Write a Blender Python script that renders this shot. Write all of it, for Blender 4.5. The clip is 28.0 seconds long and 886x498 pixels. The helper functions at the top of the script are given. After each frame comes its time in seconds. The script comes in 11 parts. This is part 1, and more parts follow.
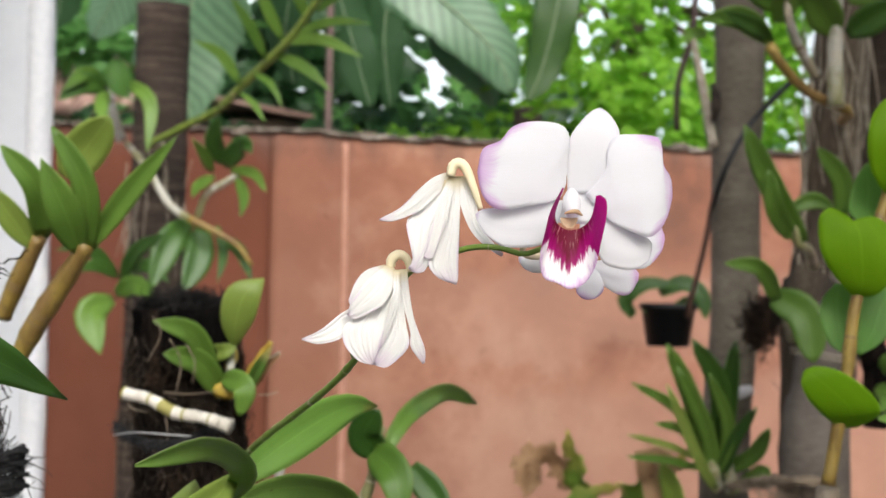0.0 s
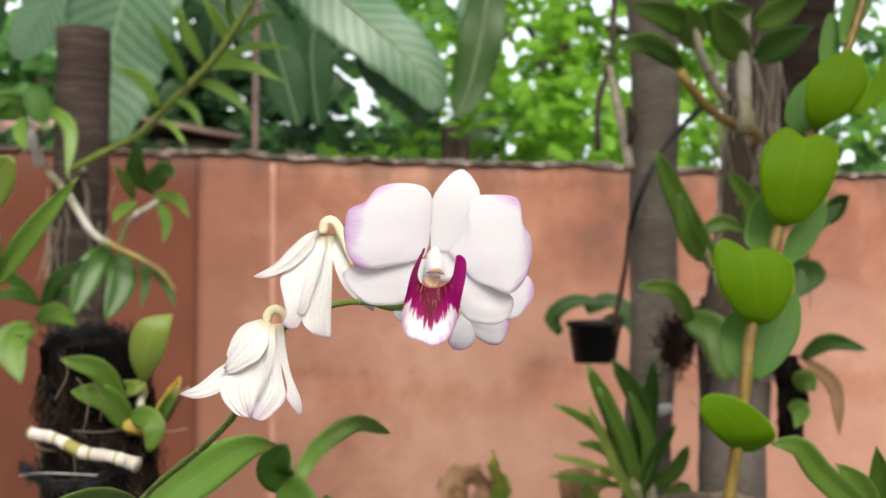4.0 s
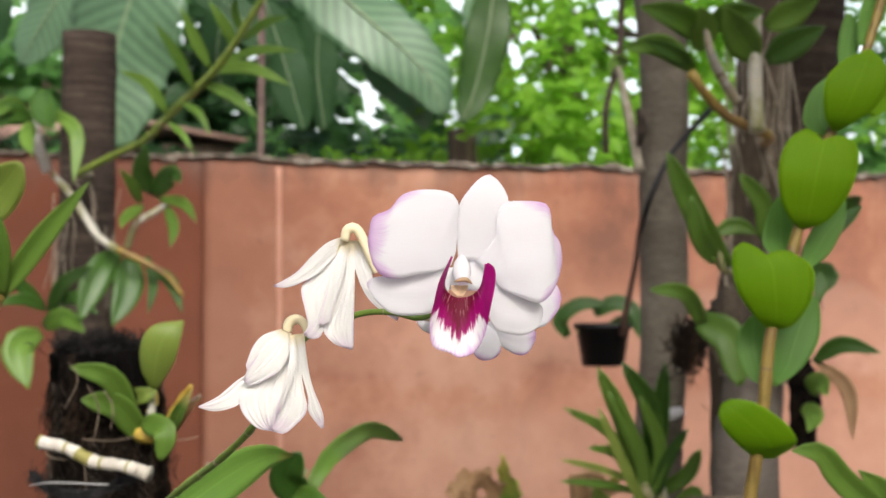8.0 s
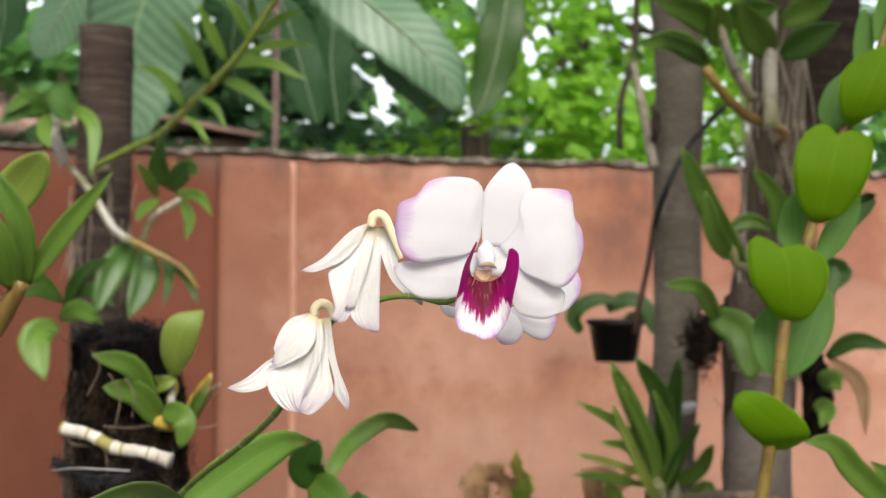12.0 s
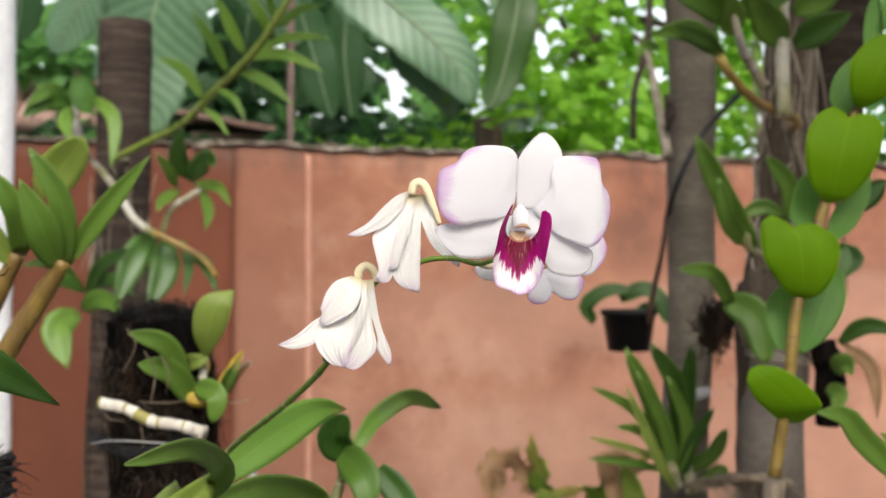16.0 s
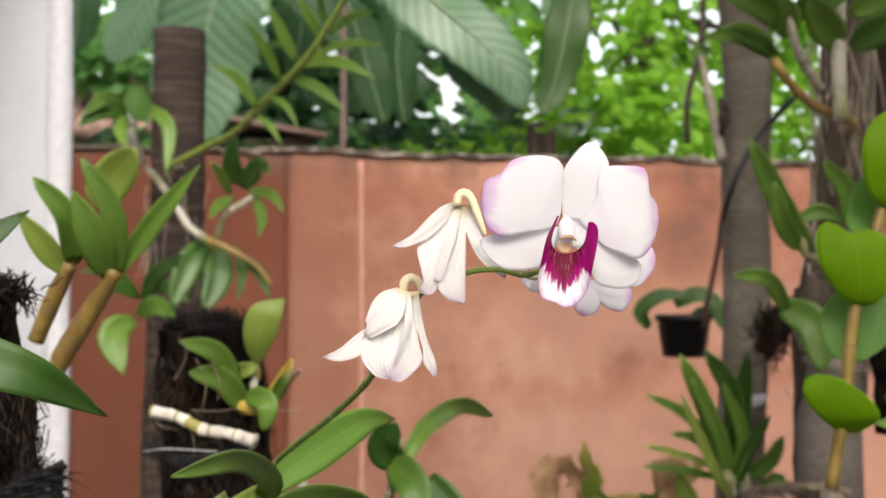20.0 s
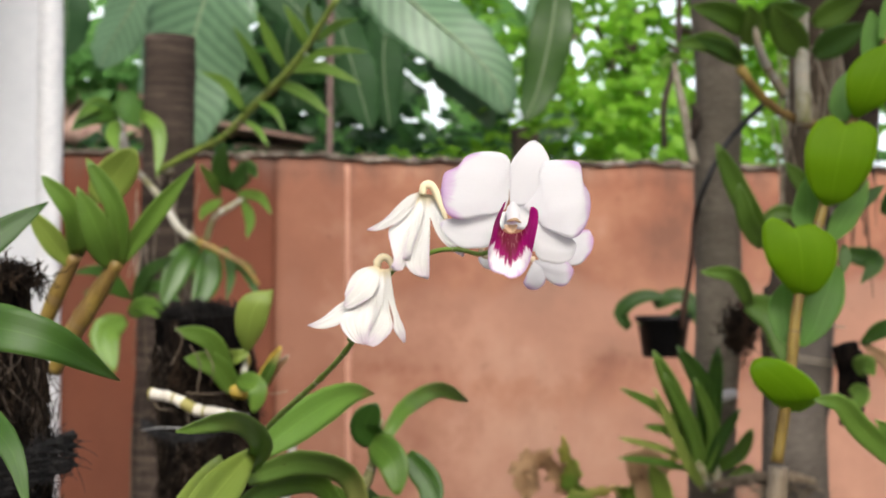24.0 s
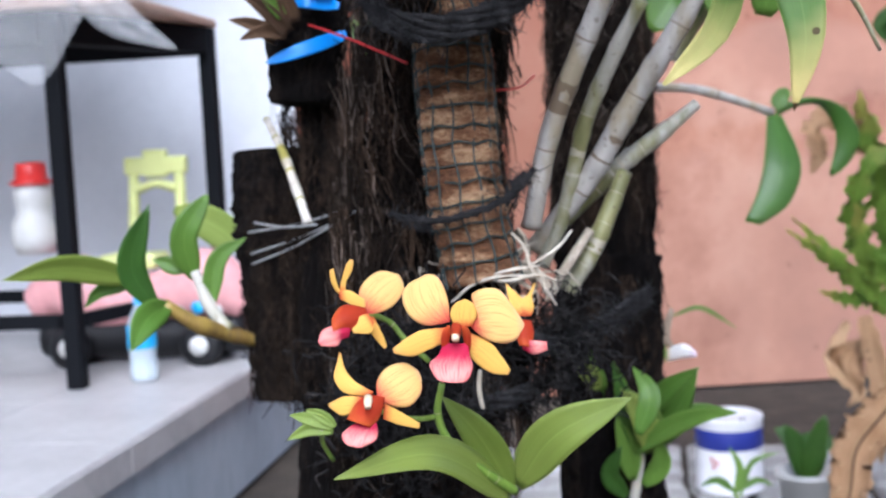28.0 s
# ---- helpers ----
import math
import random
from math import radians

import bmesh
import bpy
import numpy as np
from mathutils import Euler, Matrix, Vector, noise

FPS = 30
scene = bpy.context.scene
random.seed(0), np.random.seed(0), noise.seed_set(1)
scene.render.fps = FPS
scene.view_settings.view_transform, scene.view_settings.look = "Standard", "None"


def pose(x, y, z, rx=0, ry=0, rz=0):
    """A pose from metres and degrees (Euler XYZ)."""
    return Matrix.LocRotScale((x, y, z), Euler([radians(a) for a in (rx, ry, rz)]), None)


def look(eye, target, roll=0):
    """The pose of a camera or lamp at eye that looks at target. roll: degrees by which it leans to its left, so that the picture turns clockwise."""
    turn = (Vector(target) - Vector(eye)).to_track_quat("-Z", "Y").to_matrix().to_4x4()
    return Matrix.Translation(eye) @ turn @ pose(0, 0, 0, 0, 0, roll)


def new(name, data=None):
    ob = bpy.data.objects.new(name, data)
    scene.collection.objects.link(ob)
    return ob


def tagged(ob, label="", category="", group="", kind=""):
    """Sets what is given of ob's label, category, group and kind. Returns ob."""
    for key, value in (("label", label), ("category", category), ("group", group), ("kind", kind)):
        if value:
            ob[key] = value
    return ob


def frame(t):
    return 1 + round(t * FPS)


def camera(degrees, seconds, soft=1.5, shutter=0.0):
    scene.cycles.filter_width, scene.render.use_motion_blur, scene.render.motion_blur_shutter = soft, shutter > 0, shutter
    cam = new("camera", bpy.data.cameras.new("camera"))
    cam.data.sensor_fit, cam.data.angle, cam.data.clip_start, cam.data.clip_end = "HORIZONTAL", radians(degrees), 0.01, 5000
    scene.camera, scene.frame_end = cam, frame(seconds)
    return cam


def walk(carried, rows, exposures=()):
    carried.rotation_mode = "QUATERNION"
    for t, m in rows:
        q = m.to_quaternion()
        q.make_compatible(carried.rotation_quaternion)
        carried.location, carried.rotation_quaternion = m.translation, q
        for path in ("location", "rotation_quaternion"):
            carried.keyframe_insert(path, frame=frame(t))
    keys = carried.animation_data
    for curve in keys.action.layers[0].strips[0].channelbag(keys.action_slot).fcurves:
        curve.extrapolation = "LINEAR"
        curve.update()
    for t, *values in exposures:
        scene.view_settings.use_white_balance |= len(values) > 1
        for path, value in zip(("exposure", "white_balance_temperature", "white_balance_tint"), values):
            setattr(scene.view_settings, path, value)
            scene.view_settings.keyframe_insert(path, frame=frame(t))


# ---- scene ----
cam = camera(39.7, 28.0, 1.5)
# a small phone aperture, focused on the flowers
cam.data.dof.use_dof, cam.data.dof.focus_distance, cam.data.dof.aperture_fstop = True, 0.375, 24.0
PATH = [
    (0.0, pose(0.0000, -0.0000, 1.2080, 91.000, -1.000, -0.000)),
    (0.5, pose(0.0053, 0.0087, 1.2107, 90.920, -0.934, -2.383)),
    (1.0, pose(0.0079, 0.0101, 1.2138, 90.986, -0.824, -2.636)),
    (1.5, pose(0.0043, 0.0094, 1.2130, 91.043, -0.748, -2.710)),
    (2.0, pose(0.0054, 0.0130, 1.2130, 91.048, -0.686, -2.869)),
    (2.5, pose(0.0130, 0.0062, 1.2150, 91.160, -0.545, -3.013)),
    (3.0, pose(0.0164, -0.0009, 1.2168, 91.317, -0.449, -3.075)),
    (3.5, pose(0.0186, -0.0099, 1.2191, 91.572, -0.247, -3.074)),
    (4.0, pose(0.0197, -0.0121, 1.2204, 91.776, -0.125, -3.039)),
    (4.5, pose(0.0191, -0.0146, 1.2218, 91.976, -0.047, -3.037)),
    (6.5, pose(0.0165, -0.0121, 1.2202, 92.021, 0.192, -2.973)),
    (7.0, pose(0.0156, -0.0023, 1.2202, 91.952, 0.221, -2.968)),
    (7.5, pose(0.0164, -0.0033, 1.2228, 91.900, 0.144, -2.928)),
    (8.0, pose(0.0138, -0.0006, 1.2224, 91.893, 0.111, -2.806)),
    (8.5, pose(0.0131, -0.0022, 1.2218, 91.852, 0.060, -2.839)),
    (9.0, pose(0.0130, -0.0069, 1.2213, 91.833, 0.005, -2.866)),
    (9.5, pose(0.0153, -0.0073, 1.2195, 91.819, -0.117, -2.879)),
    (10.0, pose(0.0146, -0.0025, 1.2211, 91.811, -0.069, -2.836)),
    (10.5, pose(0.0124, 0.0038, 1.2218, 91.748, -0.127, -2.797)),
    (11.0, pose(0.0101, 0.0032, 1.2202, 91.734, -0.169, -2.646)),
    (11.5, pose(0.0096, -0.0020, 1.2192, 91.726, -0.173, -2.413)),
    (13.5, pose(0.0094, -0.0289, 1.2179, 91.688, -0.394, -2.016)),
    (14.0, pose(0.0021, -0.0291, 1.2154, 91.669, -0.336, -2.017)),
    (14.5, pose(-0.0044, -0.0264, 1.2122, 91.599, -0.343, -1.991)),
    (15.0, pose(-0.0032, -0.0280, 1.2104, 91.560, -0.245, -1.893)),
    (15.5, pose(-0.0015, -0.0313, 1.2085, 91.512, -0.154, -1.759)),
    (16.0, pose(0.0001, -0.0400, 1.2080, 91.454, -0.104, -1.702)),
    (16.5, pose(0.0018, -0.0459, 1.2095, 91.328, -0.123, -1.716)),
    (17.0, pose(0.0010, -0.0498, 1.2119, 91.331, -0.143, -1.586)),
    (17.5, pose(-0.0002, -0.0453, 1.2106, 91.362, -0.166, -1.254)),
    (18.0, pose(0.0069, -0.0344, 1.2088, 91.384, -0.035, -0.687)),
    (18.5, pose(0.0123, -0.0176, 1.2102, 91.435, 0.085, 0.239)),
    (19.0, pose(0.0120, -0.0108, 1.2115, 91.489, 0.103, 0.850)),
    (19.5, pose(0.0067, -0.0261, 1.2118, 91.581, 0.087, 0.866)),
    (20.0, pose(0.0030, -0.0353, 1.2104, 91.672, 0.028, 0.804)),
    (20.5, pose(0.0034, -0.0443, 1.2097, 91.735, -0.043, 0.690)),
    (21.0, pose(0.0071, -0.0571, 1.2098, 91.805, -0.130, 0.554)),
    (21.5, pose(0.0091, -0.0633, 1.2112, 91.851, -0.310, 0.373)),
    (23.5, pose(0.0143, -0.0934, 1.2007, 91.912, -0.099, 0.264)),
    (24.0, pose(0.0120, -0.1068, 1.1992, 91.932, 0.054, 0.214)),
    (24.5, pose(0.0106, -0.1089, 1.1924, 91.858, 0.096, 0.313)),
    (25.0, pose(0.0147, -0.1090, 1.1859, 91.863, 0.187, 0.533)),
    (25.5, pose(0.0029, -0.1338, 1.1618, 92.019, 0.027, 1.829)),
    (26.0, pose(-0.0249, -0.1241, 1.1004, 91.929, -0.225, 5.606)),
    (26.5, pose(-0.0760, -0.1184, 1.0322, 91.135, -0.952, 8.014)),
    (27.0, pose(-0.1308, -0.0916, 0.9632, 90.661, 1.741, 8.095)),
    (27.5, pose(-0.1707, -0.0568, 0.9044, 87.478, 2.921, 8.341)),
    (28.0, pose(-0.1785, -0.0482, 0.8685, 85.140, 2.817, 8.466)),
]
walk(cam, PATH, exposures=[(0.0, -0.04, 6000, 5), (2.0, -0.04, 6050, 5), (3.0, -0.05, 6200, 7), (16.0, -0.05, 6200, 6), (18.5, -0.03, 6350, 9), (21.0, -0.03, 6350, 8), (23.5, -0.04, 6200, 6), (25.5, -0.03, 6200, 7), (26.0, 0.10, 5700, 8), (26.5, 0.34, 5400, 7), (27.2, 0.36, 5050, 8), (28.0, 0.48, 5100, 10)])

# ---- light ----
world = bpy.data.worlds.new("sky")
scene.world = world
world.use_nodes = True
wn = world.node_tree.nodes
sky = wn.new("ShaderNodeTexSky")
sky.sky_type, sky.sun_disc = "NISHITA", False
sky.sun_elevation, sky.sun_rotation = radians(41), radians(172)
sky.air_density, sky.dust_density, sky.ozone_density = 0.7, 10.0, 0.6
world.node_tree.links.new(sky.outputs[0], wn["Background"].inputs[0])
wn["Background"].inputs[1].default_value = 0.15
sun = new("sun", bpy.data.lights.new("sun", "SUN"))
sun.data.energy, sun.data.angle, sun.data.color = 2.3, radians(35), (1.0, 0.98, 0.95)
sun.matrix_world = look((0.5, -3.4, 3.0), (0, 0, 0))


# ---- materials ----
def nodes_of(name):
    m = bpy.data.materials.new(name)
    m.use_nodes = True
    return m, m.node_tree.nodes, m.node_tree.links


def coords(n, l, stretch, kind="Object"):
    tc, mp = n.new("ShaderNodeTexCoord"), n.new("ShaderNodeMapping")
    mp.inputs["Scale"].default_value = stretch
    l.new(tc.outputs[kind], mp.inputs[0])
    return mp.outputs[0]


def noise_of(n, l, vec, scale, detail=4.0, rough=0.55):
    t = n.new("ShaderNodeTexNoise")
    t.inputs["Scale"].default_value, t.inputs["Detail"].default_value, t.inputs["Roughness"].default_value = scale, detail, rough
    l.new(vec, t.inputs["Vector"])
    return t.outputs["Fac"]


def ramp_of(n, l, fac, stops):
    r = n.new("ShaderNodeValToRGB")
    e = r.color_ramp.elements
    e[0].position, e[0].color = stops[0][0], (*stops[0][1], 1)
    e[1].position, e[1].color = stops[-1][0], (*stops[-1][1], 1)
    for p, c in stops[1:-1]:
        e.new(p).color = (*c, 1)
    l.new(fac, r.inputs[0])
    return r.outputs[0]


def mixed(n, l, fac, a, b, mode="MIX"):
    x = n.new("ShaderNodeMix")
    x.data_type, x.blend_type = "RGBA", mode
    for sock, v in ((x.inputs[0], fac), (x.inputs[6], a), (x.inputs[7], b)):
        if isinstance(v, (int, float)):
            sock.default_value = v
        elif isinstance(v, tuple):
            sock.default_value = (*v, 1)
        else:
            l.new(v, sock)
    return x.outputs[2]


def math_of(n, l, op, a, b=0.0):
    x = n.new("ShaderNodeMath")
    x.operation = op
    for sock, v in zip(x.inputs, (a, b)):
        if isinstance(v, (int, float)):
            sock.default_value = v
        else:
            l.new(v, sock)
    return x.outputs[0]


def bumped(n, l, height, strength, dist=0.002):
    b = n.new("ShaderNodeBump")
    b.inputs["Strength"].default_value, b.inputs["Distance"].default_value = strength, dist
    l.new(height, b.inputs["Height"])
    l.new(b.outputs[0], n["Principled BSDF"].inputs["Normal"])


def rough_surface(name, dark, mid, light, rough=0.7, scale=8.0, stretch=(1, 1, 1), bump=0.4, dist=0.003, fine=9.0, spread=0.25, metal=0.0, gloss=0.5):
    """A surface with broad patches and fine grain."""
    m, n, l = nodes_of(name)
    v = coords(n, l, stretch)
    broad, grain = noise_of(n, l, v, scale, 5), noise_of(n, l, v, scale * fine, 6, 0.65)
    mean = math_of(n, l, "ADD", math_of(n, l, "MULTIPLY", broad, 0.6), math_of(n, l, "MULTIPLY", grain, 0.4))
    col = ramp_of(n, l, mean, [(0.5 - spread, dark), (0.5, mid), (0.5 + spread, light)])
    p = n["Principled BSDF"]
    l.new(col, p.inputs["Base Color"])
    p.inputs["Roughness"].default_value, p.inputs["Metallic"].default_value = rough, metal
    p.inputs["Specular IOR Level"].default_value = gloss
    bumped(n, l, mean, bump, dist)
    return m


def leafy(name, deep, pale, rough=0.42, thin=0.3, veins=14.0, tip=None, spots=None, rib=0.18, lateral=0.0, gloss=0.28, edge=None):
    """A leaf: u runs across it, v along it."""
    m, n, l = nodes_of(name)
    uv = n.new("ShaderNodeUVMap")
    sep = n.new("ShaderNodeSeparateXYZ")
    l.new(uv.outputs[0], sep.inputs[0])
    off = math_of(n, l, "ABSOLUTE", math_of(n, l, "SUBTRACT", sep.outputs[0], 0.5))
    vec = coords(n, l, (1, 1, 1))
    patch, grain = noise_of(n, l, vec, 25.0, 3), noise_of(n, l, vec, 220.0, 4, 0.6)
    info = n.new("ShaderNodeObjectInfo")
    shade = math_of(n, l, "ADD", math_of(n, l, "MULTIPLY", patch, 0.55), math_of(n, l, "MULTIPLY", info.outputs["Random"], 0.45))
    col = ramp_of(n, l, shade, [(0.2, deep), (0.8, pale)])
    run = math_of(n, l, "SUBTRACT", sep.outputs[1], math_of(n, l, "MULTIPLY", off, 0.35)) if lateral else sep.outputs[0]
    streak = noise_of(n, l, coords(n, l, (24, 0.8, 1), "UV"), 1.6, 3, 0.6)
    col = mixed(n, l, math_of(n, l, "MULTIPLY", streak, 0.55), col, tuple(c * 0.55 for c in deep))
    stripe = math_of(n, l, "SINE", math_of(n, l, "MULTIPLY", math_of(n, l, "ADD", run, math_of(n, l, "MULTIPLY", patch, 0.02 if lateral else 0.0)), veins * 6.283))
    col = mixed(n, l, math_of(n, l, "MULTIPLY", math_of(n, l, "ADD", stripe, 1.0), 0.015 + lateral), col, tuple(min(1, c * 1.5 + 0.02) for c in pale))
    ribf, edgef = n.new("ShaderNodeMapRange"), n.new("ShaderNodeMapRange")
    for node, values in ((ribf, (0.0, 0.022, 1.0, 0.0)), (edgef, (0.482, 0.5, 0.0, 0.55))):
        for i, v in enumerate(values):
            node.inputs[i + 1].default_value = v
        l.new(off, node.inputs[0])
    lighter = tuple(min(1, c * 1.7 + 0.03) for c in pale)
    col = mixed(n, l, math_of(n, l, "MULTIPLY", ribf.outputs[0], rib * 1.3), col, lighter)
    col = mixed(n, l, edgef.outputs[0], col, edge or lighter)
    if tip:
        reach = math_of(n, l, "ADD", sep.outputs[1], math_of(n, l, "MULTIPLY", math_of(n, l, "SUBTRACT", patch, 0.5), 0.5))
        f = n.new("ShaderNodeMapRange")
        f.inputs[1].default_value, f.inputs[2].default_value = tip[1], tip[2]
        l.new(reach, f.inputs[0])
        col = mixed(n, l, f.outputs[0], col, tip[0])
    if spots:
        vo = n.new("ShaderNodeTexVoronoi")
        vo.inputs["Scale"].default_value = spots[1]
        l.new(vec, vo.inputs["Vector"])
        col = mixed(n, l, math_of(n, l, "LESS_THAN", vo.outputs["Distance"], spots[2]), col, spots[0])
    p = n["Principled BSDF"]
    l.new(col, p.inputs["Base Color"])
    p.inputs["Roughness"].default_value = rough
    p.inputs["Specular IOR Level"].default_value = gloss
    bumped(n, l, math_of(n, l, "ADD", math_of(n, l, "MULTIPLY", streak, 2.0), grain), 0.3, 0.0006)
    tr, mx = n.new("ShaderNodeBsdfTranslucent"), n.new("ShaderNodeMixShader")
    l.new(mixed(n, l, 0.45, col, tuple(min(1, c * 1.6) for c in pale)), tr.inputs[0])
    mx.inputs[0].default_value = thin
    l.new(p.outputs[0], mx.inputs[1])
    l.new(tr.outputs[0], mx.inputs[2])
    l.new(mx.outputs[0], n["Material Output"].inputs[0])
    return m


def lip_mat(name):
    """An orchid lip: v runs round the mouth from lobe to lobe, u from the mouth out to the rim."""
    m, n, l = nodes_of(name)
    uv = n.new("ShaderNodeUVMap")
    sep = n.new("ShaderNodeSeparateXYZ")
    l.new(uv.outputs[0], sep.inputs[0])
    u = sep.outputs[0]
    mid = math_of(n, l, "ABSOLUTE", math_of(n, l, "SUBTRACT", sep.outputs[1], 0.5))
    ray = noise_of(n, l, coords(n, l, (1.6, 34, 1), "UV"), 1.0, 3, 0.65)
    ragged = math_of(n, l, "MULTIPLY", math_of(n, l, "SUBTRACT", ray, 0.5), 0.75)
    def band(value, a, b, lo, hi):
        f = n.new("ShaderNodeMapRange")
        for k, v in enumerate((a, b, lo, hi)):
            f.inputs[k + 1].default_value = v
        l.new(value, f.inputs[0])
        return f.outputs[0]
    lobe = band(mid, 0.17, 0.30, 0.0, 1.2)
    reach = math_of(n, l, "SUBTRACT", math_of(n, l, "ADD", u, ragged), math_of(n, l, "SUBTRACT", lobe, math_of(n, l, "MULTIPLY", mid, 0.9)))
    col = mixed(n, l, band(math_of(n, l, "ADD", u, math_of(n, l, "MULTIPLY", ragged, 0.9)), 0.80, 1.02, 0.0, 0.75), (0.95, 0.93, 0.95), (0.58, 0.24, 0.62))
    col = mixed(n, l, band(reach, 0.62, 0.72, 1.0, 0.0), col, (0.42, 0.005, 0.20))
    deep = math_of(n, l, "ADD", math_of(n, l, "ADD", u, ragged), math_of(n, l, "MULTIPLY", mid, 2.4))
    col = mixed(n, l, band(deep, 0.42, 0.85, 0.95, 0.0), col, (0.13, 0.0, 0.015))
    hairs = noise_of(n, l, coords(n, l, (3.0, 60, 1), "UV"), 1.0, 2)
    fuzz = math_of(n, l, "MULTIPLY", band(hairs, 0.56, 0.66, 0.0, 0.5), band(u, 0.10, 0.36, 1.0, 0.0))
    col = mixed(n, l, math_of(n, l, "MULTIPLY", fuzz, band(mid, 0.20, 0.28, 1.0, 0.0)), col, (0.70, 0.36, 0.40))
    p = n["Principled BSDF"]
    l.new(col, p.inputs["Base Color"])
    p.inputs["Roughness"].default_value = 0.5
    p.inputs["Specular IOR Level"].default_value = 0.2
    bumped(n, l, ray, 0.35, 0.0008)
    tr, mx = n.new("ShaderNodeBsdfTranslucent"), n.new("ShaderNodeMixShader")
    l.new(col, tr.inputs[0])
    mx.inputs[0].default_value = 0.3
    l.new(p.outputs[0], mx.inputs[1])
    l.new(tr.outputs[0], mx.inputs[2])
    l.new(mx.outputs[0], n["Material Output"].inputs[0])
    return m


def petal_mat(name, body, rim, rim_from=0.62, rim_amount=0.6, throat=None, veins=None, thin=0.35, creased=0.08, rough=0.55, flame=0.0, core=None):
    """A petal: rim colour towards its edge and tip, throat colour towards its base, fine veins."""
    m, n, l = nodes_of(name)
    uv = n.new("ShaderNodeUVMap")
    sep = n.new("ShaderNodeSeparateXYZ")
    l.new(uv.outputs[0], sep.inputs[0])
    off = math_of(n, l, "MULTIPLY", math_of(n, l, "ABSOLUTE", math_of(n, l, "SUBTRACT", sep.outputs[0], 0.5)), 2.0)
    far = math_of(n, l, "MAXIMUM", math_of(n, l, "MULTIPLY", off, math_of(n, l, "MINIMUM", math_of(n, l, "MULTIPLY", sep.outputs[1], 1.6), 1.0)), sep.outputs[1])
    vec = coords(n, l, (1, 1, 1))
    cloud = noise_of(n, l, vec, 45.0, 3)
    f = n.new("ShaderNodeMapRange")
    f.inputs[1].default_value, f.inputs[2].default_value, f.inputs[4].default_value = rim_from, 1.0, rim_amount
    wv = coords(n, l, veins[2] if veins and len(veins) > 2 else (13, 1.2, 1), "UV")
    vein = noise_of(n, l, wv, 3.0, 2)
    uneven = math_of(n, l, "ADD", math_of(n, l, "MULTIPLY", math_of(n, l, "SUBTRACT", cloud, 0.5), 0.45), math_of(n, l, "MULTIPLY", math_of(n, l, "SUBTRACT", vein, 0.5), 0.22))
    l.new(math_of(n, l, "ADD", far, uneven), f.inputs[0])
    col = mixed(n, l, f.outputs[0], body, rim)
    if veins:
        g = n.new("ShaderNodeMapRange")
        g.inputs[1].default_value, g.inputs[2].default_value, g.inputs[4].default_value = 0.52, 0.60, veins[1]
        l.new(vein, g.inputs[0])
        col = mixed(n, l, math_of(n, l, "MULTIPLY", g.outputs[0], math_of(n, l, "SUBTRACT", 1.1, sep.outputs[1])), col, veins[0])
    if throat:
        h = n.new("ShaderNodeMapRange")
        h.inputs[1].default_value, h.inputs[2].default_value, h.inputs[3].default_value, h.inputs[4].default_value = throat[1], throat[2], 1.0, 0.0
        reach = math_of(n, l, "ADD", sep.outputs[1], math_of(n, l, "MULTIPLY", off, flame))
        l.new(math_of(n, l, "ADD", reach, math_of(n, l, "MULTIPLY", math_of(n, l, "SUBTRACT", vein, 0.5), throat[3])), h.inputs[0])
        col = mixed(n, l, h.outputs[0], col, throat[0])
        if core:
            k = n.new("ShaderNodeMapRange")
            k.inputs[1].default_value, k.inputs[2].default_value, k.inputs[3].default_value, k.inputs[4].default_value = throat[1] - 0.12, throat[2] - 0.04, 1.0, 0.0
            deep = math_of(n, l, "ADD", sep.outputs[1], math_of(n, l, "MULTIPLY", off, 0.75))
            l.new(math_of(n, l, "ADD", deep, math_of(n, l, "MULTIPLY", math_of(n, l, "SUBTRACT", vein, 0.5), throat[3])), k.inputs[0])
            col = mixed(n, l, k.outputs[0], col, core)
    p = n["Principled BSDF"]
    l.new(col, p.inputs["Base Color"])
    p.inputs["Roughness"].default_value = rough
    p.inputs["Specular IOR Level"].default_value = 0.15
    bumped(n, l, math_of(n, l, "ADD", vein, math_of(n, l, "MULTIPLY", noise_of(n, l, vec, 600.0, 2), 0.3)), creased, 0.0008)
    tr, mx = n.new("ShaderNodeBsdfTranslucent"), n.new("ShaderNodeMixShader")
    l.new(col, tr.inputs[0])
    mx.inputs[0].default_value = thin
    l.new(p.outputs[0], mx.inputs[1])
    l.new(tr.outputs[0], mx.inputs[2])
    l.new(mx.outputs[0], n["Material Output"].inputs[0])
    return m


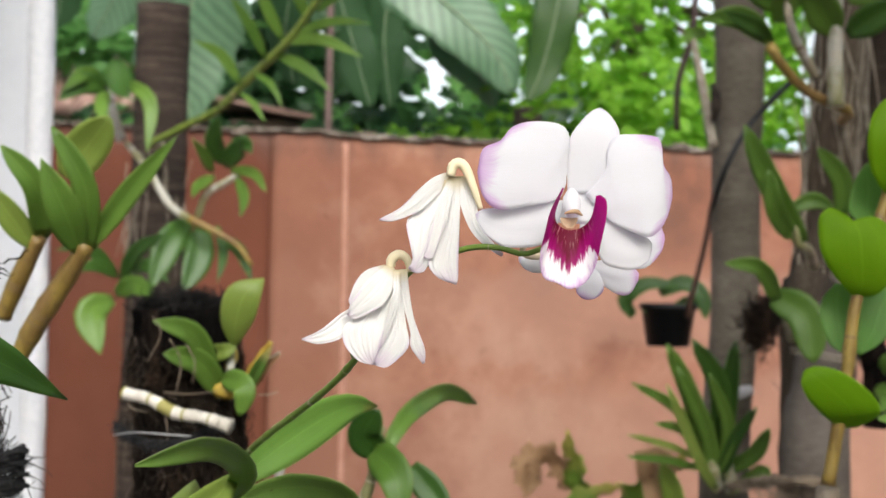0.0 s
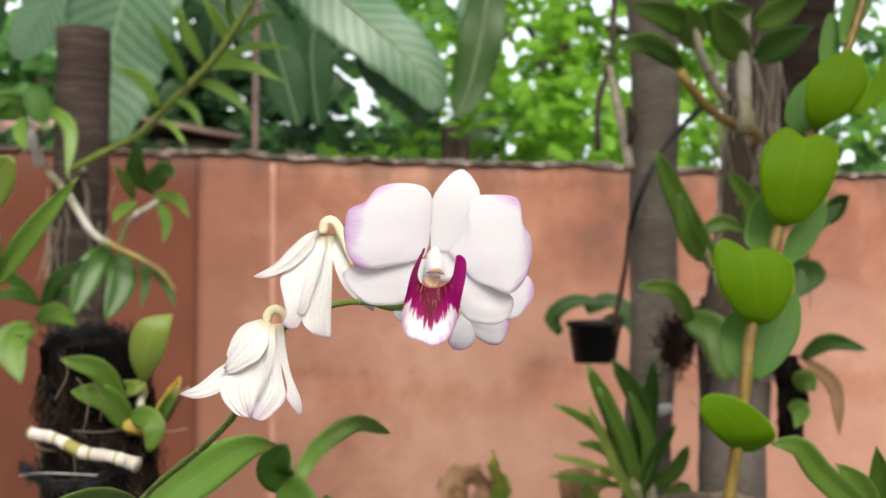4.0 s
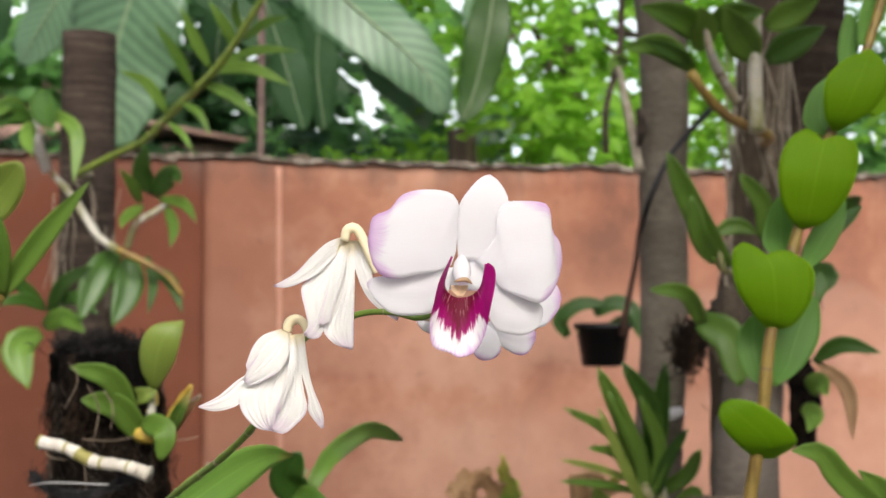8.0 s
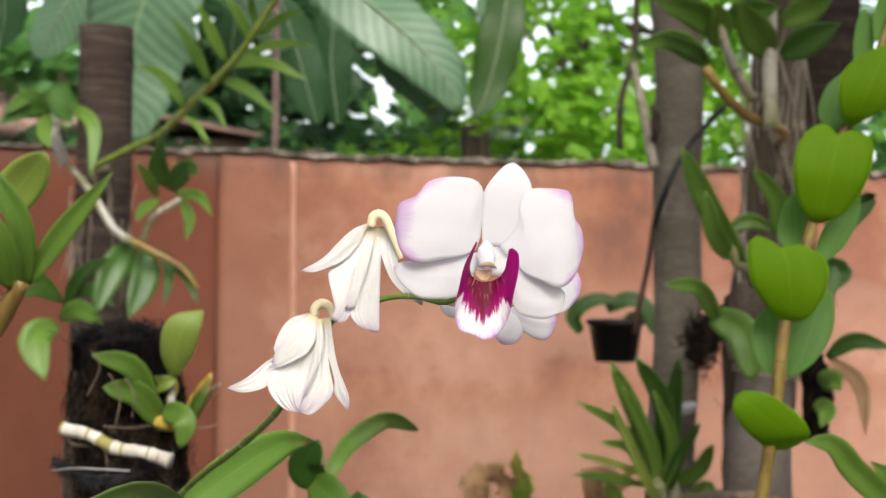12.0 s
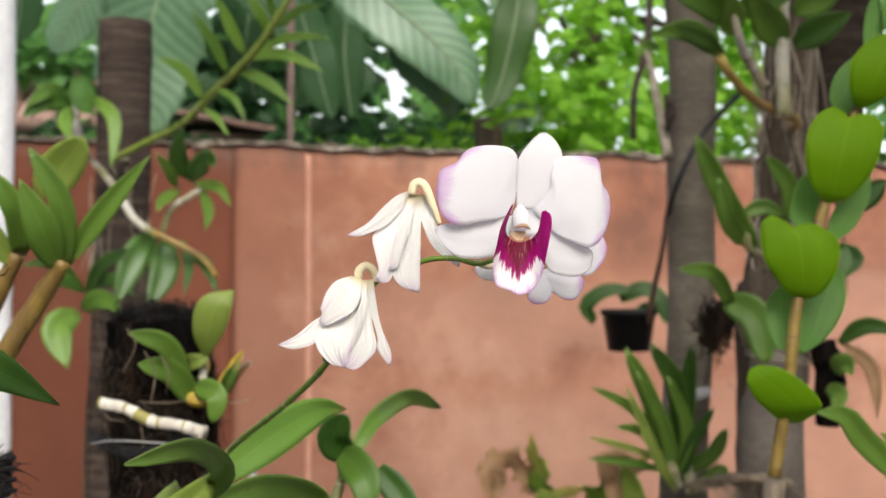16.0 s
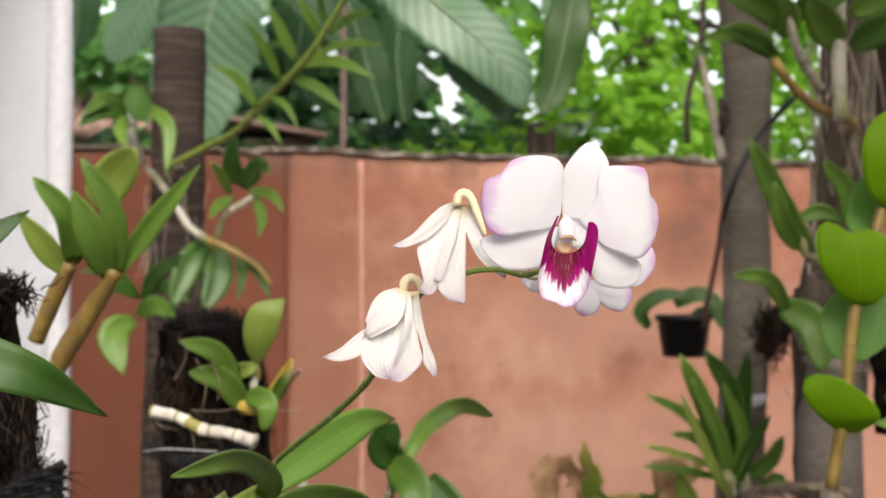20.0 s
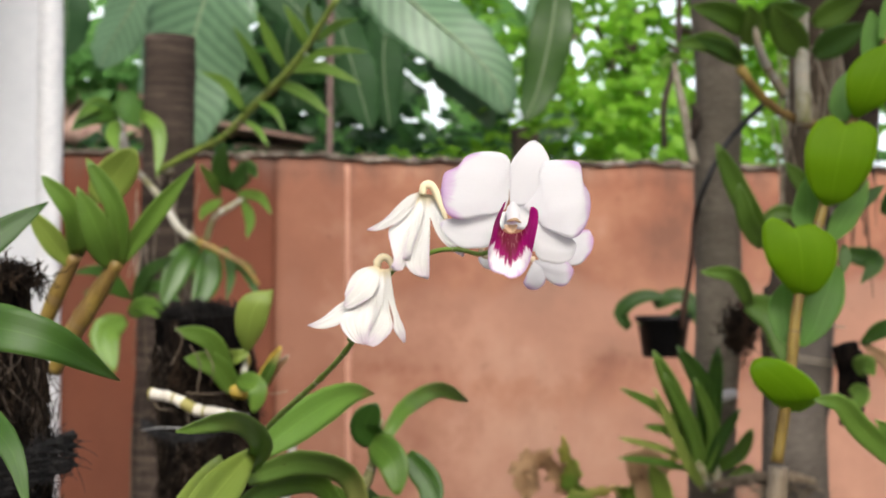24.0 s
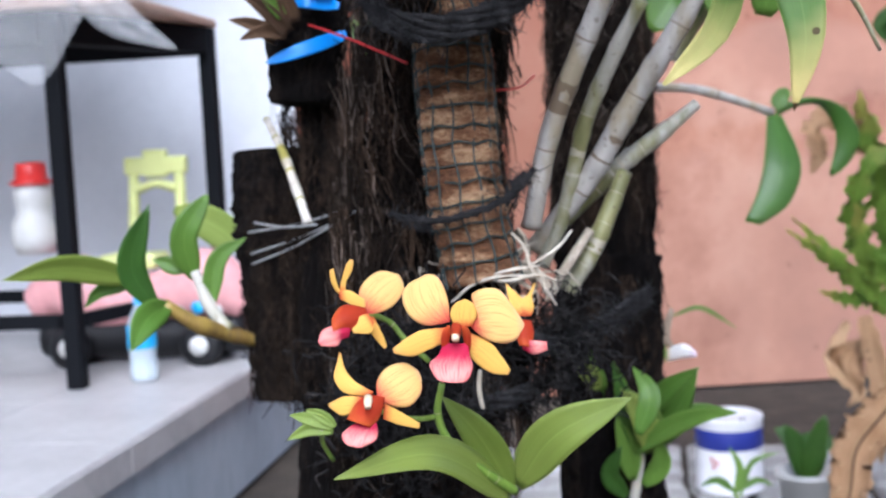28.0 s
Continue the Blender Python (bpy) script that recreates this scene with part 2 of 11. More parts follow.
def cane_mat(name, low, high, ring, rings=5.0, band=0.045, patch=None):
    """A jointed stem: v runs along it."""
    m, n, l = nodes_of(name)
    uv = n.new("ShaderNodeUVMap")
    sep = n.new("ShaderNodeSeparateXYZ")
    l.new(uv.outputs[0], sep.inputs[0])
    vec = coords(n, l, (1, 1, 0.35))
    streak = noise_of(n, l, vec, 120.0, 4)
    blotch = noise_of(n, l, coords(n, l, (1, 1, 1)), 35.0, 3)
    col = ramp_of(n, l, math_of(n, l, "ADD", math_of(n, l, "MULTIPLY", streak, 0.6), math_of(n, l, "MULTIPLY", blotch, 0.4)), [(0.3, low), (0.7, high)])
    if patch:
        big = noise_of(n, l, coords(n, l, (1, 1, 0.45)), 26.0, 4, 0.6)
        pm = n.new("ShaderNodeMapRange")
        pm.inputs[1].default_value, pm.inputs[2].default_value, pm.inputs[4].default_value = 0.46, 0.60, 0.85
        l.new(big, pm.inputs[0])
        col = mixed(n, l, pm.outputs[0], col, patch)
        dots = noise_of(n, l, coords(n, l, (1, 1, 1)), 240.0, 2)
        col = mixed(n, l, math_of(n, l, "MULTIPLY", math_of(n, l, "GREATER_THAN", dots, 0.66), 0.5), col, (0.10, 0.07, 0.04))
    saw = math_of(n, l, "FRACT", math_of(n, l, "ADD", math_of(n, l, "MULTIPLY", sep.outputs[1], rings), math_of(n, l, "MULTIPLY", math_of(n, l, "SINE", math_of(n, l, "MULTIPLY", sep.outputs[1], 23.0)), 0.25)))
    col = mixed(n, l, math_of(n, l, "MULTIPLY", math_of(n, l, "LESS_THAN", math_of(n, l, "ADD", saw, math_of(n, l, "MULTIPLY", math_of(n, l, "SUBTRACT", blotch, 0.5), 0.12)), band), 0.9), col, ring)
    p = n["Principled BSDF"]
    l.new(col, p.inputs["Base Color"])
    p.inputs["Roughness"].default_value = 0.5
    bumped(n, l, streak, 0.3, 0.001)
    return m


def plain(name, col, rough=0.5, metal=0.0, vary=0.12, scale=30.0, gloss=0.5):
    m, n, l = nodes_of(name)
    f = noise_of(n, l, coords(n, l, (1, 1, 1)), scale, 4)
    c = mixed(n, l, f, tuple(max(0, x * (1 - vary)) for x in col), tuple(min(1, x * (1 + vary)) for x in col))
    p = n["Principled BSDF"]
    l.new(c, p.inputs["Base Color"])
    p.inputs["Roughness"].default_value, p.inputs["Metallic"].default_value = rough, metal
    p.inputs["Specular IOR Level"].default_value = gloss
    bumped(n, l, f, 0.1, 0.001)
    return m


def clear(name, tint, rough=0.1, see=0.75):
    m, n, l = nodes_of(name)
    p = n["Principled BSDF"]
    p.inputs["Base Color"].default_value, p.inputs["Roughness"].default_value = (*tint, 1), rough
    t, mx = n.new("ShaderNodeBsdfTransparent"), n.new("ShaderNodeMixShader")
    f = noise_of(n, l, coords(n, l, (1, 1, 1)), 25.0, 3)
    bumped(n, l, f, 0.5, 0.01)
    mx.inputs[0].default_value = see
    l.new(p.outputs[0], mx.inputs[1])
    l.new(t.outputs[0], mx.inputs[2])
    l.new(mx.outputs[0], n["Material Output"].inputs[0])
    return m


def painted_wall(name, tone, faded=0.45):
    """Old terracotta paint: paler worn patches, dark drips and fine dirt."""
    m, n, l = nodes_of(name)
    v = coords(n, l, (1, 1, 1))
    drip = coords(n, l, (1, 1, 0.42))
    big, med, fine = noise_of(n, l, v, 1.1, 5, 0.6), noise_of(n, l, v, 4.5, 6, 0.65), noise_of(n, l, v, 60.0, 5, 0.7)
    col = ramp_of(n, l, math_of(n, l, "ADD", math_of(n, l, "MULTIPLY", big, 0.65), math_of(n, l, "MULTIPLY", med, 0.35)),
                  [(0.38, tone[0]), (0.47, tone[1]), (0.54, tone[2]), (0.63, tone[3])])
    d = n.new("ShaderNodeMapRange")
    d.inputs[1].default_value, d.inputs[2].default_value, d.inputs[4].default_value = 0.50, 0.70, 0.55
    l.new(noise_of(n, l, drip, 3.2, 7, 0.68), d.inputs[0])
    col = mixed(n, l, d.outputs[0], col, (0.19, 0.075, 0.045))
    w = n.new("ShaderNodeMapRange")
    w.inputs[1].default_value, w.inputs[2].default_value, w.inputs[4].default_value = 0.6, 0.72, 0.5
    l.new(noise_of(n, l, v, 2.3, 7, 0.7), w.inputs[0])
    col = mixed(n, l, w.outputs[0], col, (0.54, 0.34, 0.27))
    sp = n.new("ShaderNodeSeparateXYZ")
    l.new(v, sp.inputs[0])
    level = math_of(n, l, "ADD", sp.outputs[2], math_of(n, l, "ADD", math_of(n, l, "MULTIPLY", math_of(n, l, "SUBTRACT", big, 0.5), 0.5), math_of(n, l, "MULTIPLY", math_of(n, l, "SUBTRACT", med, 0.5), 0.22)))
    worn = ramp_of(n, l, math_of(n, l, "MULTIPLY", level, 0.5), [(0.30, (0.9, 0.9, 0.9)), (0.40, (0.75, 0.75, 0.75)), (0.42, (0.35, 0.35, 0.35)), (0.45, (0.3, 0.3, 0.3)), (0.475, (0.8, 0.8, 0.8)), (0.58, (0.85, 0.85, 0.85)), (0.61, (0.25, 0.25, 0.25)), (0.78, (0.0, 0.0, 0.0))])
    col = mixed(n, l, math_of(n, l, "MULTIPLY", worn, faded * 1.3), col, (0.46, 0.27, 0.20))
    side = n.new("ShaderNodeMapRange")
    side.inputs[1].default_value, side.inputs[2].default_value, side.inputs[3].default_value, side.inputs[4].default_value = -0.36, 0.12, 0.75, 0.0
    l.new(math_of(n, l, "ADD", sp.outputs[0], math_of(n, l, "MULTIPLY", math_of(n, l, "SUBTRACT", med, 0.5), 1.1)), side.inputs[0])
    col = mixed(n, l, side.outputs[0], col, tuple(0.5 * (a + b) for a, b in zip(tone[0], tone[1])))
    crust = n.new("ShaderNodeMapRange")
    crust.inputs[1].default_value, crust.inputs[2].default_value, crust.inputs[4].default_value = 1.56, 1.70, 0.75
    l.new(math_of(n, l, "ADD", sp.outputs[2], math_of(n, l, "MULTIPLY", math_of(n, l, "SUBTRACT", noise_of(n, l, coords(n, l, (1, 1, 0.15)), 9.0, 5, 0.6), 0.5), 0.45)), crust.inputs[0])
    col = mixed(n, l, crust.outputs[0], col, (0.10, 0.055, 0.04))
    s = n.new("ShaderNodeMapRange")
    s.inputs[1].default_value, s.inputs[2].default_value, s.inputs[4].default_value = 0.66, 0.75, 0.5
    l.new(noise_of(n, l, v, 22.0, 4, 0.6), s.inputs[0])
    col = mixed(n, l, s.outputs[0], col, (0.12, 0.05, 0.03))
    p = n["Principled BSDF"]
    l.new(col, p.inputs["Base Color"])
    p.inputs["Roughness"].default_value = 0.85
    bumped(n, l, math_of(n, l, "ADD", med, math_of(n, l, "MULTIPLY", fine, 0.4)), 0.35, 0.01)
    return m


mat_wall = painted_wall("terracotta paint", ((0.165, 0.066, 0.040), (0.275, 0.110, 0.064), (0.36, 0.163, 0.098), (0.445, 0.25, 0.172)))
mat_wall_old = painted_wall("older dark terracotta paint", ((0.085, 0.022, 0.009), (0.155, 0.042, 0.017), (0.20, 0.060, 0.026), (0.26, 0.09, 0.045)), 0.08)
mat_moss_edge = rough_surface("mossy mortar", (0.022, 0.018, 0.013), (0.11, 0.085, 0.065), (0.46, 0.40, 0.34), 0.95, 16, bump=0.9, dist=0.01, spread=0.16)
mat_white_wall = rough_surface("white plaster", (0.55, 0.57, 0.62), (0.63, 0.65, 0.70), (0.70, 0.72, 0.76), 0.8, 2.0, bump=0.12, dist=0.004)
mat_white_edge = rough_surface("rough white plaster", (0.58, 0.60, 0.64), (0.72, 0.73, 0.77), (0.84, 0.84, 0.86), 0.85, 40.0, bump=0.7, dist=0.006)
mat_grey_blue = rough_surface("blue-grey paint", (0.25, 0.29, 0.33), (0.35, 0.40, 0.45), (0.46, 0.50, 0.54), 0.75, 3.0, (1, 1, 0.4), bump=0.2)
mat_tile = rough_surface("grey floor tile", (0.30, 0.29, 0.285), (0.40, 0.39, 0.385), (0.50, 0.49, 0.48), 0.45, 5.0, bump=0.08)
mat_grout = rough_surface("grout", (0.28, 0.27, 0.265), (0.34, 0.33, 0.32), (0.40, 0.39, 0.38), 0.9, 30.0)
mat_soil = rough_surface("dark soil", (0.02, 0.016, 0.012), (0.045, 0.036, 0.026), (0.09, 0.075, 0.05), 0.95, 9.0, bump=0.9, dist=0.02)
mat_paver = rough_surface("pale paving stone", (0.18, 0.175, 0.16), (0.30, 0.295, 0.28), (0.44, 0.43, 0.41), 0.85, 12.0, bump=0.5, dist=0.004)
mat_fern_black = rough_surface("black tree fern fibre", (0.002, 0.0017, 0.0017), (0.007, 0.0055, 0.005), (0.050, 0.034, 0.024), 0.95, 45.0, (1, 1, 0.22), 1.0, 0.02, spread=0.2, gloss=0.08)
mat_fibre = rough_surface("dark root fibre", (0.003, 0.0025, 0.002), (0.013, 0.009, 0.0065), (0.11, 0.07, 0.045), 0.9, 60.0, (1, 1, 0.3), 0.4, gloss=0.12)
mat_fibre_brown = rough_surface("brown trunk fibre", (0.012, 0.009, 0.008), (0.075, 0.058, 0.046), (0.30, 0.24, 0.19), 0.9, 60.0, (1, 1, 0.3), 0.4, spread=0.2, gloss=0.12)
mat_rope = rough_surface("black rope", (0.008, 0.008, 0.009), (0.026, 0.025, 0.026), (0.09, 0.085, 0.085), 0.9, 90.0, (1, 1, 1), 1.0, 0.004, gloss=0.15)
mat_coir = rough_surface("coconut fibre", (0.035, 0.014, 0.007), (0.20, 0.095, 0.045), (0.60, 0.40, 0.23), 0.9, 75.0, (0.5, 0.5, 1.6), 1.0, 0.008, spread=0.17, gloss=0.2)
mat_net = plain("dark green net", (0.015, 0.03, 0.028), 0.6)
mat_dry_root = rough_surface("pale dry root", (0.20, 0.16, 0.11), (0.36, 0.31, 0.24), (0.56, 0.51, 0.43), 0.8, 70.0)
mat_white_root = rough_surface("pale live root", (0.34, 0.28, 0.20), (0.55, 0.49, 0.40), (0.78, 0.74, 0.66), 0.7, 70.0, gloss=0.3)
mat_root_black = rough_surface("matted black root", (0.003, 0.003, 0.003), (0.010, 0.009, 0.009), (0.06, 0.052, 0.048), 0.9, 60.0, gloss=0.15)
# hedge leaf darkened by colour to stand for deep shade
mat_shade_leaf = leafy("deep leaf with shade in its colour", (0.012, 0.042, 0.010), (0.04, 0.11, 0.025), 0.5, 0.25, 5.0)
mat_root_tan = rough_surface("brown dead root", (0.09, 0.065, 0.042), (0.20, 0.155, 0.11), (0.40, 0.34, 0.26), 0.85, 70.0, gloss=0.2)
mat_moss = leafy("dark moss strand", (0.006, 0.007, 0.004), (0.045, 0.050, 0.026), 0.9, 0.1, gloss=0.15)
mat_ring_bark = rough_surface("ringed brown bark", (0.020, 0.014, 0.011), (0.055, 0.041, 0.033), (0.15, 0.115, 0.092), 0.9, 9.0, (0.6, 0.6, 7.0), 1.0, 0.010, spread=0.2, gloss=0.2)
mat_grey_bark = rough_surface("smooth grey bark", (0.06, 0.050, 0.038), (0.135, 0.115, 0.088), (0.27, 0.235, 0.19), 0.85, 7.0, (1, 1, 2.2), 0.6, 0.006)
mat_pale_bark = rough_surface("pale grey bark", (0.062, 0.05, 0.04), (0.112, 0.093, 0.077), (0.20, 0.172, 0.146), 0.8, 7.0, (1, 1, 2.0), 0.5, 0.005)
mat_root_bark = rough_surface("rooty bark", (0.02, 0.015, 0.009), (0.075, 0.055, 0.036), (0.22, 0.17, 0.115), 0.85, 22.0, (1, 1, 0.3), 1.0, 0.008)
mat_leaf = leafy("orchid leaf", (0.078, 0.165, 0.020), (0.215, 0.365, 0.060), 0.36, gloss=0.45, edge=(0.12, 0.075, 0.03))
mat_leaf_deep = leafy("deep green leaf", (0.030, 0.085, 0.012), (0.09, 0.195, 0.028), 0.36, gloss=0.5)
mat_leaf_lime = leafy("lime leaf", (0.19, 0.275, 0.04), (0.35, 0.44, 0.10), 0.38, gloss=0.45)
mat_leaf_round = leafy("smooth round leaf", (0.16, 0.32, 0.004), (0.27, 0.47, 0.010), 0.5, 0.5, 3.0, rib=0.12, gloss=0.14)
mat_leaf_big = leafy("broad yellow-green leaf", (0.066, 0.100, 0.008), (0.215, 0.265, 0.040), 0.45, 0.28, 2.0, rib=0.06, spots=((0.05, 0.07, 0.02), 34.0, 0.10), edge=(0.12, 0.075, 0.03))
mat_leaf_pale = leafy("pale smooth leaf", (0.15, 0.215, 0.028), (0.33, 0.40, 0.085), 0.38, 0.35, 4.0, rib=0.15, gloss=0.45)
mat_bract = leafy("dark brown bract", (0.03, 0.016, 0.009), (0.17, 0.10, 0.055), 0.75, 0.15, 6.0, gloss=0.2)
mat_leaf_glaucous = leafy("pale leaf underside", (0.12, 0.28, 0.04), (0.22, 0.42, 0.09), 0.42, 0.5, 4.0, rib=0.25, gloss=0.35)
mat_leaf_tip = leafy("leaf with a yellowing tip", (0.10, 0.20, 0.035), (0.20, 0.31, 0.06), tip=((0.62, 0.52, 0.20), 0.55, 0.95), spots=((0.07, 0.035, 0.015), 45.0, 0.12))
mat_leaf_worn = leafy("leaf with a brown edge", (0.09, 0.20, 0.03), (0.20, 0.36, 0.06), tip=((0.30, 0.20, 0.05), 0.9, 1.06))
mat_dry_leaf = leafy("dry brown leaf", (0.24, 0.12, 0.05), (0.66, 0.46, 0.27), 0.8, 0.3, 5.0, spots=((0.08, 0.035, 0.015), 40.0, 0.12))
mat_fern_leaf = leafy("spotted fern frond", (0.11, 0.22, 0.025), (0.30, 0.40, 0.06), 0.45, 0.35, 6.0, tip=((0.45, 0.34, 0.09), 0.70, 1.1), spots=((0.12, 0.06, 0.02), 70.0, 0.16))
mat_banana = leafy("banana leaf", (0.075, 0.165, 0.085), (0.19, 0.32, 0.18), 0.32, 0.35, 15.0, rib=0.6, lateral=0.19, gloss=0.5)
# darker copy of the banana leaf, its shade put into the colour
mat_banana_dark = leafy("banana leaf with shade in its colour", (0.02, 0.06, 0.02), (0.05, 0.125, 0.04), 0.5, 0.3, 26.0, rib=0.25, lateral=0.03, gloss=0.2)
mat_midrib = plain("pale leaf rib", (0.24, 0.32, 0.18), 0.5)
mat_tree_leaf = leafy("bright tree leaf", (0.10, 0.27, 0.012), (0.32, 0.58, 0.05), 0.5, 0.5, 5.0, gloss=0.3)
mat_hedge = leafy("mixed far leaf", (0.035, 0.12, 0.025), (0.17, 0.36, 0.09), 0.5, 0.35, 5.0, gloss=0.2)
mat_cane_green = cane_mat("green cane", (0.09, 0.15, 0.014), (0.24, 0.30, 0.05), (0.27, 0.28, 0.10), 5, 0.035)
mat_cane_gold = cane_mat("golden cane", (0.14, 0.085, 0.014), (0.38, 0.27, 0.06), (0.20, 0.13, 0.05), 5, 0.05, patch=(0.17, 0.10, 0.035))
mat_cane_grey = cane_mat("papery grey cane", (0.27, 0.25, 0.225), (0.52, 0.50, 0.47), (0.14, 0.10, 0.06), 5, 0.05, patch=(0.30, 0.25, 0.16))
mat_cane_olive = cane_mat("olive cane", (0.14, 0.14, 0.05), (0.28, 0.27, 0.12), (0.46, 0.42, 0.33), 5, 0.05, patch=(0.48, 0.46, 0.41))
mat_cane_band = cane_mat("banded dry cane", (0.46, 0.42, 0.35), (0.76, 0.72, 0.65), (0.27, 0.24, 0.03), 5, 0.22, patch=(0.36, 0.31, 0.22))
mat_sheath = rough_surface("papery sheath", (0.09, 0.062, 0.04), (0.26, 0.20, 0.14), (0.52, 0.45, 0.36), 0.6, 110.0, (1, 1, 0.08), 0.6)
mat_stem = cane_mat("flower stem", (0.11, 0.19, 0.02), (0.23, 0.34, 0.05), (0.42, 0.40, 0.24), 6)
mat_petal = petal_mat("white petal", (0.905, 0.895, 0.925), (0.68, 0.36, 0.72), 0.74, 0.75, thin=0.5, creased=0.09)
mat_petal_back = petal_mat("white sepal", (0.91, 0.90, 0.925), (0.70, 0.52, 0.74), 0.95, 0.4, thin=0.5, creased=0.09)
mat_wilted = petal_mat("wilted petal", (0.95, 0.94, 0.925), (0.80, 0.60, 0.82), 0.80, 0.5, veins=((0.76, 0.66, 0.54), 0.22, (8, 0.5, 1)), creased=0.5, thin=0.36, throat=((0.80, 0.70, 0.46), 0.0, 0.16, 0.1))
mat_wilted_neck = plain("wilted flower neck", (0.82, 0.72, 0.48), 0.6)
mat_lip = lip_mat("magenta lip")
mat_column = plain("cream column", (0.66, 0.55, 0.38), 0.5)
mat_callus = plain("tan callus", (0.58, 0.40, 0.25), 0.6, vary=0.35, scale=400.0)
mat_yellow_bulb = rough_surface("yellowed bulb", (0.26, 0.16, 0.02), (0.46, 0.32, 0.04), (0.62, 0.48, 0.10), 0.5, 60.0, (1, 1, 0.4))
mat_anther = plain("tan anther cap", (0.42, 0.28, 0.16), 0.5)
mat_orange = petal_mat("orange-yellow petal", (0.80, 0.55, 0.19), (0.78, 0.42, 0.26), 0.82, 0.6, throat=((0.55, 0.07, 0.05), 0.06, 0.42, 0.7), veins=((0.62, 0.16, 0.05), 0.8, (9, 0.35, 1)), thin=0.3)
mat_orange_sepal = petal_mat("golden sepal", (0.77, 0.48, 0.10), (0.76, 0.40, 0.14), 0.8, 0.5, throat=((0.55, 0.10, 0.03), 0.02, 0.25, 0.4), veins=((0.62, 0.20, 0.05), 0.5, (8, 0.35, 1)), thin=0.3)
mat_orange_lip = petal_mat("coral lip", (0.84, 0.38, 0.33), (0.78, 0.16, 0.18), 0.75, 0.7, throat=((0.50, 0.02, 0.07), 0.22, 0.55, 0.5), veins=((0.62, 0.03, 0.08), 1.0, (6, 0.5, 1)))
mat_red_throat = petal_mat("red throat", (0.42, 0.045, 0.015), (0.62, 0.14, 0.03), 0.6, 0.6)
mat_black_plastic = plain("black plastic", (0.008, 0.008, 0.009), 0.5, gloss=0.3)
mat_black_steel = plain("black painted steel", (0.004, 0.0045, 0.006), 0.8, gloss=0.12)
mat_board = rough_surface("worn table board", (0.28, 0.18, 0.12), (0.46, 0.33, 0.25), (0.62, 0.48, 0.40), 0.7, 6.0, (4, 0.4, 1), 0.3)
mat_blue_tape = plain("blue plastic strip", (0.02, 0.20, 0.62), 0.35)
mat_red_thread = plain("red thread", (0.40, 0.015, 0.015), 0.6)
mat_wire = plain("grey tie wire", (0.42, 0.42, 0.42), 0.45, 0.3)
mat_cable = plain("black cable", (0.010, 0.010, 0.011), 0.5)
mat_iron = rough_surface("rusty iron pipe", (0.06, 0.035, 0.03), (0.13, 0.085, 0.075), (0.22, 0.16, 0.14), 0.8, 30.0)
mat_sheet = clear("clear plastic sheet", (0.75, 0.77, 0.80), 0.15, 0.86)
mat_white_paint = plain("white painted tin", (0.72, 0.72, 0.74), 0.4)
mat_blue_paint = plain("dark blue printed band", (0.02, 0.03, 0.22), 0.4)
mat_red_print = plain("red printed mark", (0.60, 0.06, 0.05), 0.5)
mat_white_plastic = plain("white plastic", (0.50, 0.50, 0.48), 0.45, vary=0.2, scale=25.0)
mat_pink = plain("pink plastic", (0.60, 0.30, 0.30), 0.45, vary=0.25, scale=30.0)
mat_lime_old = plain("yellowed lime plastic", (0.46, 0.44, 0.13), 0.45)
mat_lime_plastic = plain("pale lime plastic", (0.54, 0.58, 0.22), 0.45)
mat_red_plastic = plain("red plastic", (0.55, 0.025, 0.02), 0.4)
mat_frame_white = plain("white frame", (0.66, 0.66, 0.68), 0.5)
mat_card = plain("grey card", (0.45, 0.45, 0.47), 0.7)
mat_letter = plain("grey lettering", (0.20, 0.20, 0.22), 0.6)
mat_roof = rough_surface("old clay roof tile", (0.14, 0.075, 0.055), (0.33, 0.21, 0.17), (0.52, 0.40, 0.34), 0.9, 14.0)
mat_shed = rough_surface("shed board", (0.05, 0.038, 0.028), (0.15, 0.11, 0.08), (0.34, 0.26, 0.19), 0.9, 8.0, (1, 1, 0.3))
mat_bottle = clear("clear bottle plastic", (0.70, 0.80, 0.86), 0.12, 0.6)
mat_blue_cap = plain("blue cap", (0.04, 0.32, 0.62), 0.4)


# ---- shapes ----
def part(name, bm, material, parent, label=""):
    """One mesh under a thing or a part; its shape is given in world metres."""
    me = bpy.data.meshes.new(name)
    if isinstance(bm, bmesh.types.BMesh):
        bm.to_mesh(me)
        bm.free()
    else:
        vs, fs, uvs, smooth = bm
        me.from_pydata(vs, [], fs)
        if uvs:
            lay = me.uv_layers.new(name="UVMap")
            idx = np.empty(len(me.loops), dtype=np.int32)
            me.loops.foreach_get("vertex_index", idx)
            lay.data.foreach_set("uv", np.asarray(uvs, dtype=np.float32)[idx].ravel())
        if smooth:
            count = len(me.polygons) if smooth is True else smooth
            me.polygons.foreach_set("use_smooth", [i < count for i in range(len(me.polygons))])
    me.materials.append(material)
    ob = new(name, me)
    if parent is not None:
        ob.parent = parent
        if parent.type == "EMPTY":
            ob.matrix_parent_inverse = Matrix.Translation(-parent.location)
    if label:
        tagged(ob, label)
    return ob


def thing(name, label, category, base=(0, 0, 0), group=""):
    ob = new(name)
    ob.location = base
    ob.empty_display_size = 0.02
    return tagged(ob, label, category, group)


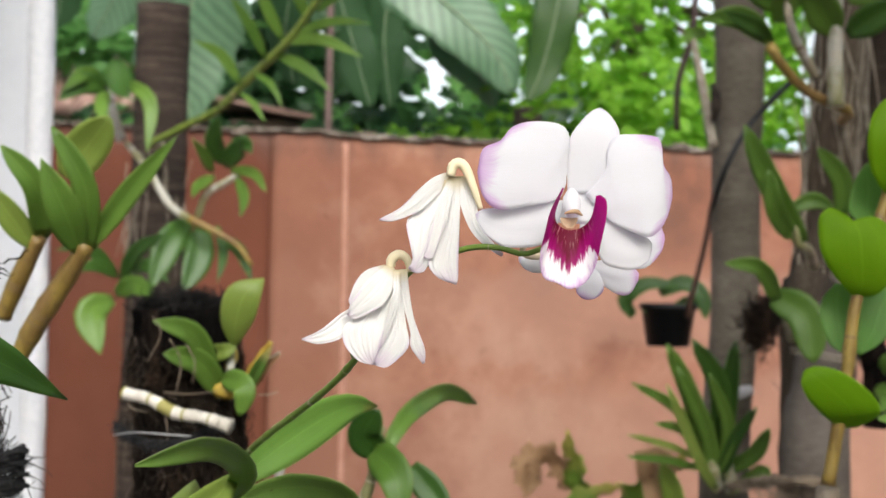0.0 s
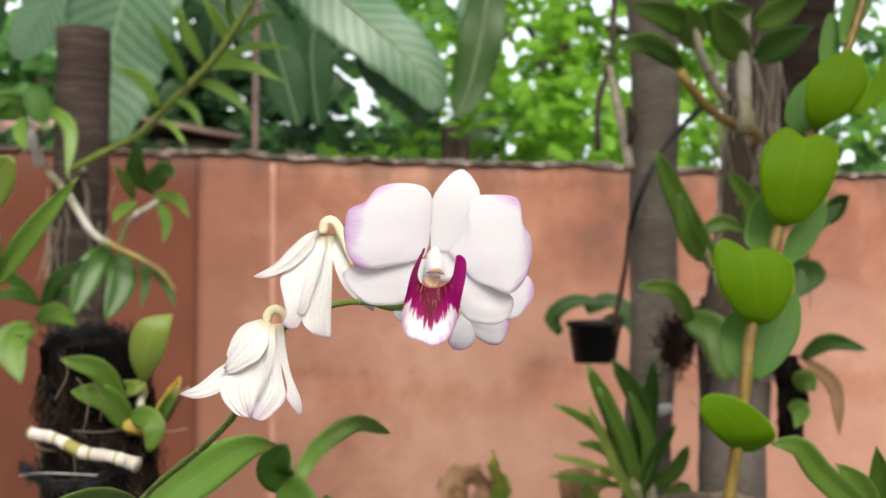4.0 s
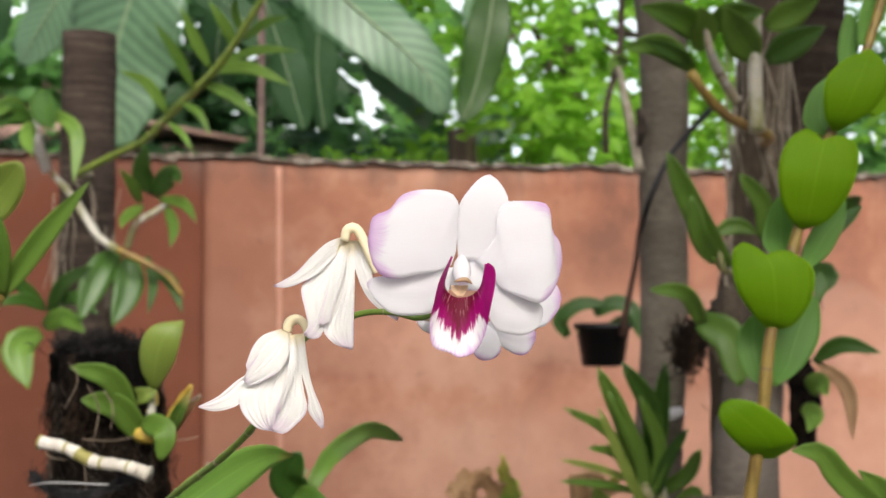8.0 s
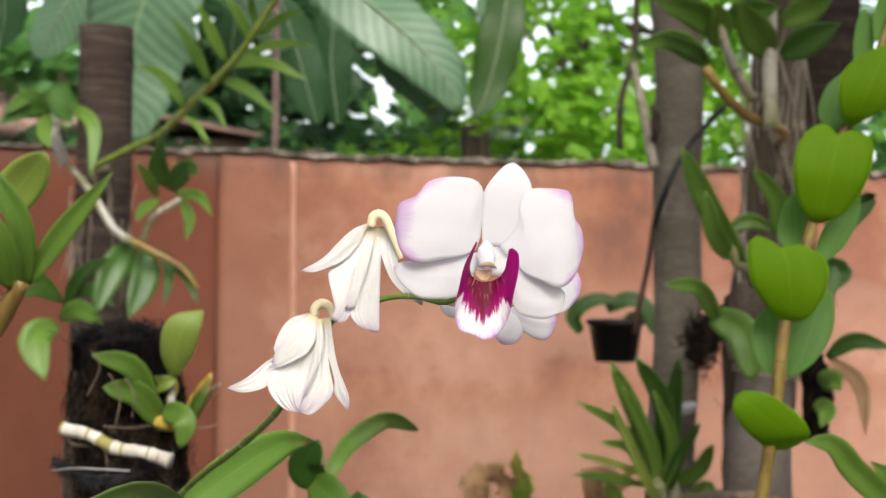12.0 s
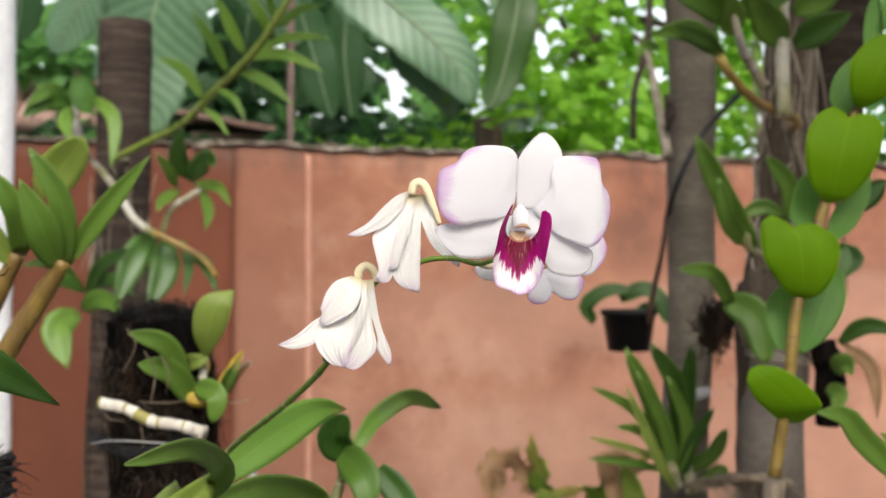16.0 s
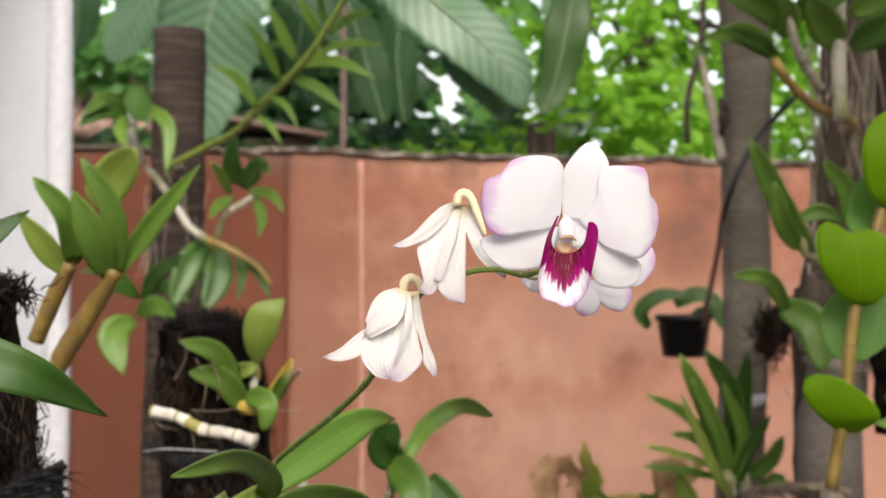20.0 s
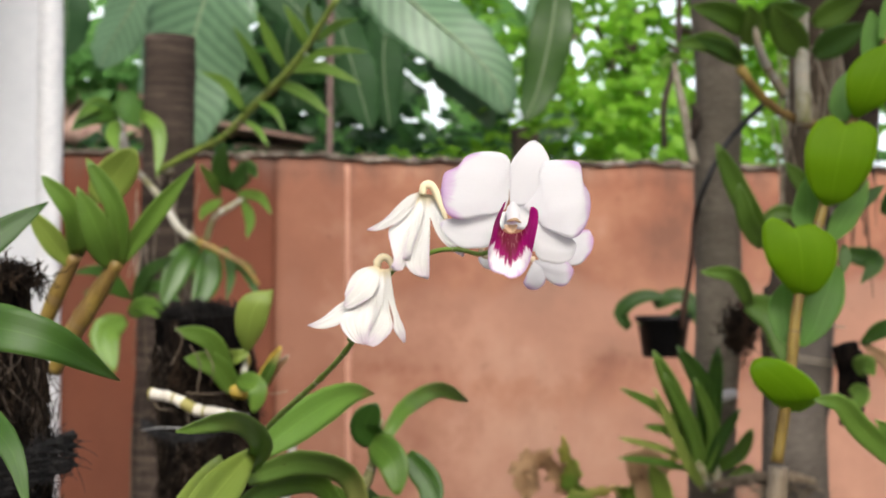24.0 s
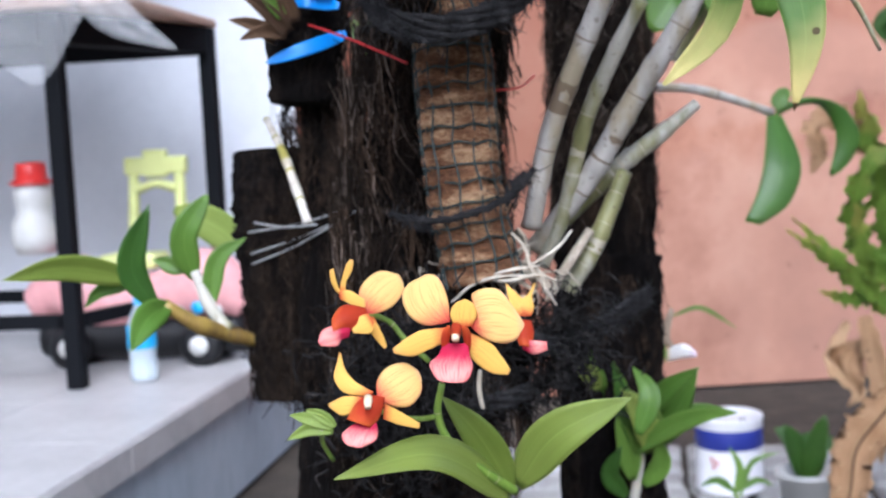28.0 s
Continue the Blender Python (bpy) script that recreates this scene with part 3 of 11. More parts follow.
def curve_points(pts, n):
    """n + 1 places evenly along a smooth line through pts."""
    p = [Vector(q) for q in pts]
    if len(p) == 2:
        return [p[0].lerp(p[1], i / n) for i in range(n + 1)]
    p = [p[0] * 2 - p[1]] + p + [p[-1] * 2 - p[-2]]
    fine = []
    for i in range(1, len(p) - 2):
        a, b, c, d = p[i - 1:i + 3]
        for k in range(12):
            t = k / 12
            fine.append(0.5 * (2 * b + (c - a) * t + (2 * a - 5 * b + 4 * c - d) * t * t + (3 * b - a - 3 * c + d) * t ** 3))
    fine.append(p[-2])
    run = [0.0]
    for a, b in zip(fine, fine[1:]):
        run.append(run[-1] + (b - a).length)
    out, j = [], 0
    for i in range(n + 1):
        want = run[-1] * i / n
        while j < len(run) - 2 and run[j + 1] < want:
            j += 1
        f = (want - run[j]) / max(run[j + 1] - run[j], 1e-9)
        out.append(fine[j].lerp(fine[j + 1], min(max(f, 0), 1)))
    return out


PROFILES = {
    "lance": [0.30, 0.62, 0.86, 0.98, 1.0, 0.94, 0.80, 0.60, 0.33, 0.02],
    "strap": [0.55, 0.80, 0.95, 1.0, 1.0, 0.98, 0.93, 0.82, 0.60, 0.10],
    "oval": [0.22, 0.66, 0.92, 1.0, 1.0, 0.97, 0.90, 0.77, 0.56, 0.14],
    "round": [0.30, 0.62, 0.83, 0.95, 1.0, 1.0, 0.97, 0.90, 0.74, 0.34],
    "blade": [0.75, 0.95, 1.0, 0.97, 0.90, 0.80, 0.67, 0.50, 0.30, 0.02],
    "petal": [0.16, 0.42, 0.72, 0.92, 1.0, 1.0, 0.95, 0.84, 0.62, 0.12],
    "fan": [0.16, 0.50, 0.78, 0.95, 1.0, 1.0, 0.97, 0.90, 0.74, 0.34],
    "wilt": [0.25, 0.45, 0.62, 0.78, 0.92, 1.0, 0.98, 0.84, 0.55, 0.05],
    "lip": [0.70, 0.66, 0.68, 0.80, 0.92, 1.0, 0.98, 0.88, 0.66, 0.22],
}


def blade_mesh(pts, width, face, shape="lance", fold=0.15, wave=0.0, thick=0.0007, n=12, across=3, cup=0.0, seed=0, ragged=0.0, twist=0.0, ripple=0.0, notch=0.0):
    """A leaf or petal along pts, as wide as width, its upper side towards face."""
    rnd = random.Random(seed * 7919 + int(abs(pts[0][0]) * 1e5) + int(abs(pts[-1][2]) * 1e5))
    line = curve_points(pts, n)
    prof = PROFILES[shape]
    face = Vector(face).normalized()
    ph, ph2 = rnd.uniform(0, 6.28), rnd.uniform(0, 6.28)
    top, uvs, normals = [], [], []
    cols = 2 * across + 1
    for i, c in enumerate(line):
        s = i / n
        tan = (line[min(i + 1, n)] - line[max(i - 1, 0)]).normalized()
        side = tan.cross(face)
        if side.length < 1e-4:
            side = tan.orthogonal()
        side.normalize()
        nor = side.cross(tan).normalized()
        if twist:
            q = Matrix.Rotation(twist * s, 3, tan)
            side, nor = q @ side, q @ nor
        x = s * 9
        k = min(int(x), 8)
        w = (prof[k] + (prof[k + 1] - prof[k]) * (x - k)) * width / 2
        for j in range(cols):
            u = (j - across) / across
            uw = u
            if ragged and abs(u) > 0.9:
                uw = u * (1 - ragged * (0.5 + 0.5 * math.sin(s * 44 + (ph if u > 0 else ph2)) + 0.35 * math.sin(s * 97 + ph2)))
            lift = fold * abs(u) * w + cup * u * u * w + wave * w * abs(u) * math.sin(s * 11 + (ph if u > 0 else ph2))
            if ripple:
                lift += ripple * w * math.sin(u * 8 + ph + s * 2) * min(1.0, s * 3)
            back = tan * (notch * width * (abs(u) - 1) * max(0.0, s - 0.75) * 4) if notch else Vector()
            top.append(c + side * (uw * w) + nor * lift + back)
            uvs.append((j / (cols - 1), s))
            normals.append(nor)
    m = len(top)
    vs = top + [v - normals[i] * thick for i, v in enumerate(top)]
    fs = []
    for i in range(n):
        for j in range(cols - 1):
            a = i * cols + j
            fs.append((a, a + 1, a + 1 + cols, a + cols))
            fs.append((m + a, m + a + cols, m + a + 1 + cols, m + a + 1))
    flat = len(fs)
    for i in range(n):
        a, b = i * cols, i * cols + cols - 1
        fs.append((a, a + cols, m + a + cols, m + a))
        fs.append((b, m + b, m + b + cols, b + cols))
    e = n * cols
    for j in range(cols - 1):
        fs.append((j, m + j, m + j + 1, j + 1))
        fs.append((e + j, e + j + 1, m + e + j + 1, m + e + j))
    return [tuple(v) for v in vs], fs, uvs + uvs, flat


def gore_mesh(left, right, face, bulge=0.1, pleat=0.0, wave=0.0, thick=0.0005, n=18, across=6, seed=0, crease=0.0, dip=0.0):
    """A petal spanned between two edge lines, bellied towards face, with pleats along it."""
    rnd = random.Random(seed * 131 + int(abs(left[0][0]) * 1e5))
    a, b = curve_points(left, n), curve_points(right, n)
    face = Vector(face).normalized()
    ph = rnd.uniform(0, 6.28)
    cols = 2 * across + 1
    size = max((p - q).length for p, q in zip(a, b))
    top, uvs = [], []
    for i in range(n + 1):
        s = i / n
        w = (b[i] - a[i]).length
        for j in range(cols):
            u = j / (cols - 1)
            x = 2 * u - 1
            ends = min(1.0, 4 * s, 5 * (1 - s) + 0.15)
            d = bulge * w * (1 - x * x) + pleat * min(w, size * 0.7) * math.sin(x * 7 + ph + s * 1.5) * ends * (1 - x ** 4)
            d += wave * w * x * x * math.sin(s * 13 + ph + (2 if x > 0 else 0)) * ends
            if crease:
                d += crease * size * ends * (0.3 - abs(noise.noise(Vector((u * 9, s * 0.9, seed * 3.7 + ph))))) + crease * size * 0.35 * noise.noise(Vector((u * 21, s * 2.0, seed + ph)))
            sag = (a[i] - a[0] + b[i] - b[0]).normalized() * (-dip * size * (1 - abs(x)) ** 2 * max(0.0, s - 0.75) * 4) if dip else Vector()
            top.append(a[i].lerp(b[i], u) + face * d + sag)
            uvs.append((u, s))
    m = len(top)
    vs = top + [v - face * thick for v in top]
    fs = []
    for i in range(n):
        for j in range(cols - 1):
            k = i * cols + j
            fs.append((k, k + 1, k + 1 + cols, k + cols))
            fs.append((m + k, m + k + cols, m + k + 1 + cols, m + k + 1))
    flat = len(fs)
    for i in range(n):
        k, e = i * cols, i * cols + cols - 1
        fs.append((k, k + cols, m + k + cols, m + k))
        fs.append((e, m + e, m + e + cols, e + cols))
    e = n * cols
    for j in range(cols - 1):
        fs.append((j, m + j, m + j + 1, j + 1))
        fs.append((e + j, e + j + 1, m + e + j + 1, m + e + j))
    return [tuple(v) for v in vs], fs, uvs + uvs, flat


def gore(parent, left, right, face, mat, name="petal", label="", **kw):
    return part(name, gore_mesh(left, right, face, **kw), mat, parent, label)


def leaf(parent, pts, width, face, mat=None, shape="lance", name="leaf", label="", **kw):
    return part(name, blade_mesh(pts, width, face, shape, **kw), mat or mat_leaf, parent, label)


def tube_mesh(pts, radii, n=16, sides=10, bulge=0.0, joints=0, rough=0.0, seed=0, cap=True, shaggy=0.0):
    """A round stem through pts; radii are spread along it. Joints swell by bulge."""
    rnd = random.Random(seed + 5)
    line = curve_points(pts, n)
    radii = list(radii) if isinstance(radii, (list, tuple)) else [radii, radii]
    vs, uvs, fs = [], [], []
    ref = None
    for i, c in enumerate(line):
        s = i / n
        tan = (line[min(i + 1, n)] - line[max(i - 1, 0)]).normalized()
        ref = tan.orthogonal() if ref is None else (ref - tan * ref.dot(tan))
        ref.normalize()
        oth = tan.cross(ref)
        x = s * (len(radii) - 1)
        k = min(int(x), len(radii) - 2)
        r = radii[k] + (radii[k + 1] - radii[k]) * (x - k)
        if joints:
            r *= 1 + bulge * max(0.0, math.cos(s * joints * 6.283)) ** 6
        for j in range(sides + 1):
            a = 6.28318 * j / sides
            d = 0.0
            if rough:
                q = Vector((math.cos(a) * 1.5, math.sin(a) * 1.5, s * len(pts) * 2 + seed))
                d = rough * noise.noise(q * 2.0) + rough * 0.6 * noise.noise(q * 6.0)
                if shaggy:
                    d += shaggy * noise.noise(Vector((math.cos(a) * 13, math.sin(a) * 13, s * len(pts) * 7 + seed))) + shaggy * 0.6 * noise.noise(Vector((math.cos(a) * 30, math.sin(a) * 30, s * len(pts) * 22)))
            rr = r * (1 + (d if j < sides else 0))
            if j == sides and rough:
                vs.append(vs[i * (sides + 1)])
            else:
                vs.append(tuple(c + (ref * math.cos(a) + oth * math.sin(a)) * rr))
            uvs.append((j / sides, s))
    w = sides + 1
    for i in range(n):
        for j in range(sides):
            a = i * w + j
            fs.append((a, a + 1, a + 1 + w, a + w))
    if cap:
        for at, flip in ((0, True), (n, False)):
            ring = [at * w + j for j in range(sides)]
            fs.append(tuple(reversed(ring)) if flip else tuple(ring))
    return vs, fs, uvs, True


def tube(parent, pts, radii, mat, name="stem", label="", **kw):
    return part(name, tube_mesh(pts, radii, **kw), mat, parent, label)


def box_bm(size, at=(0, 0, 0), turn=0.0, bevel=0.004, tilt=0.0):
    bm = bmesh.new()
    bmesh.ops.create_cube(bm, size=1, matrix=Matrix.Translation(at) @ Matrix.Rotation(turn, 4, "Z") @ Matrix.Rotation(tilt, 4, "Y") @ Matrix.Diagonal((*size, 1)))
    if bevel:
        bmesh.ops.bevel(bm, geom=bm.edges[:], offset=min(bevel, min(size) * 0.45), segments=2, affect="EDGES", profile=0.5)
    return bm


def box(parent, name, size, at, mat, turn=0.0, bevel=0.004, label="", tilt=0.0):
    return part(name, box_bm(size, at, turn, bevel, tilt), mat, parent, label)


def lathe_mesh(profile, at, sides=24, lean=None):
    """A turned body from (radius, height) steps."""
    vs, fs, uvs = [], [], []
    m = lean or Matrix.Identity(3)
    for i, (r, h) in enumerate(profile):
        for j in range(sides + 1):
            a = 6.28318 * j / sides
            vs.append(tuple(Vector(at) + m @ Vector((r * math.cos(a), r * math.sin(a), h))))
            uvs.append((j / sides, i / (len(profile) - 1)))
    w = sides + 1
    for i in range(len(profile) - 1):
        for j in range(sides):
            a = i * w + j
            fs.append((a, a + 1, a + 1 + w, a + w))
    return vs, fs, uvs, True


def lathe(parent, name, profile, at, mat, sides=24, label="", lean=None):
    return part(name, lathe_mesh(profile, at, sides, lean), mat, parent, label)


def joined(meshes):
    """Several shapes as one."""
    vs, fs, uvs = [], [], []
    for v, f, u, _ in meshes:
        k = len(vs)
        vs += v
        uvs += u
        fs += [tuple(i + k for i in q) for q in f]
    return vs, fs, uvs, True


def strands(count, seed, at, size, length, radius, droop=0.5, along=None, sides=4, n=4):
    """Many thin fibres scattered through a block."""
    rnd = random.Random(seed)
    out = []
    for _ in range(count):
        p = Vector([a + rnd.uniform(-1, 1) * s for a, s in zip(at, size)])
        d = Vector((rnd.uniform(-1, 1), rnd.uniform(-1, 1), rnd.uniform(-1, 1)))
        if along:
            d = d * 0.35 + Vector(along)
        d.normalize()
        q = rnd.uniform(0.4, 1.0) * length
        bend = Vector((rnd.uniform(-1, 1), rnd.uniform(-1, 1), rnd.uniform(-1, 0.3))) * q * droop
        out.append(tube_mesh([p, p + d * q * 0.5 + bend * 0.5, p + d * q + bend], [radius * rnd.uniform(0.6, 1.2), radius * 0.5], n=n, sides=sides, cap=False))
    return joined(out)


def hair(axis, radius, count, seed, length, thick, lean=0.25, wander=0.0):
    """Fibres that cling to an upright trunk and stand off it a little; with wander they curl over one another."""
    rnd = random.Random(seed)
    line = curve_points(axis, 30)
    out = []
    for _ in range(count):
        s = rnd.uniform(0.04, 0.96)
        c = line[int(s * 29.9)]
        r = radius(s) if callable(radius) else radius
        a = rnd.uniform(0, 6.283)
        o = Vector((math.cos(a), math.sin(a), 0))
        q = length * rnd.uniform(0.4, 1.3)
        across = Vector((-o.y, o.x, 0))
        side = across * rnd.uniform(-0.3, 0.3) * q
        p0 = c + o * r * rnd.uniform(0.94, 1.02)
        down = -1 if rnd.random() < 0.7 or s > 0.85 else 1
        p1 = p0 + Vector((0, 0, down * q * 0.5)) + o * q * lean * rnd.uniform(-0.1, 0.4) + side * 0.5
        p2 = p0 + Vector((0, 0, down * q)) + o * q * lean * rnd.uniform(-0.2, 0.8) + side
        pts = [p0, p1, p2]
        if wander:
            p1 += across * rnd.uniform(-1, 1) * q * wander
            p2 += across * rnd.uniform(-1, 1) * q * wander + Vector((0, 0, rnd.uniform(-0.3, 0.6) * q * wander))
            pts = [p0, p1, p2, p2 + (across * rnd.uniform(-1, 1) + Vector((0, 0, rnd.uniform(-1, 1))) + o * rnd.uniform(-0.2, 0.5)) * q * 0.35]
        out.append(tube_mesh(pts, [thick * rnd.uniform(0.5, 1.2), thick * 0.4], n=6 if wander else 3, sides=4, cap=False))
    return joined(out)


def curls(count, seed, at, size, step, radius, n=5):
    """Fibres that wander at random: roots, moss and matted litter."""
    rnd = random.Random(seed)
    out = []
    for _ in range(count):
        p = Vector([a + rnd.gauss(0, 0.5) * s for a, s in zip(at, size)])
        d = Vector((rnd.uniform(-1, 1), rnd.uniform(-1, 1), rnd.uniform(-1, 1))).normalized()
        pts = [p]
        for _ in range(n):
            d = (d + Vector((rnd.uniform(-1, 1), rnd.uniform(-1, 1), rnd.uniform(-1, 0.8))) * 0.9).normalized()
            p = p + d * step * rnd.uniform(0.6, 1.2)
            pts.append(p)
        r = radius * rnd.uniform(0.6, 1.3)
        out.append(tube_mesh(pts, [r, r, r * 0.4], n=n * 2, sides=4, cap=False))
    return joined(out)


# ---- the setting ----
WALL_TURN = radians(12)
WALL_AT = Vector((-0.332, 4.1, 0))


def on_wall(s, z, out=0.0):
    """A place s metres along the garden wall from its joint, out metres before its face."""
    return (WALL_AT.x + s * math.cos(WALL_TURN) + out * math.sin(WALL_TURN), WALL_AT.y + s * math.sin(WALL_TURN) - out * math.cos(WALL_TURN), z)


def wall_top(s):
    return 1.655


def top_line(s):
    """The uneven height of the crumbled top."""
    return wall_top(s) + 0.012 * noise.noise(Vector((s * 3, 0, 1))) + 0.010 * noise.noise(Vector((s * 17, 3, 1))) + 0.005 * noise.noise(Vector((s * 45, 3, 1))) + (0.005 if noise.noise(Vector((s * 2.3, 8, 0))) > 0.1 else 0)


def wall_length(name, x0, x1, mat, proud):
    """A length of plastered wall with a crumbled top."""
    bm = bmesh.new()
    steps, rows, deep = int((x1 - x0) * 34), 26, 0.13
    grid = []
    for side in (0, 1):
        sheet = []
        for i in range(steps + 1):
            s = x0 + (x1 - x0) * i / steps
            top = top_line(s)
            col = []
            for k in range(rows + 1):
                z = top * k / rows
                off = 0.006 * noise.noise(Vector((s * 1.3, z * 1.3, 4))) + 0.0025 * noise.noise(Vector((s * 6, z * 6, 9)))
                if k == rows:
                    off -= 0.012
                col.append(bm.verts.new(on_wall(s, z, proud + off if side == 0 else -deep - off)))
            sheet.append(col)
        grid.append(sheet)
    for i in range(steps):
        for k in range(rows):
            a, b = grid
            bm.faces.new((a[i][k], a[i + 1][k], a[i + 1][k + 1], a[i][k + 1]))
            bm.faces.new((b[i][k], b[i][k + 1], b[i + 1][k + 1], b[i + 1][k]))
        bm.faces.new((grid[0][i][rows], grid[0][i + 1][rows], grid[1][i + 1][rows], grid[1][i][rows]))
    for e in (0, steps):
        for k in range(rows):
            bm.faces.new((grid[0][e][k], grid[0][e][k + 1], grid[1][e][k + 1], grid[1][e][k]))
    for f in bm.faces:
        f.smooth = True
    return part(name, bm, mat, None)


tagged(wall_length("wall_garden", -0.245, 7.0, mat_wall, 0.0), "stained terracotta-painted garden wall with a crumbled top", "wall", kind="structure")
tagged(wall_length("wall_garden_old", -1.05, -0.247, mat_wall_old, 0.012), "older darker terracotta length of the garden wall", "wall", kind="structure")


def wall_capping():
    """A thin crust of dark mortar and moss that hangs unevenly over the top edge."""
    vs, fs, uvs = [], [], []
    n = 700
    for i in range(n + 1):
        s = -1.04 + 7.9 * i / n
        top = top_line(s)
        drop = 0.004 + 0.022 * max(0.0, noise.noise(Vector((s * 7, 5, 2)))) + 0.016 * max(0.0, noise.noise(Vector((s * 23, 1, 7)))) + 0.012 * noise.noise(Vector((s * 60, 2, 2)))
        lump = 0.008 * noise.noise(Vector((s * 17, 9, 3)))
        pr = 0.015 if s < -0.246 else 0.003
        for out, z in ((pr + 0.0005, top - max(drop, 0.004)), (pr + 0.004, top - 0.004), (pr - 0.006, top + 0.008 + lump), (-0.06, top + 0.012 + lump), (-0.135, top - 0.01)):
            vs.append(on_wall(s, z, out))
            uvs.append((i / n, 0))
    for i in range(n):
        for k in range(4):
            a = i * 5 + k
            fs.append((a, a + 5, a + 6, a + 1))
    return vs, fs, uvs, True


tagged(part("wall_capping", wall_capping(), mat_moss_edge, None), "crumbled mossy mortar along the top of the garden wall", "coping", kind="structure")
tagged(part("wall_joint", joined([tube_mesh([on_wall(0, 0.02, -0.002), on_wall(0.004, 0.9, -0.003), on_wall(0, 1.63, -0.004)], [0.011, 0.012, 0.010], n=30, sides=8, rough=0.3)]),
            rough_surface("pale filler", (0.36, 0.16, 0.11), (0.46, 0.24, 0.17), (0.54, 0.32, 0.25), 0.9, 20.0), None),
       "paler vertical joint of filler in the garden wall", "joint", kind="structure")

# ground: one sheet to the horizon
gm = bmesh.new()
bmesh.ops.create_grid(gm, x_segments=60, y_segments=60, size=400)
tagged(part("ground", gm, mat_soil, None), "dark bare soil of the garden", "ground", kind="structure").location = (0, 0, -0.012)

# porch and house
PORCH_Z, PORCH_X, HOUSE_X, HOUSE_Y = 0.31, -1.172, -1.225, 3.84
porch = box(None, "porch", (3.4, 3.9, PORCH_Z - 0.05), (PORCH_X - 1.72, HOUSE_Y - 1.85, (PORCH_Z - 0.05) / 2), mat_grey_blue, bevel=0.006)
tagged(porch, "raised porch plinth painted blue-grey", "porch", kind="structure")
slab = box(None, "porch_slab", (3.42, 3.92, 0.048), (PORCH_X - 1.715, HOUSE_Y - 1.855, PORCH_Z - 0.030), mat_grout, bevel=0.003)
tagged(slab, "porch floor slab under pale tiles", "floor", kind="structure")
house = box(None, "wall_house", (3.4, 0.18, 3.6), (HOUSE_X - 1.72 - 0.055, HOUSE_Y + 0.09, 1.8), mat_white_wall, bevel=0.004)
tagged(house, "white plastered house wall", "wall", kind="structure")
edge = part("wall_house_edge", tube_mesh([(HOUSE_X - 0.062, HOUSE_Y + 0.03, 0.3), (HOUSE_X - 0.060, HOUSE_Y + 0.03, 2.0), (HOUSE_X - 0.062, HOUSE_Y + 0.03, 3.55)], [0.042, 0.044, 0.042], n=120, sides=10, rough=0.10), mat_white_edge, None)
tagged(edge, "rough rounded white plaster corner of the house", "corner", kind="structure")
tagged(box(None, "wall_porch_end", (0.16, 3.9, 3.4), (PORCH_X - 3.3, HOUSE_Y - 1.9, 2.0), mat_white_wall, bevel=0.004), "white plastered end wall of the porch", "wall", kind="structure")
# unseen roof, added and sized to keep the house wall in shade
tagged(box(None, "added_porch_roof", (3.3, 3.5, 0.10), (PORCH_X - 1.75, HOUSE_Y - 1.65, 2.8), mat_white_wall, bevel=0.004), "unseen flat white roof added to shade the porch", "roof", kind="structure")

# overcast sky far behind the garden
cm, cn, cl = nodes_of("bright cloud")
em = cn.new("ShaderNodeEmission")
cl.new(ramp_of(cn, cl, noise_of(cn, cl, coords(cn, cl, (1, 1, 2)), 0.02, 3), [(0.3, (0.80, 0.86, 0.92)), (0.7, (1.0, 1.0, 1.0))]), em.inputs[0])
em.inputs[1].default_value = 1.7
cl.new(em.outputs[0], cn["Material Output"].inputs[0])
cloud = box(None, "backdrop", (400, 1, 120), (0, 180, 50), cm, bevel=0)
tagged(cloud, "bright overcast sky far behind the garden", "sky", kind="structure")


# ---- plants ----

white_orchid = thing("orchid_plant", "white dendrobium orchid with magenta lip on an arching green spike", "plant", (-0.1973, 0.6067, 0.9062))
tube(white_orchid, [(-0.2351, 0.6630, 0.8182), (-0.2195, 0.6494, 0.8756), (-0.1881, 0.6278, 0.9440), (-0.1641, 0.6104, 0.9970)], [0.00565, 0.00598, 0.00598, 0.00532], mat_cane_grey, "cane", joints=7, bulge=0.12, n=40)
tube(white_orchid, [(-0.1641, 0.6104, 0.9970), (-0.1521, 0.6068, 1.0173), (-0.1418, 0.6029, 1.0404), (-0.1301, 0.6043, 1.0607)], [0.00515, 0.00676, 0.00644, 0.00451], mat_cane_gold, "young_cane", n=16)
tube(white_orchid, [(-0.1093, 0.6017, 1.0934), (-0.0882, 0.5727, 1.1227), (-0.0502, 0.4848, 1.1559), (-0.0334, 0.4457, 1.1725), (-0.0218, 0.4161, 1.1887)], [0.00155, 0.00147, 0.00141, 0.0013, 0.00118], mat_stem, "flower_spike", n=60, joints=6, bulge=0.22)
tube(white_orchid, [(-0.0313, 0.4356, 1.1772), (-0.0218, 0.4203, 1.1919), (-0.0115, 0.4051, 1.2068), (-0.0026, 0.3950, 1.2110), (0.0072, 0.3849, 1.2150), (0.0167, 0.3799, 1.2154), (0.0246, 0.3800, 1.2135), (0.0305, 0.3779, 1.2153)], [0.00124, 0.00115, 0.00106, 0.00098, 0.00089], mat_stem, "spike_tip", n=40)
leaf(white_orchid, [(-0.0989, 0.5823, 1.1050), (-0.0709, 0.6044, 1.1254), (-0.0481, 0.6264, 1.1373), (-0.0328, 0.6480, 1.1358)], 0.0215, (0.03, -1.00, -0.05), mat_leaf_worn, "lance", fold=0.25)
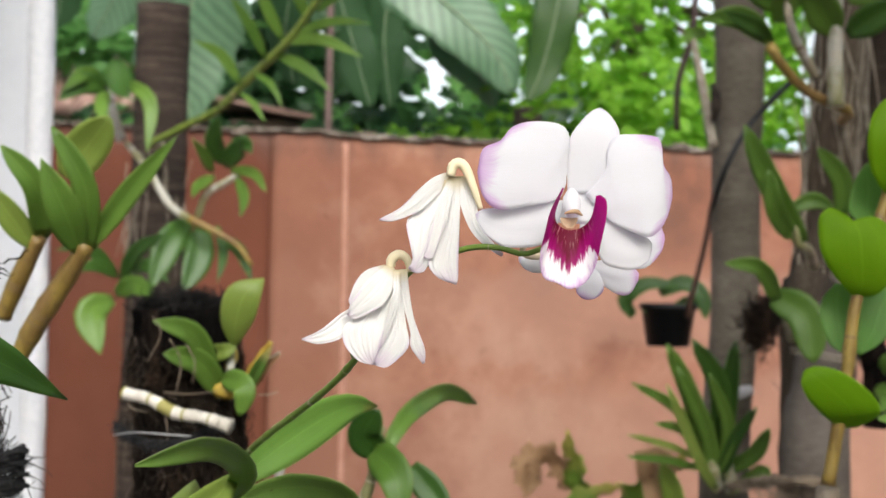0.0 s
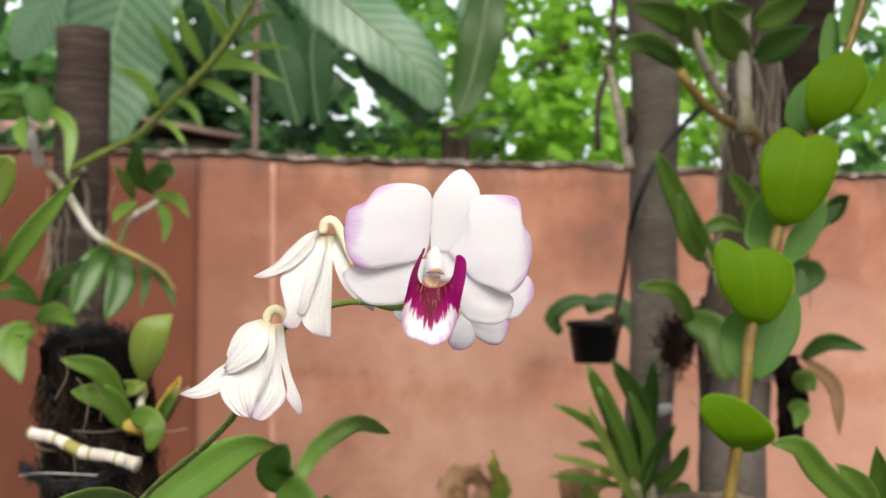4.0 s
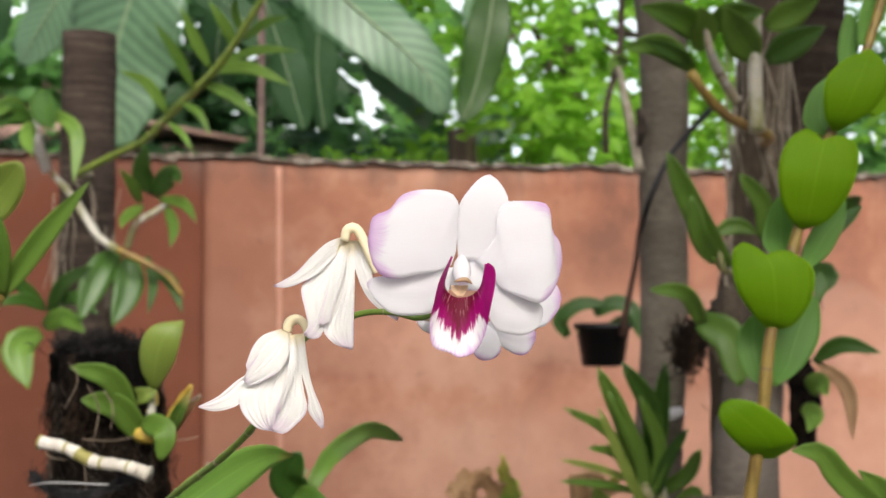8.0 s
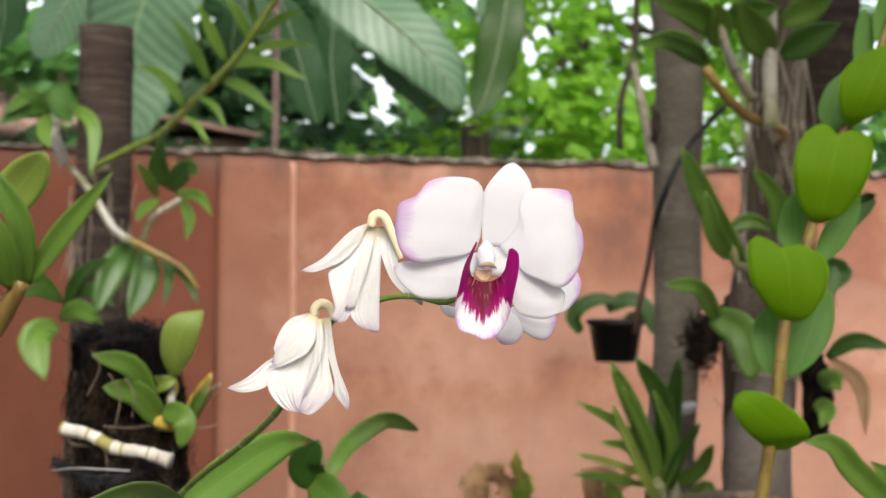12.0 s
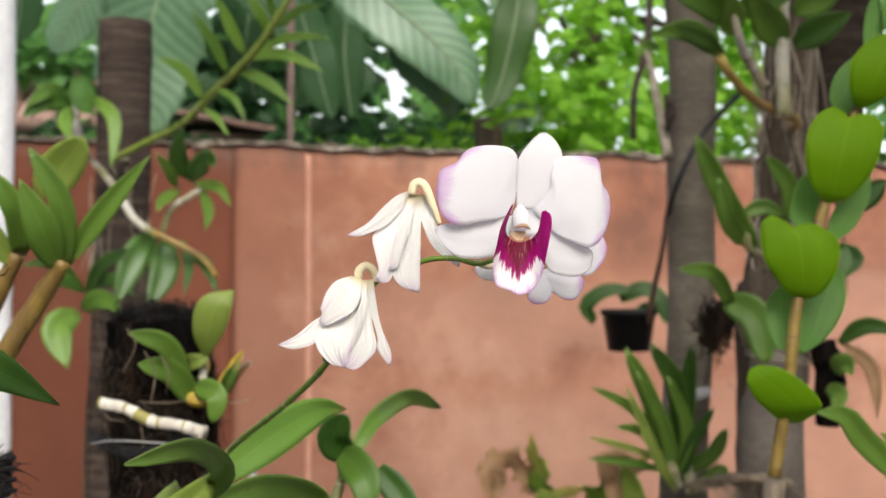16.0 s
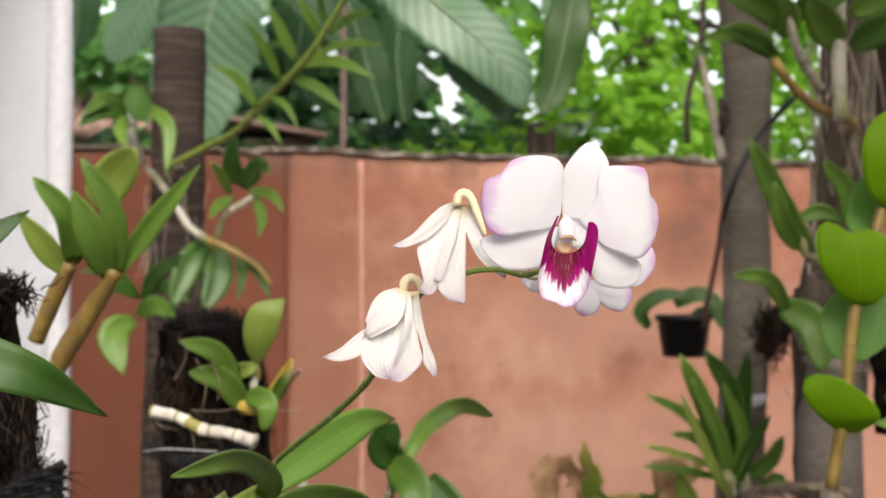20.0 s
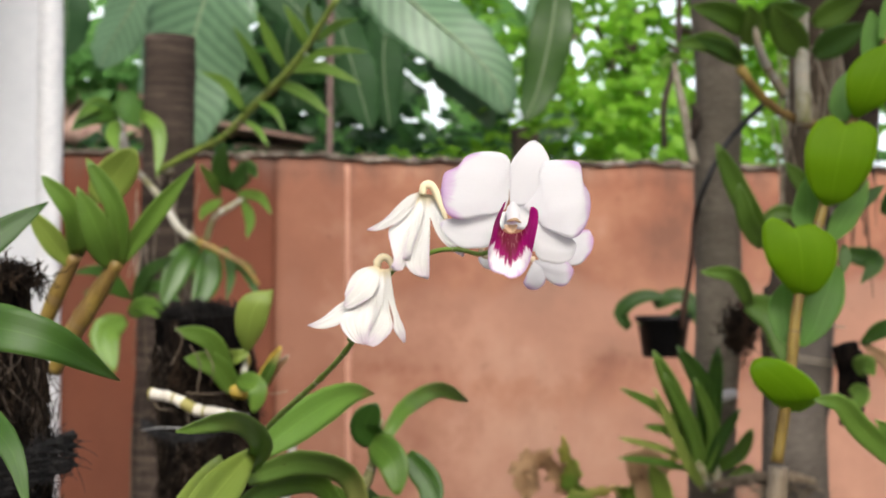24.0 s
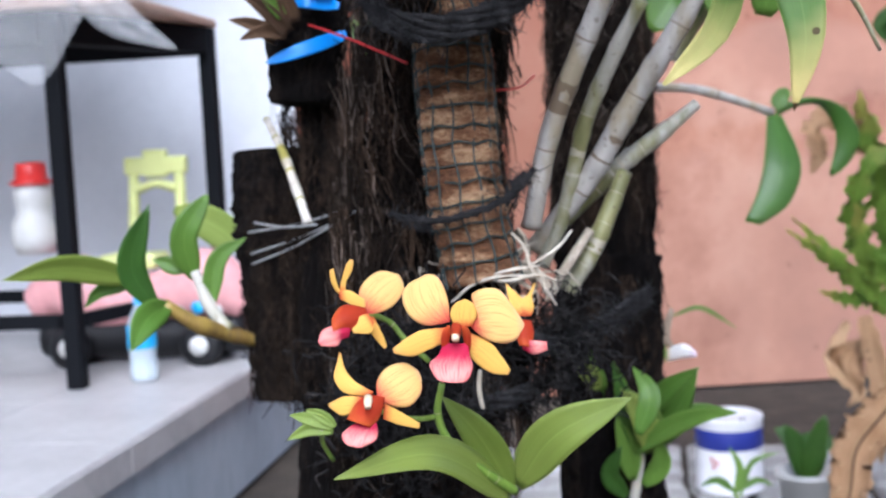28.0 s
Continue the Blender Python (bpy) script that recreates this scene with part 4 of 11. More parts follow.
leaf(white_orchid, [(-0.1005, 0.5823, 1.0985), (-0.0848, 0.5345, 1.1200), (-0.0903, 0.4848, 1.1369), (-0.1071, 0.4346, 1.1373)], 0.0119, (0.11, -0.99, -0.06), mat_leaf, "strap", fold=0.4)
leaf(white_orchid, [(-0.1091, 0.5713, 1.1017), (-0.1180, 0.5106, 1.0868), (-0.1287, 0.4703, 1.0600), (-0.1326, 0.4404, 1.0397)], 0.0217, (0.17, -0.98, 0.07), mat_leaf_lime, "blade", fold=0.3)
leaf(white_orchid, [(-0.1053, 0.5129, 1.0807), (-0.1099, 0.4523, 1.0471), (-0.1083, 0.4129, 1.0094), (-0.1018, 0.4042, 0.9824)], 0.0265, (0.06, -1.00, 0.04), mat_leaf, "blade", fold=0.22)
leaf(white_orchid, [(-0.1356, 0.4990, 1.0523), (-0.1322, 0.4699, 1.0174), (-0.1250, 0.4566, 0.9781), (-0.1190, 0.4529, 0.9506)], 0.0240, (0.08, -0.99, 0.09), mat_leaf, "lance", fold=0.2)
leaf(white_orchid, [(-0.0938, 0.5543, 1.1118), (-0.1126, 0.5117, 1.0864), (-0.1242, 0.4803, 1.0582)], 0.0210, (0.06, -0.99, -0.09), mat_leaf_lime, "lance", fold=0.4)
leaf(white_orchid, [(-0.0988, 0.5741, 1.0957), (-0.0719, 0.6081, 1.0999), (-0.0472, 0.6523, 1.0831), (-0.0404, 0.6744, 1.0378)], 0.0157, (-0.04, -1.00, -0.07), mat_leaf_tip, "strap", fold=0.3)
leaf(white_orchid, [(-0.1018, 0.5739, 1.0823), (-0.0833, 0.6067, 1.0874), (-0.0629, 0.6401, 1.0804), (-0.0519, 0.6523, 1.0497)], 0.0140, (-0.02, -1.00, -0.06), mat_leaf, "strap", fold=0.3)
leaf(white_orchid, [(-0.1100, 0.5477, 0.9660), (-0.1030, 0.5288, 0.9418), (-0.0982, 0.5197, 0.9088), (-0.1042, 0.5193, 0.8758)], 0.0243, (-0.05, -0.99, 0.09), mat_leaf_tip, "blade", fold=0.2)
leaf(white_orchid, [(-0.1638, 0.6109, 0.9567), (-0.1471, 0.5930, 0.9643), (-0.1276, 0.5656, 0.9502), (-0.1345, 0.5347, 0.9167), (-0.1612, 0.5110, 0.8903)], 0.0151, (-0.00, -1.00, 0.02), mat_leaf_tip, "strap", fold=0.3)
tube(white_orchid, [(-0.1105, 0.5779, 0.9662), (-0.0853, 0.6018, 0.9592), (-0.0592, 0.6260, 0.9342), (-0.0434, 0.6386, 0.9071)], [0.00233, 0.00199, 0.00166, 0.001], mat_cane_olive, "leaf_stalk", n=14)

open_flower = thing("orchid_flower", "open white orchid flower with a magenta lip on the spike", "flower", (0.0364, 0.3518, 1.2214), group="flowers of the spike")
gore(open_flower, [(0.0349, 0.3522, 1.2333), (0.0354, 0.3513, 1.2421), (0.0357, 0.3505, 1.2465), (0.0331, 0.3502, 1.2502), (0.0255, 0.3500, 1.2511), (0.0193, 0.3508, 1.2496), (0.0158, 0.3515, 1.2455), (0.0109, 0.3525, 1.2433), (0.0096, 0.3535, 1.2379)], [(0.0335, 0.3522, 1.2295), (0.0291, 0.3512, 1.2276), (0.0235, 0.3504, 1.2267), (0.0181, 0.3501, 1.2255), (0.0137, 0.3504, 1.2264), (0.0111, 0.3513, 1.2294), (0.0098, 0.3524, 1.2338), (0.0094, 0.3535, 1.2367)], (-0.08, -0.99, -0.06), mat_petal, "petal", bulge=0.035, pleat=0.006, wave=0.012, n=26, across=8)
gore(open_flower, [(0.0405, 0.3522, 1.2305), (0.0440, 0.3515, 1.2344), (0.0463, 0.3508, 1.2383), (0.0463, 0.3505, 1.2430), (0.0485, 0.3505, 1.2473), (0.0548, 0.3505, 1.2479), (0.0605, 0.3511, 1.2473), (0.0622, 0.3517, 1.2448), (0.0629, 0.3525, 1.2395), (0.0652, 0.3535, 1.2361), (0.0660, 0.3545, 1.2317)], [(0.0458, 0.3522, 1.2253), (0.0481, 0.3511, 1.2226), (0.0528, 0.3505, 1.2203), (0.0581, 0.3505, 1.2185), (0.0617, 0.3515, 1.2204), (0.0643, 0.3528, 1.2245), (0.0659, 0.3545, 1.2298)], (-0.08, -0.99, -0.06), mat_petal, "petal", bulge=0.035, pleat=0.010, wave=0.014, seed=2, n=26, across=8)
gore(open_flower, [(0.0355, 0.3535, 1.2308), (0.0352, 0.3527, 1.2390), (0.0358, 0.3521, 1.2466), (0.0391, 0.3523, 1.2518), (0.0424, 0.3534, 1.2550), (0.0448, 0.3550, 1.2559)], [(0.0416, 0.3535, 1.2309), (0.0465, 0.3527, 1.2361), (0.0492, 0.3521, 1.2424), (0.0501, 0.3523, 1.2485), (0.0477, 0.3534, 1.2535), (0.0451, 0.3550, 1.2559)], (-0.08, -0.99, -0.06), mat_petal_back, "sepal", bulge=0.05, n=20, across=6)
gore(open_flower, [(0.0347, 0.3530, 1.2289), (0.0244, 0.3532, 1.2278), (0.0166, 0.3540, 1.2266), (0.0110, 0.3550, 1.2259), (0.0092, 0.3560, 1.2245)], [(0.0322, 0.3530, 1.2200), (0.0281, 0.3531, 1.2158), (0.0215, 0.3535, 1.2149), (0.0164, 0.3540, 1.2155), (0.0123, 0.3547, 1.2186), (0.0098, 0.3553, 1.2222), (0.0092, 0.3560, 1.2240)], (-0.08, -0.99, -0.06), mat_petal_back, "sepal", bulge=0.03, pleat=0.008, n=20, seed=4)
gore(open_flower, [(0.0443, 0.3530, 1.2265), (0.0500, 0.3534, 1.2235), (0.0557, 0.3544, 1.2210), (0.0600, 0.3556, 1.2176), (0.0606, 0.3566, 1.2157)], [(0.0440, 0.3530, 1.2154), (0.0461, 0.3533, 1.2110), (0.0502, 0.3540, 1.2095), (0.0551, 0.3549, 1.2092), (0.0593, 0.3558, 1.2116), (0.0606, 0.3566, 1.2150)], (-0.08, -0.99, -0.06), mat_petal_back, "sepal", bulge=0.04, pleat=0.012, n=20, seed=5)
gore(open_flower, [(0.0334, 0.3425, 1.2315), (0.0321, 0.3435, 1.2277), (0.0313, 0.3450, 1.2242), (0.0322, 0.3465, 1.2217), (0.0350, 0.3468, 1.2201), (0.0387, 0.3465, 1.2207), (0.0411, 0.3450, 1.2230), (0.0418, 0.3430, 1.2258), (0.0423, 0.3415, 1.2295)], [(0.0329, 0.3420, 1.2317), (0.0295, 0.3395, 1.2250), (0.0279, 0.3385, 1.2187), (0.0266, 0.3375, 1.2124), (0.0277, 0.3385, 1.2066), (0.0321, 0.3400, 1.2048), (0.0351, 0.3405, 1.2034), (0.0392, 0.3398, 1.2051), (0.0419, 0.3380, 1.2098), (0.0433, 0.3370, 1.2164), (0.0448, 0.3380, 1.2234), (0.0449, 0.3390, 1.2280), (0.0434, 0.3410, 1.2298)], (-0.08, -0.99, -0.06), mat_lip, "lip", bulge=-0.05, wave=0.03, pleat=0.015, label="white lip with a magenta flame and upright lobes", n=60, across=9)
tube(open_flower, [(0.0366, 0.3530, 1.2315), (0.0364, 0.3500, 1.2289), (0.0363, 0.3475, 1.2265), (0.0364, 0.3462, 1.2246)], [0.0012, 0.0024, 0.0027, 0.0020], mat_petal_back, "column", n=18, sides=20)
tube(open_flower, [(0.0339, 0.3450, 1.2246), (0.0353, 0.3443, 1.2250), (0.0371, 0.3443, 1.2252), (0.0390, 0.3452, 1.2241)], [0.0002, 0.0006, 0.0007, 0.0002], mat_anther, "anther_cap", n=12)
gore(open_flower, [(0.0330, 0.3484, 1.2236), (0.0334, 0.3480, 1.2220), (0.0349, 0.3476, 1.2206)], [(0.0381, 0.3484, 1.2236), (0.0376, 0.3480, 1.2220), (0.0366, 0.3476, 1.2206)], (-0.08, -0.99, -0.06), mat_callus, "callus", bulge=-0.05, pleat=0.05, n=10, across=4)
gore(open_flower, [(0.0351, 0.3540, 1.2309), (0.0337, 0.3535, 1.2272), (0.0328, 0.3530, 1.2224)], [(0.0420, 0.3540, 1.2310), (0.0447, 0.3535, 1.2269), (0.0439, 0.3530, 1.2218)], (-0.08, -0.99, -0.06), mat_petal_back, "flower_base", bulge=0.0, n=6, across=3)

second_flower = thing("orchid_flower", "white orchid flower seen from behind its neighbour", "flower", (0.0471, 0.4100, 1.2119), group="flowers of the spike")
gore(second_flower, [(0.0481, 0.4040, 1.2116), (0.0540, 0.4000, 1.2125), (0.0604, 0.4000, 1.2115), (0.0642, 0.4020, 1.2083)], [(0.0472, 0.4040, 1.2098), (0.0515, 0.4010, 1.2048), (0.0569, 0.4000, 1.2012), (0.0611, 0.4005, 1.2014), (0.0640, 0.4020, 1.2057)], (-0.08, -0.99, -0.06), mat_petal, "petal", bulge=0.08, pleat=0.02, n=16, across=6)
gore(second_flower, [(0.0586, 0.4080, 1.2158), (0.0665, 0.4053, 1.2232), (0.0708, 0.4040, 1.2244), (0.0727, 0.4040, 1.2211)], [(0.0596, 0.4080, 1.2103), (0.0666, 0.4053, 1.2099), (0.0715, 0.4040, 1.2149), (0.0729, 0.4040, 1.2193)], (-0.08, -0.99, -0.06), mat_petal, "petal", bulge=0.05, pleat=0.01, n=16, across=6, seed=2)
gore(second_flower, [(0.0476, 0.4040, 1.2111), (0.0450, 0.3990, 1.2066), (0.0430, 0.3960, 1.2022), (0.0448, 0.3960, 1.1999)], [(0.0494, 0.4040, 1.2111), (0.0512, 0.4002, 1.2076), (0.0522, 0.3975, 1.2028), (0.0492, 0.3960, 1.1998), (0.0462, 0.3960, 1.1994)], (-0.08, -0.99, -0.06), mat_petal, "lip", bulge=0.10, n=14, across=5, seed=3)
gore(second_flower, [(0.0383, 0.4080, 1.2155), (0.0290, 0.4050, 1.2146), (0.0248, 0.4050, 1.2128)], [(0.0384, 0.4080, 1.2091), (0.0313, 0.4060, 1.2077), (0.0272, 0.4050, 1.2088), (0.0250, 0.4050, 1.2113)], (-0.08, -0.99, -0.06), mat_petal_back, "sepal", bulge=0.05, n=12, across=5, seed=4)
gore(second_flower, [(0.0442, 0.4120, 1.2156), (0.0479, 0.4140, 1.2325), (0.0538, 0.4180, 1.2479)], [(0.0591, 0.4120, 1.2158), (0.0639, 0.4140, 1.2309), (0.0595, 0.4180, 1.2480)], (-0.08, -0.99, -0.06), mat_petal_back, "sepal", bulge=0.05, n=12, across=5, seed=5)
tube(second_flower, [(0.0266, 0.3950, 1.2167), (0.0255, 0.3975, 1.2146), (0.0287, 0.4000, 1.2132), (0.0379, 0.4025, 1.2137), (0.0482, 0.4050, 1.2120)], [0.0009, 0.0013, 0.0014, 0.0013], mat_column, "flower_neck", n=14)

wilted_a = thing("wilted_flower", "wilted cream-white orchid flower hanging folded from the spike", "flower", (-0.0166, 0.4000, 1.2108), group="flowers of the spike")
tube(wilted_a, [(-0.0170, 0.4000, 1.2088), (-0.0169, 0.4000, 1.2111), (-0.0148, 0.4000, 1.2129), (-0.0125, 0.4000, 1.2122), (-0.0112, 0.4000, 1.2101), (-0.0109, 0.4000, 1.2073)], [0.0015, 0.0017, 0.0016, 0.0013, 0.0009], mat_wilted_neck, "flower_neck", n=20)
gore(wilted_a, [(-0.0189, 0.4035, 1.2093), (-0.0265, 0.4009, 1.1981), (-0.0334, 0.3992, 1.1931), (-0.0394, 0.3986, 1.1881), (-0.0456, 0.3990, 1.1850)], [(-0.0179, 0.4035, 1.2071), (-0.0239, 0.4018, 1.1940), (-0.0311, 0.4000, 1.1892), (-0.0324, 0.3992, 1.1856), (-0.0367, 0.3985, 1.1839), (-0.0411, 0.3988, 1.1834), (-0.0454, 0.3990, 1.1846)], (0.03, -1.0, 0.03), mat_wilted, "petal", bulge=0.03, pleat=0.012, wave=0.02, crease=0.085, n=26, across=14, seed=0)
gore(wilted_a, [(-0.0195, 0.4050, 1.2096), (-0.0252, 0.4040, 1.2077), (-0.0287, 0.4035, 1.2037), (-0.0309, 0.4035, 1.1978)], [(-0.0177, 0.4050, 1.2087), (-0.0230, 0.4040, 1.2038), (-0.0268, 0.4035, 1.1983), (-0.0303, 0.4035, 1.1958)], (0.03, -1.0, 0.03), mat_wilted, "petal", bulge=0.03, pleat=0.02, wave=0.02, crease=0.085, n=26, across=14, seed=1)
gore(wilted_a, [(-0.0182, 0.3985, 1.2095), (-0.0235, 0.3945, 1.2049), (-0.0292, 0.3950, 1.1972), (-0.0308, 0.3965, 1.1933)], [(-0.0157, 0.3985, 1.2085), (-0.0161, 0.3961, 1.2023), (-0.0189, 0.3946, 1.1970), (-0.0233, 0.3949, 1.1940), (-0.0281, 0.3956, 1.1919), (-0.0305, 0.3965, 1.1929)], (0.03, -1.0, 0.03), mat_wilted, "petal", bulge=0.03, pleat=0.016, wave=0.02, crease=0.085, n=26, across=14, seed=2)
gore(wilted_a, [(-0.0195, 0.4010, 1.2021), (-0.0281, 0.3991, 1.1932), (-0.0320, 0.3972, 1.1888), (-0.0321, 0.3971, 1.1854), (-0.0303, 0.3970, 1.1818), (-0.0265, 0.3978, 1.1780), (-0.0221, 0.3985, 1.1769)], [(-0.0156, 0.4010, 1.2040), (-0.0174, 0.3982, 1.1933), (-0.0193, 0.3971, 1.1854), (-0.0206, 0.3974, 1.1806), (-0.0212, 0.3985, 1.1771)], (0.03, -1.0, 0.03), mat_wilted, "petal", bulge=0.03, pleat=0.022, wave=0.02, crease=0.085, n=26, across=14, seed=3)
gore(wilted_a, [(-0.0160, 0.3985, 1.2076), (-0.0172, 0.3955, 1.1935), (-0.0197, 0.3962, 1.1846), (-0.0218, 0.3975, 1.1774)], [(-0.0141, 0.3985, 1.2076), (-0.0118, 0.3967, 1.1917), (-0.0105, 0.3956, 1.1838), (-0.0142, 0.3961, 1.1790), (-0.0179, 0.3967, 1.1763), (-0.0213, 0.3975, 1.1769)], (0.03, -1.0, 0.03), mat_wilted, "petal", bulge=0.03, pleat=0.028, wave=0.02, crease=0.085, n=26, across=14, seed=4)
gore(wilted_a, [(-0.0161, 0.3960, 1.2080), (-0.0161, 0.3930, 1.1989), (-0.0183, 0.3938, 1.1900), (-0.0202, 0.3955, 1.1829)], [(-0.0143, 0.3960, 1.2080), (-0.0138, 0.3930, 1.1989), (-0.0162, 0.3938, 1.1901), (-0.0195, 0.3955, 1.1825)], (0.03, -1.0, 0.03), mat_wilted, "petal", bulge=0.03, pleat=0.05, wave=0.02, crease=0.085, n=26, across=14, seed=5)
gore(wilted_a, [(-0.0153, 0.4005, 1.2079), (-0.0133, 0.3975, 1.1987), (-0.0103, 0.3965, 1.1882), (-0.0101, 0.3970, 1.1832), (-0.0061, 0.3985, 1.1776)], [(-0.0117, 0.4005, 1.2083), (-0.0107, 0.3975, 1.2006), (-0.0089, 0.3965, 1.1918), (-0.0055, 0.3970, 1.1829), (-0.0053, 0.3985, 1.1780)], (0.03, -1.0, 0.03), mat_wilted, "petal", bulge=0.03, pleat=0.02, wave=0.02, crease=0.085, n=26, across=14, seed=6)

wilted_b = thing("wilted_flower", "wilted cream-white orchid flower hanging folded from the spike", "flower", (0.0023, 0.3845, 1.2405), group="flowers of the spike")
tube(wilted_b, [(0.0019, 0.3845, 1.2376), (0.0025, 0.3846, 1.2409), (0.0047, 0.3846, 1.2418), (0.0068, 0.3847, 1.2398), (0.0093, 0.3847, 1.2336), (0.0115, 0.3848, 1.2275)], [0.0014, 0.0017, 0.0015, 0.0012, 0.0008], mat_wilted_neck, "flower_neck", n=20)
gore(wilted_b, [(0.0024, 0.3895, 1.2397), (-0.0035, 0.3861, 1.2373), (-0.0085, 0.3846, 1.2328), (-0.0136, 0.3844, 1.2276), (-0.0204, 0.3850, 1.2237)], [(0.0020, 0.3895, 1.2362), (-0.0059, 0.3861, 1.2278), (-0.0110, 0.3846, 1.2249), (-0.0161, 0.3844, 1.2231), (-0.0202, 0.3850, 1.2234)], (0.03, -1.0, 0.03), mat_wilted, "petal", bulge=0.03, pleat=0.012, wave=0.02, crease=0.085, n=26, across=14, seed=0)
gore(wilted_b, [(-0.0002, 0.3900, 1.2380), (-0.0077, 0.3877, 1.2273), (-0.0117, 0.3860, 1.2233), (-0.0105, 0.3852, 1.2161), (-0.0096, 0.3851, 1.2113), (-0.0111, 0.3852, 1.2085)], [(0.0025, 0.3900, 1.2373), (-0.0004, 0.3871, 1.2270), (-0.0032, 0.3856, 1.2183), (-0.0051, 0.3851, 1.2110), (-0.0089, 0.3852, 1.2072)], (0.03, -1.0, 0.03), mat_wilted, "petal", bulge=0.03, pleat=0.028, wave=0.02, crease=0.085, n=26, across=14, seed=1)
gore(wilted_b, [(0.0013, 0.3860, 1.2377), (-0.0021, 0.3820, 1.2285), (-0.0039, 0.3812, 1.2199), (-0.0062, 0.3822, 1.2119)], [(0.0032, 0.3860, 1.2371), (0.0015, 0.3830, 1.2269), (-0.0012, 0.3816, 1.2183), (-0.0030, 0.3814, 1.2124), (-0.0054, 0.3822, 1.2115)], (0.03, -1.0, 0.03), mat_wilted, "petal", bulge=0.03, pleat=0.03, wave=0.02, crease=0.085, n=26, across=14, seed=2)
gore(wilted_b, [(0.0016, 0.3885, 1.2379), (0.0002, 0.3853, 1.2235), (-0.0047, 0.3837, 1.2114), (-0.0023, 0.3834, 1.2063), (0.0013, 0.3842, 1.2044)], [(0.0051, 0.3885, 1.2380), (0.0050, 0.3853, 1.2236), (0.0048, 0.3837, 1.2132), (0.0046, 0.3834, 1.2043), (0.0031, 0.3842, 1.2041)], (0.03, -1.0, 0.03), mat_wilted, "petal", bulge=0.03, pleat=0.032, wave=0.02, crease=0.085, n=26, across=14, seed=3)
gore(wilted_b, [(-0.0001, 0.3880, 1.2366), (-0.0029, 0.3842, 1.2252), (-0.0060, 0.3835, 1.2148), (-0.0099, 0.3845, 1.2075)], [(0.0016, 0.3880, 1.2366), (0.0001, 0.3851, 1.2252), (-0.0028, 0.3839, 1.2148), (-0.0056, 0.3838, 1.2079), (-0.0085, 0.3845, 1.2070)], (0.03, -1.0, 0.03), mat_wilted, "petal", bulge=0.03, pleat=0.04, wave=0.02, crease=0.085, n=26, across=14, seed=4)
gore(wilted_b, [(0.0034, 0.3890, 1.2380), (0.0054, 0.3864, 1.2279), (0.0088, 0.3848, 1.2202), (0.0141, 0.3841, 1.2151), (0.0183, 0.3845, 1.2126)], [(0.0075, 0.3890, 1.2380), (0.0101, 0.3864, 1.2298), (0.0117, 0.3848, 1.2219), (0.0159, 0.3841, 1.2168), (0.0188, 0.3845, 1.2136)], (0.03, -1.0, 0.03), mat_wilted, "petal", bulge=0.03, pleat=0.015, wave=0.02, crease=0.085, n=26, across=14, seed=5)

arching_orchid = thing("orchid_plant", "leafy orchid canes with glossy curled leaves by the black trunk", "plant", (-0.1336, 0.8760, 0.9412))
tube(arching_orchid, [(-0.1450, 0.8755, 0.9228), (-0.1008, 0.8678, 0.9817), (-0.0663, 0.8597, 1.0236), (-0.0484, 0.8603, 1.0575), (-0.0408, 0.8597, 1.0981)], [0.00591, 0.00546, 0.005, 0.00409, 0.00273], mat_cane_olive, "cane", joints=9, bulge=0.15, n=40)
tube(arching_orchid, [(-0.1334, 0.8963, 0.9334), (-0.1241, 0.8952, 0.9944), (-0.1171, 0.8940, 1.0508), (-0.1101, 0.8931, 1.0977)], [0.00471, 0.00424, 0.00377, 0.00283], mat_cane_grey, "cane", joints=6, bulge=0.12, n=24)
leaf(arching_orchid, [(-0.0426, 0.8601, 1.0801), (-0.0526, 0.8486, 1.0936), (-0.0422, 0.8389, 1.1123)], 0.0233, (0.03, -1.00, 0.01), mat_leaf_deep, "strap")
leaf(arching_orchid, [(-0.0394, 0.8605, 1.0778), (-0.0237, 0.8813, 1.1037), (0.0036, 0.9641, 1.1130), (0.0303, 1.0275, 1.0970)], 0.0150, (-0.03, -1.00, -0.01), mat_leaf, "strap", fold=0.3)
leaf(arching_orchid, [(-0.0484, 0.8594, 1.0823), (-0.0303, 0.8315, 1.0698), (-0.0259, 0.8227, 1.0455)], 0.0255, (0.01, -1.00, 0.03), mat_leaf, "oval", fold=0.2)
leaf(arching_orchid, [(-0.0201, 0.8626, 1.0702), (-0.0015, 0.8552, 1.0470), (-0.0035, 0.8457, 1.0241)], 0.0208, (-0.02, -1.00, 0.05), mat_leaf_deep, "strap", fold=0.3)
leaf(arching_orchid, [(-0.0481, 0.8510, 1.0356), (-0.0302, 0.8330, 1.0239), (-0.0159, 0.8304, 0.9961), (-0.0258, 0.8356, 0.9627)], 0.0310, (-0.01, -0.99, 0.11), mat_leaf, "oval", fold=0.2)
leaf(arching_orchid, [(-0.0881, 0.8480, 1.0087), (-0.0794, 0.8290, 1.0018), (-0.0757, 0.8252, 0.9763), (-0.0824, 0.8306, 0.9459)], 0.0309, (0.05, -0.99, 0.13), mat_leaf, "round", fold=0.15)
leaf(arching_orchid, [(-0.0659, 0.8497, 1.0221), (-0.0721, 0.8384, 1.0406), (-0.0760, 0.8276, 1.0521)], 0.0160, (0.05, -1.00, 0.06), mat_leaf, "oval")
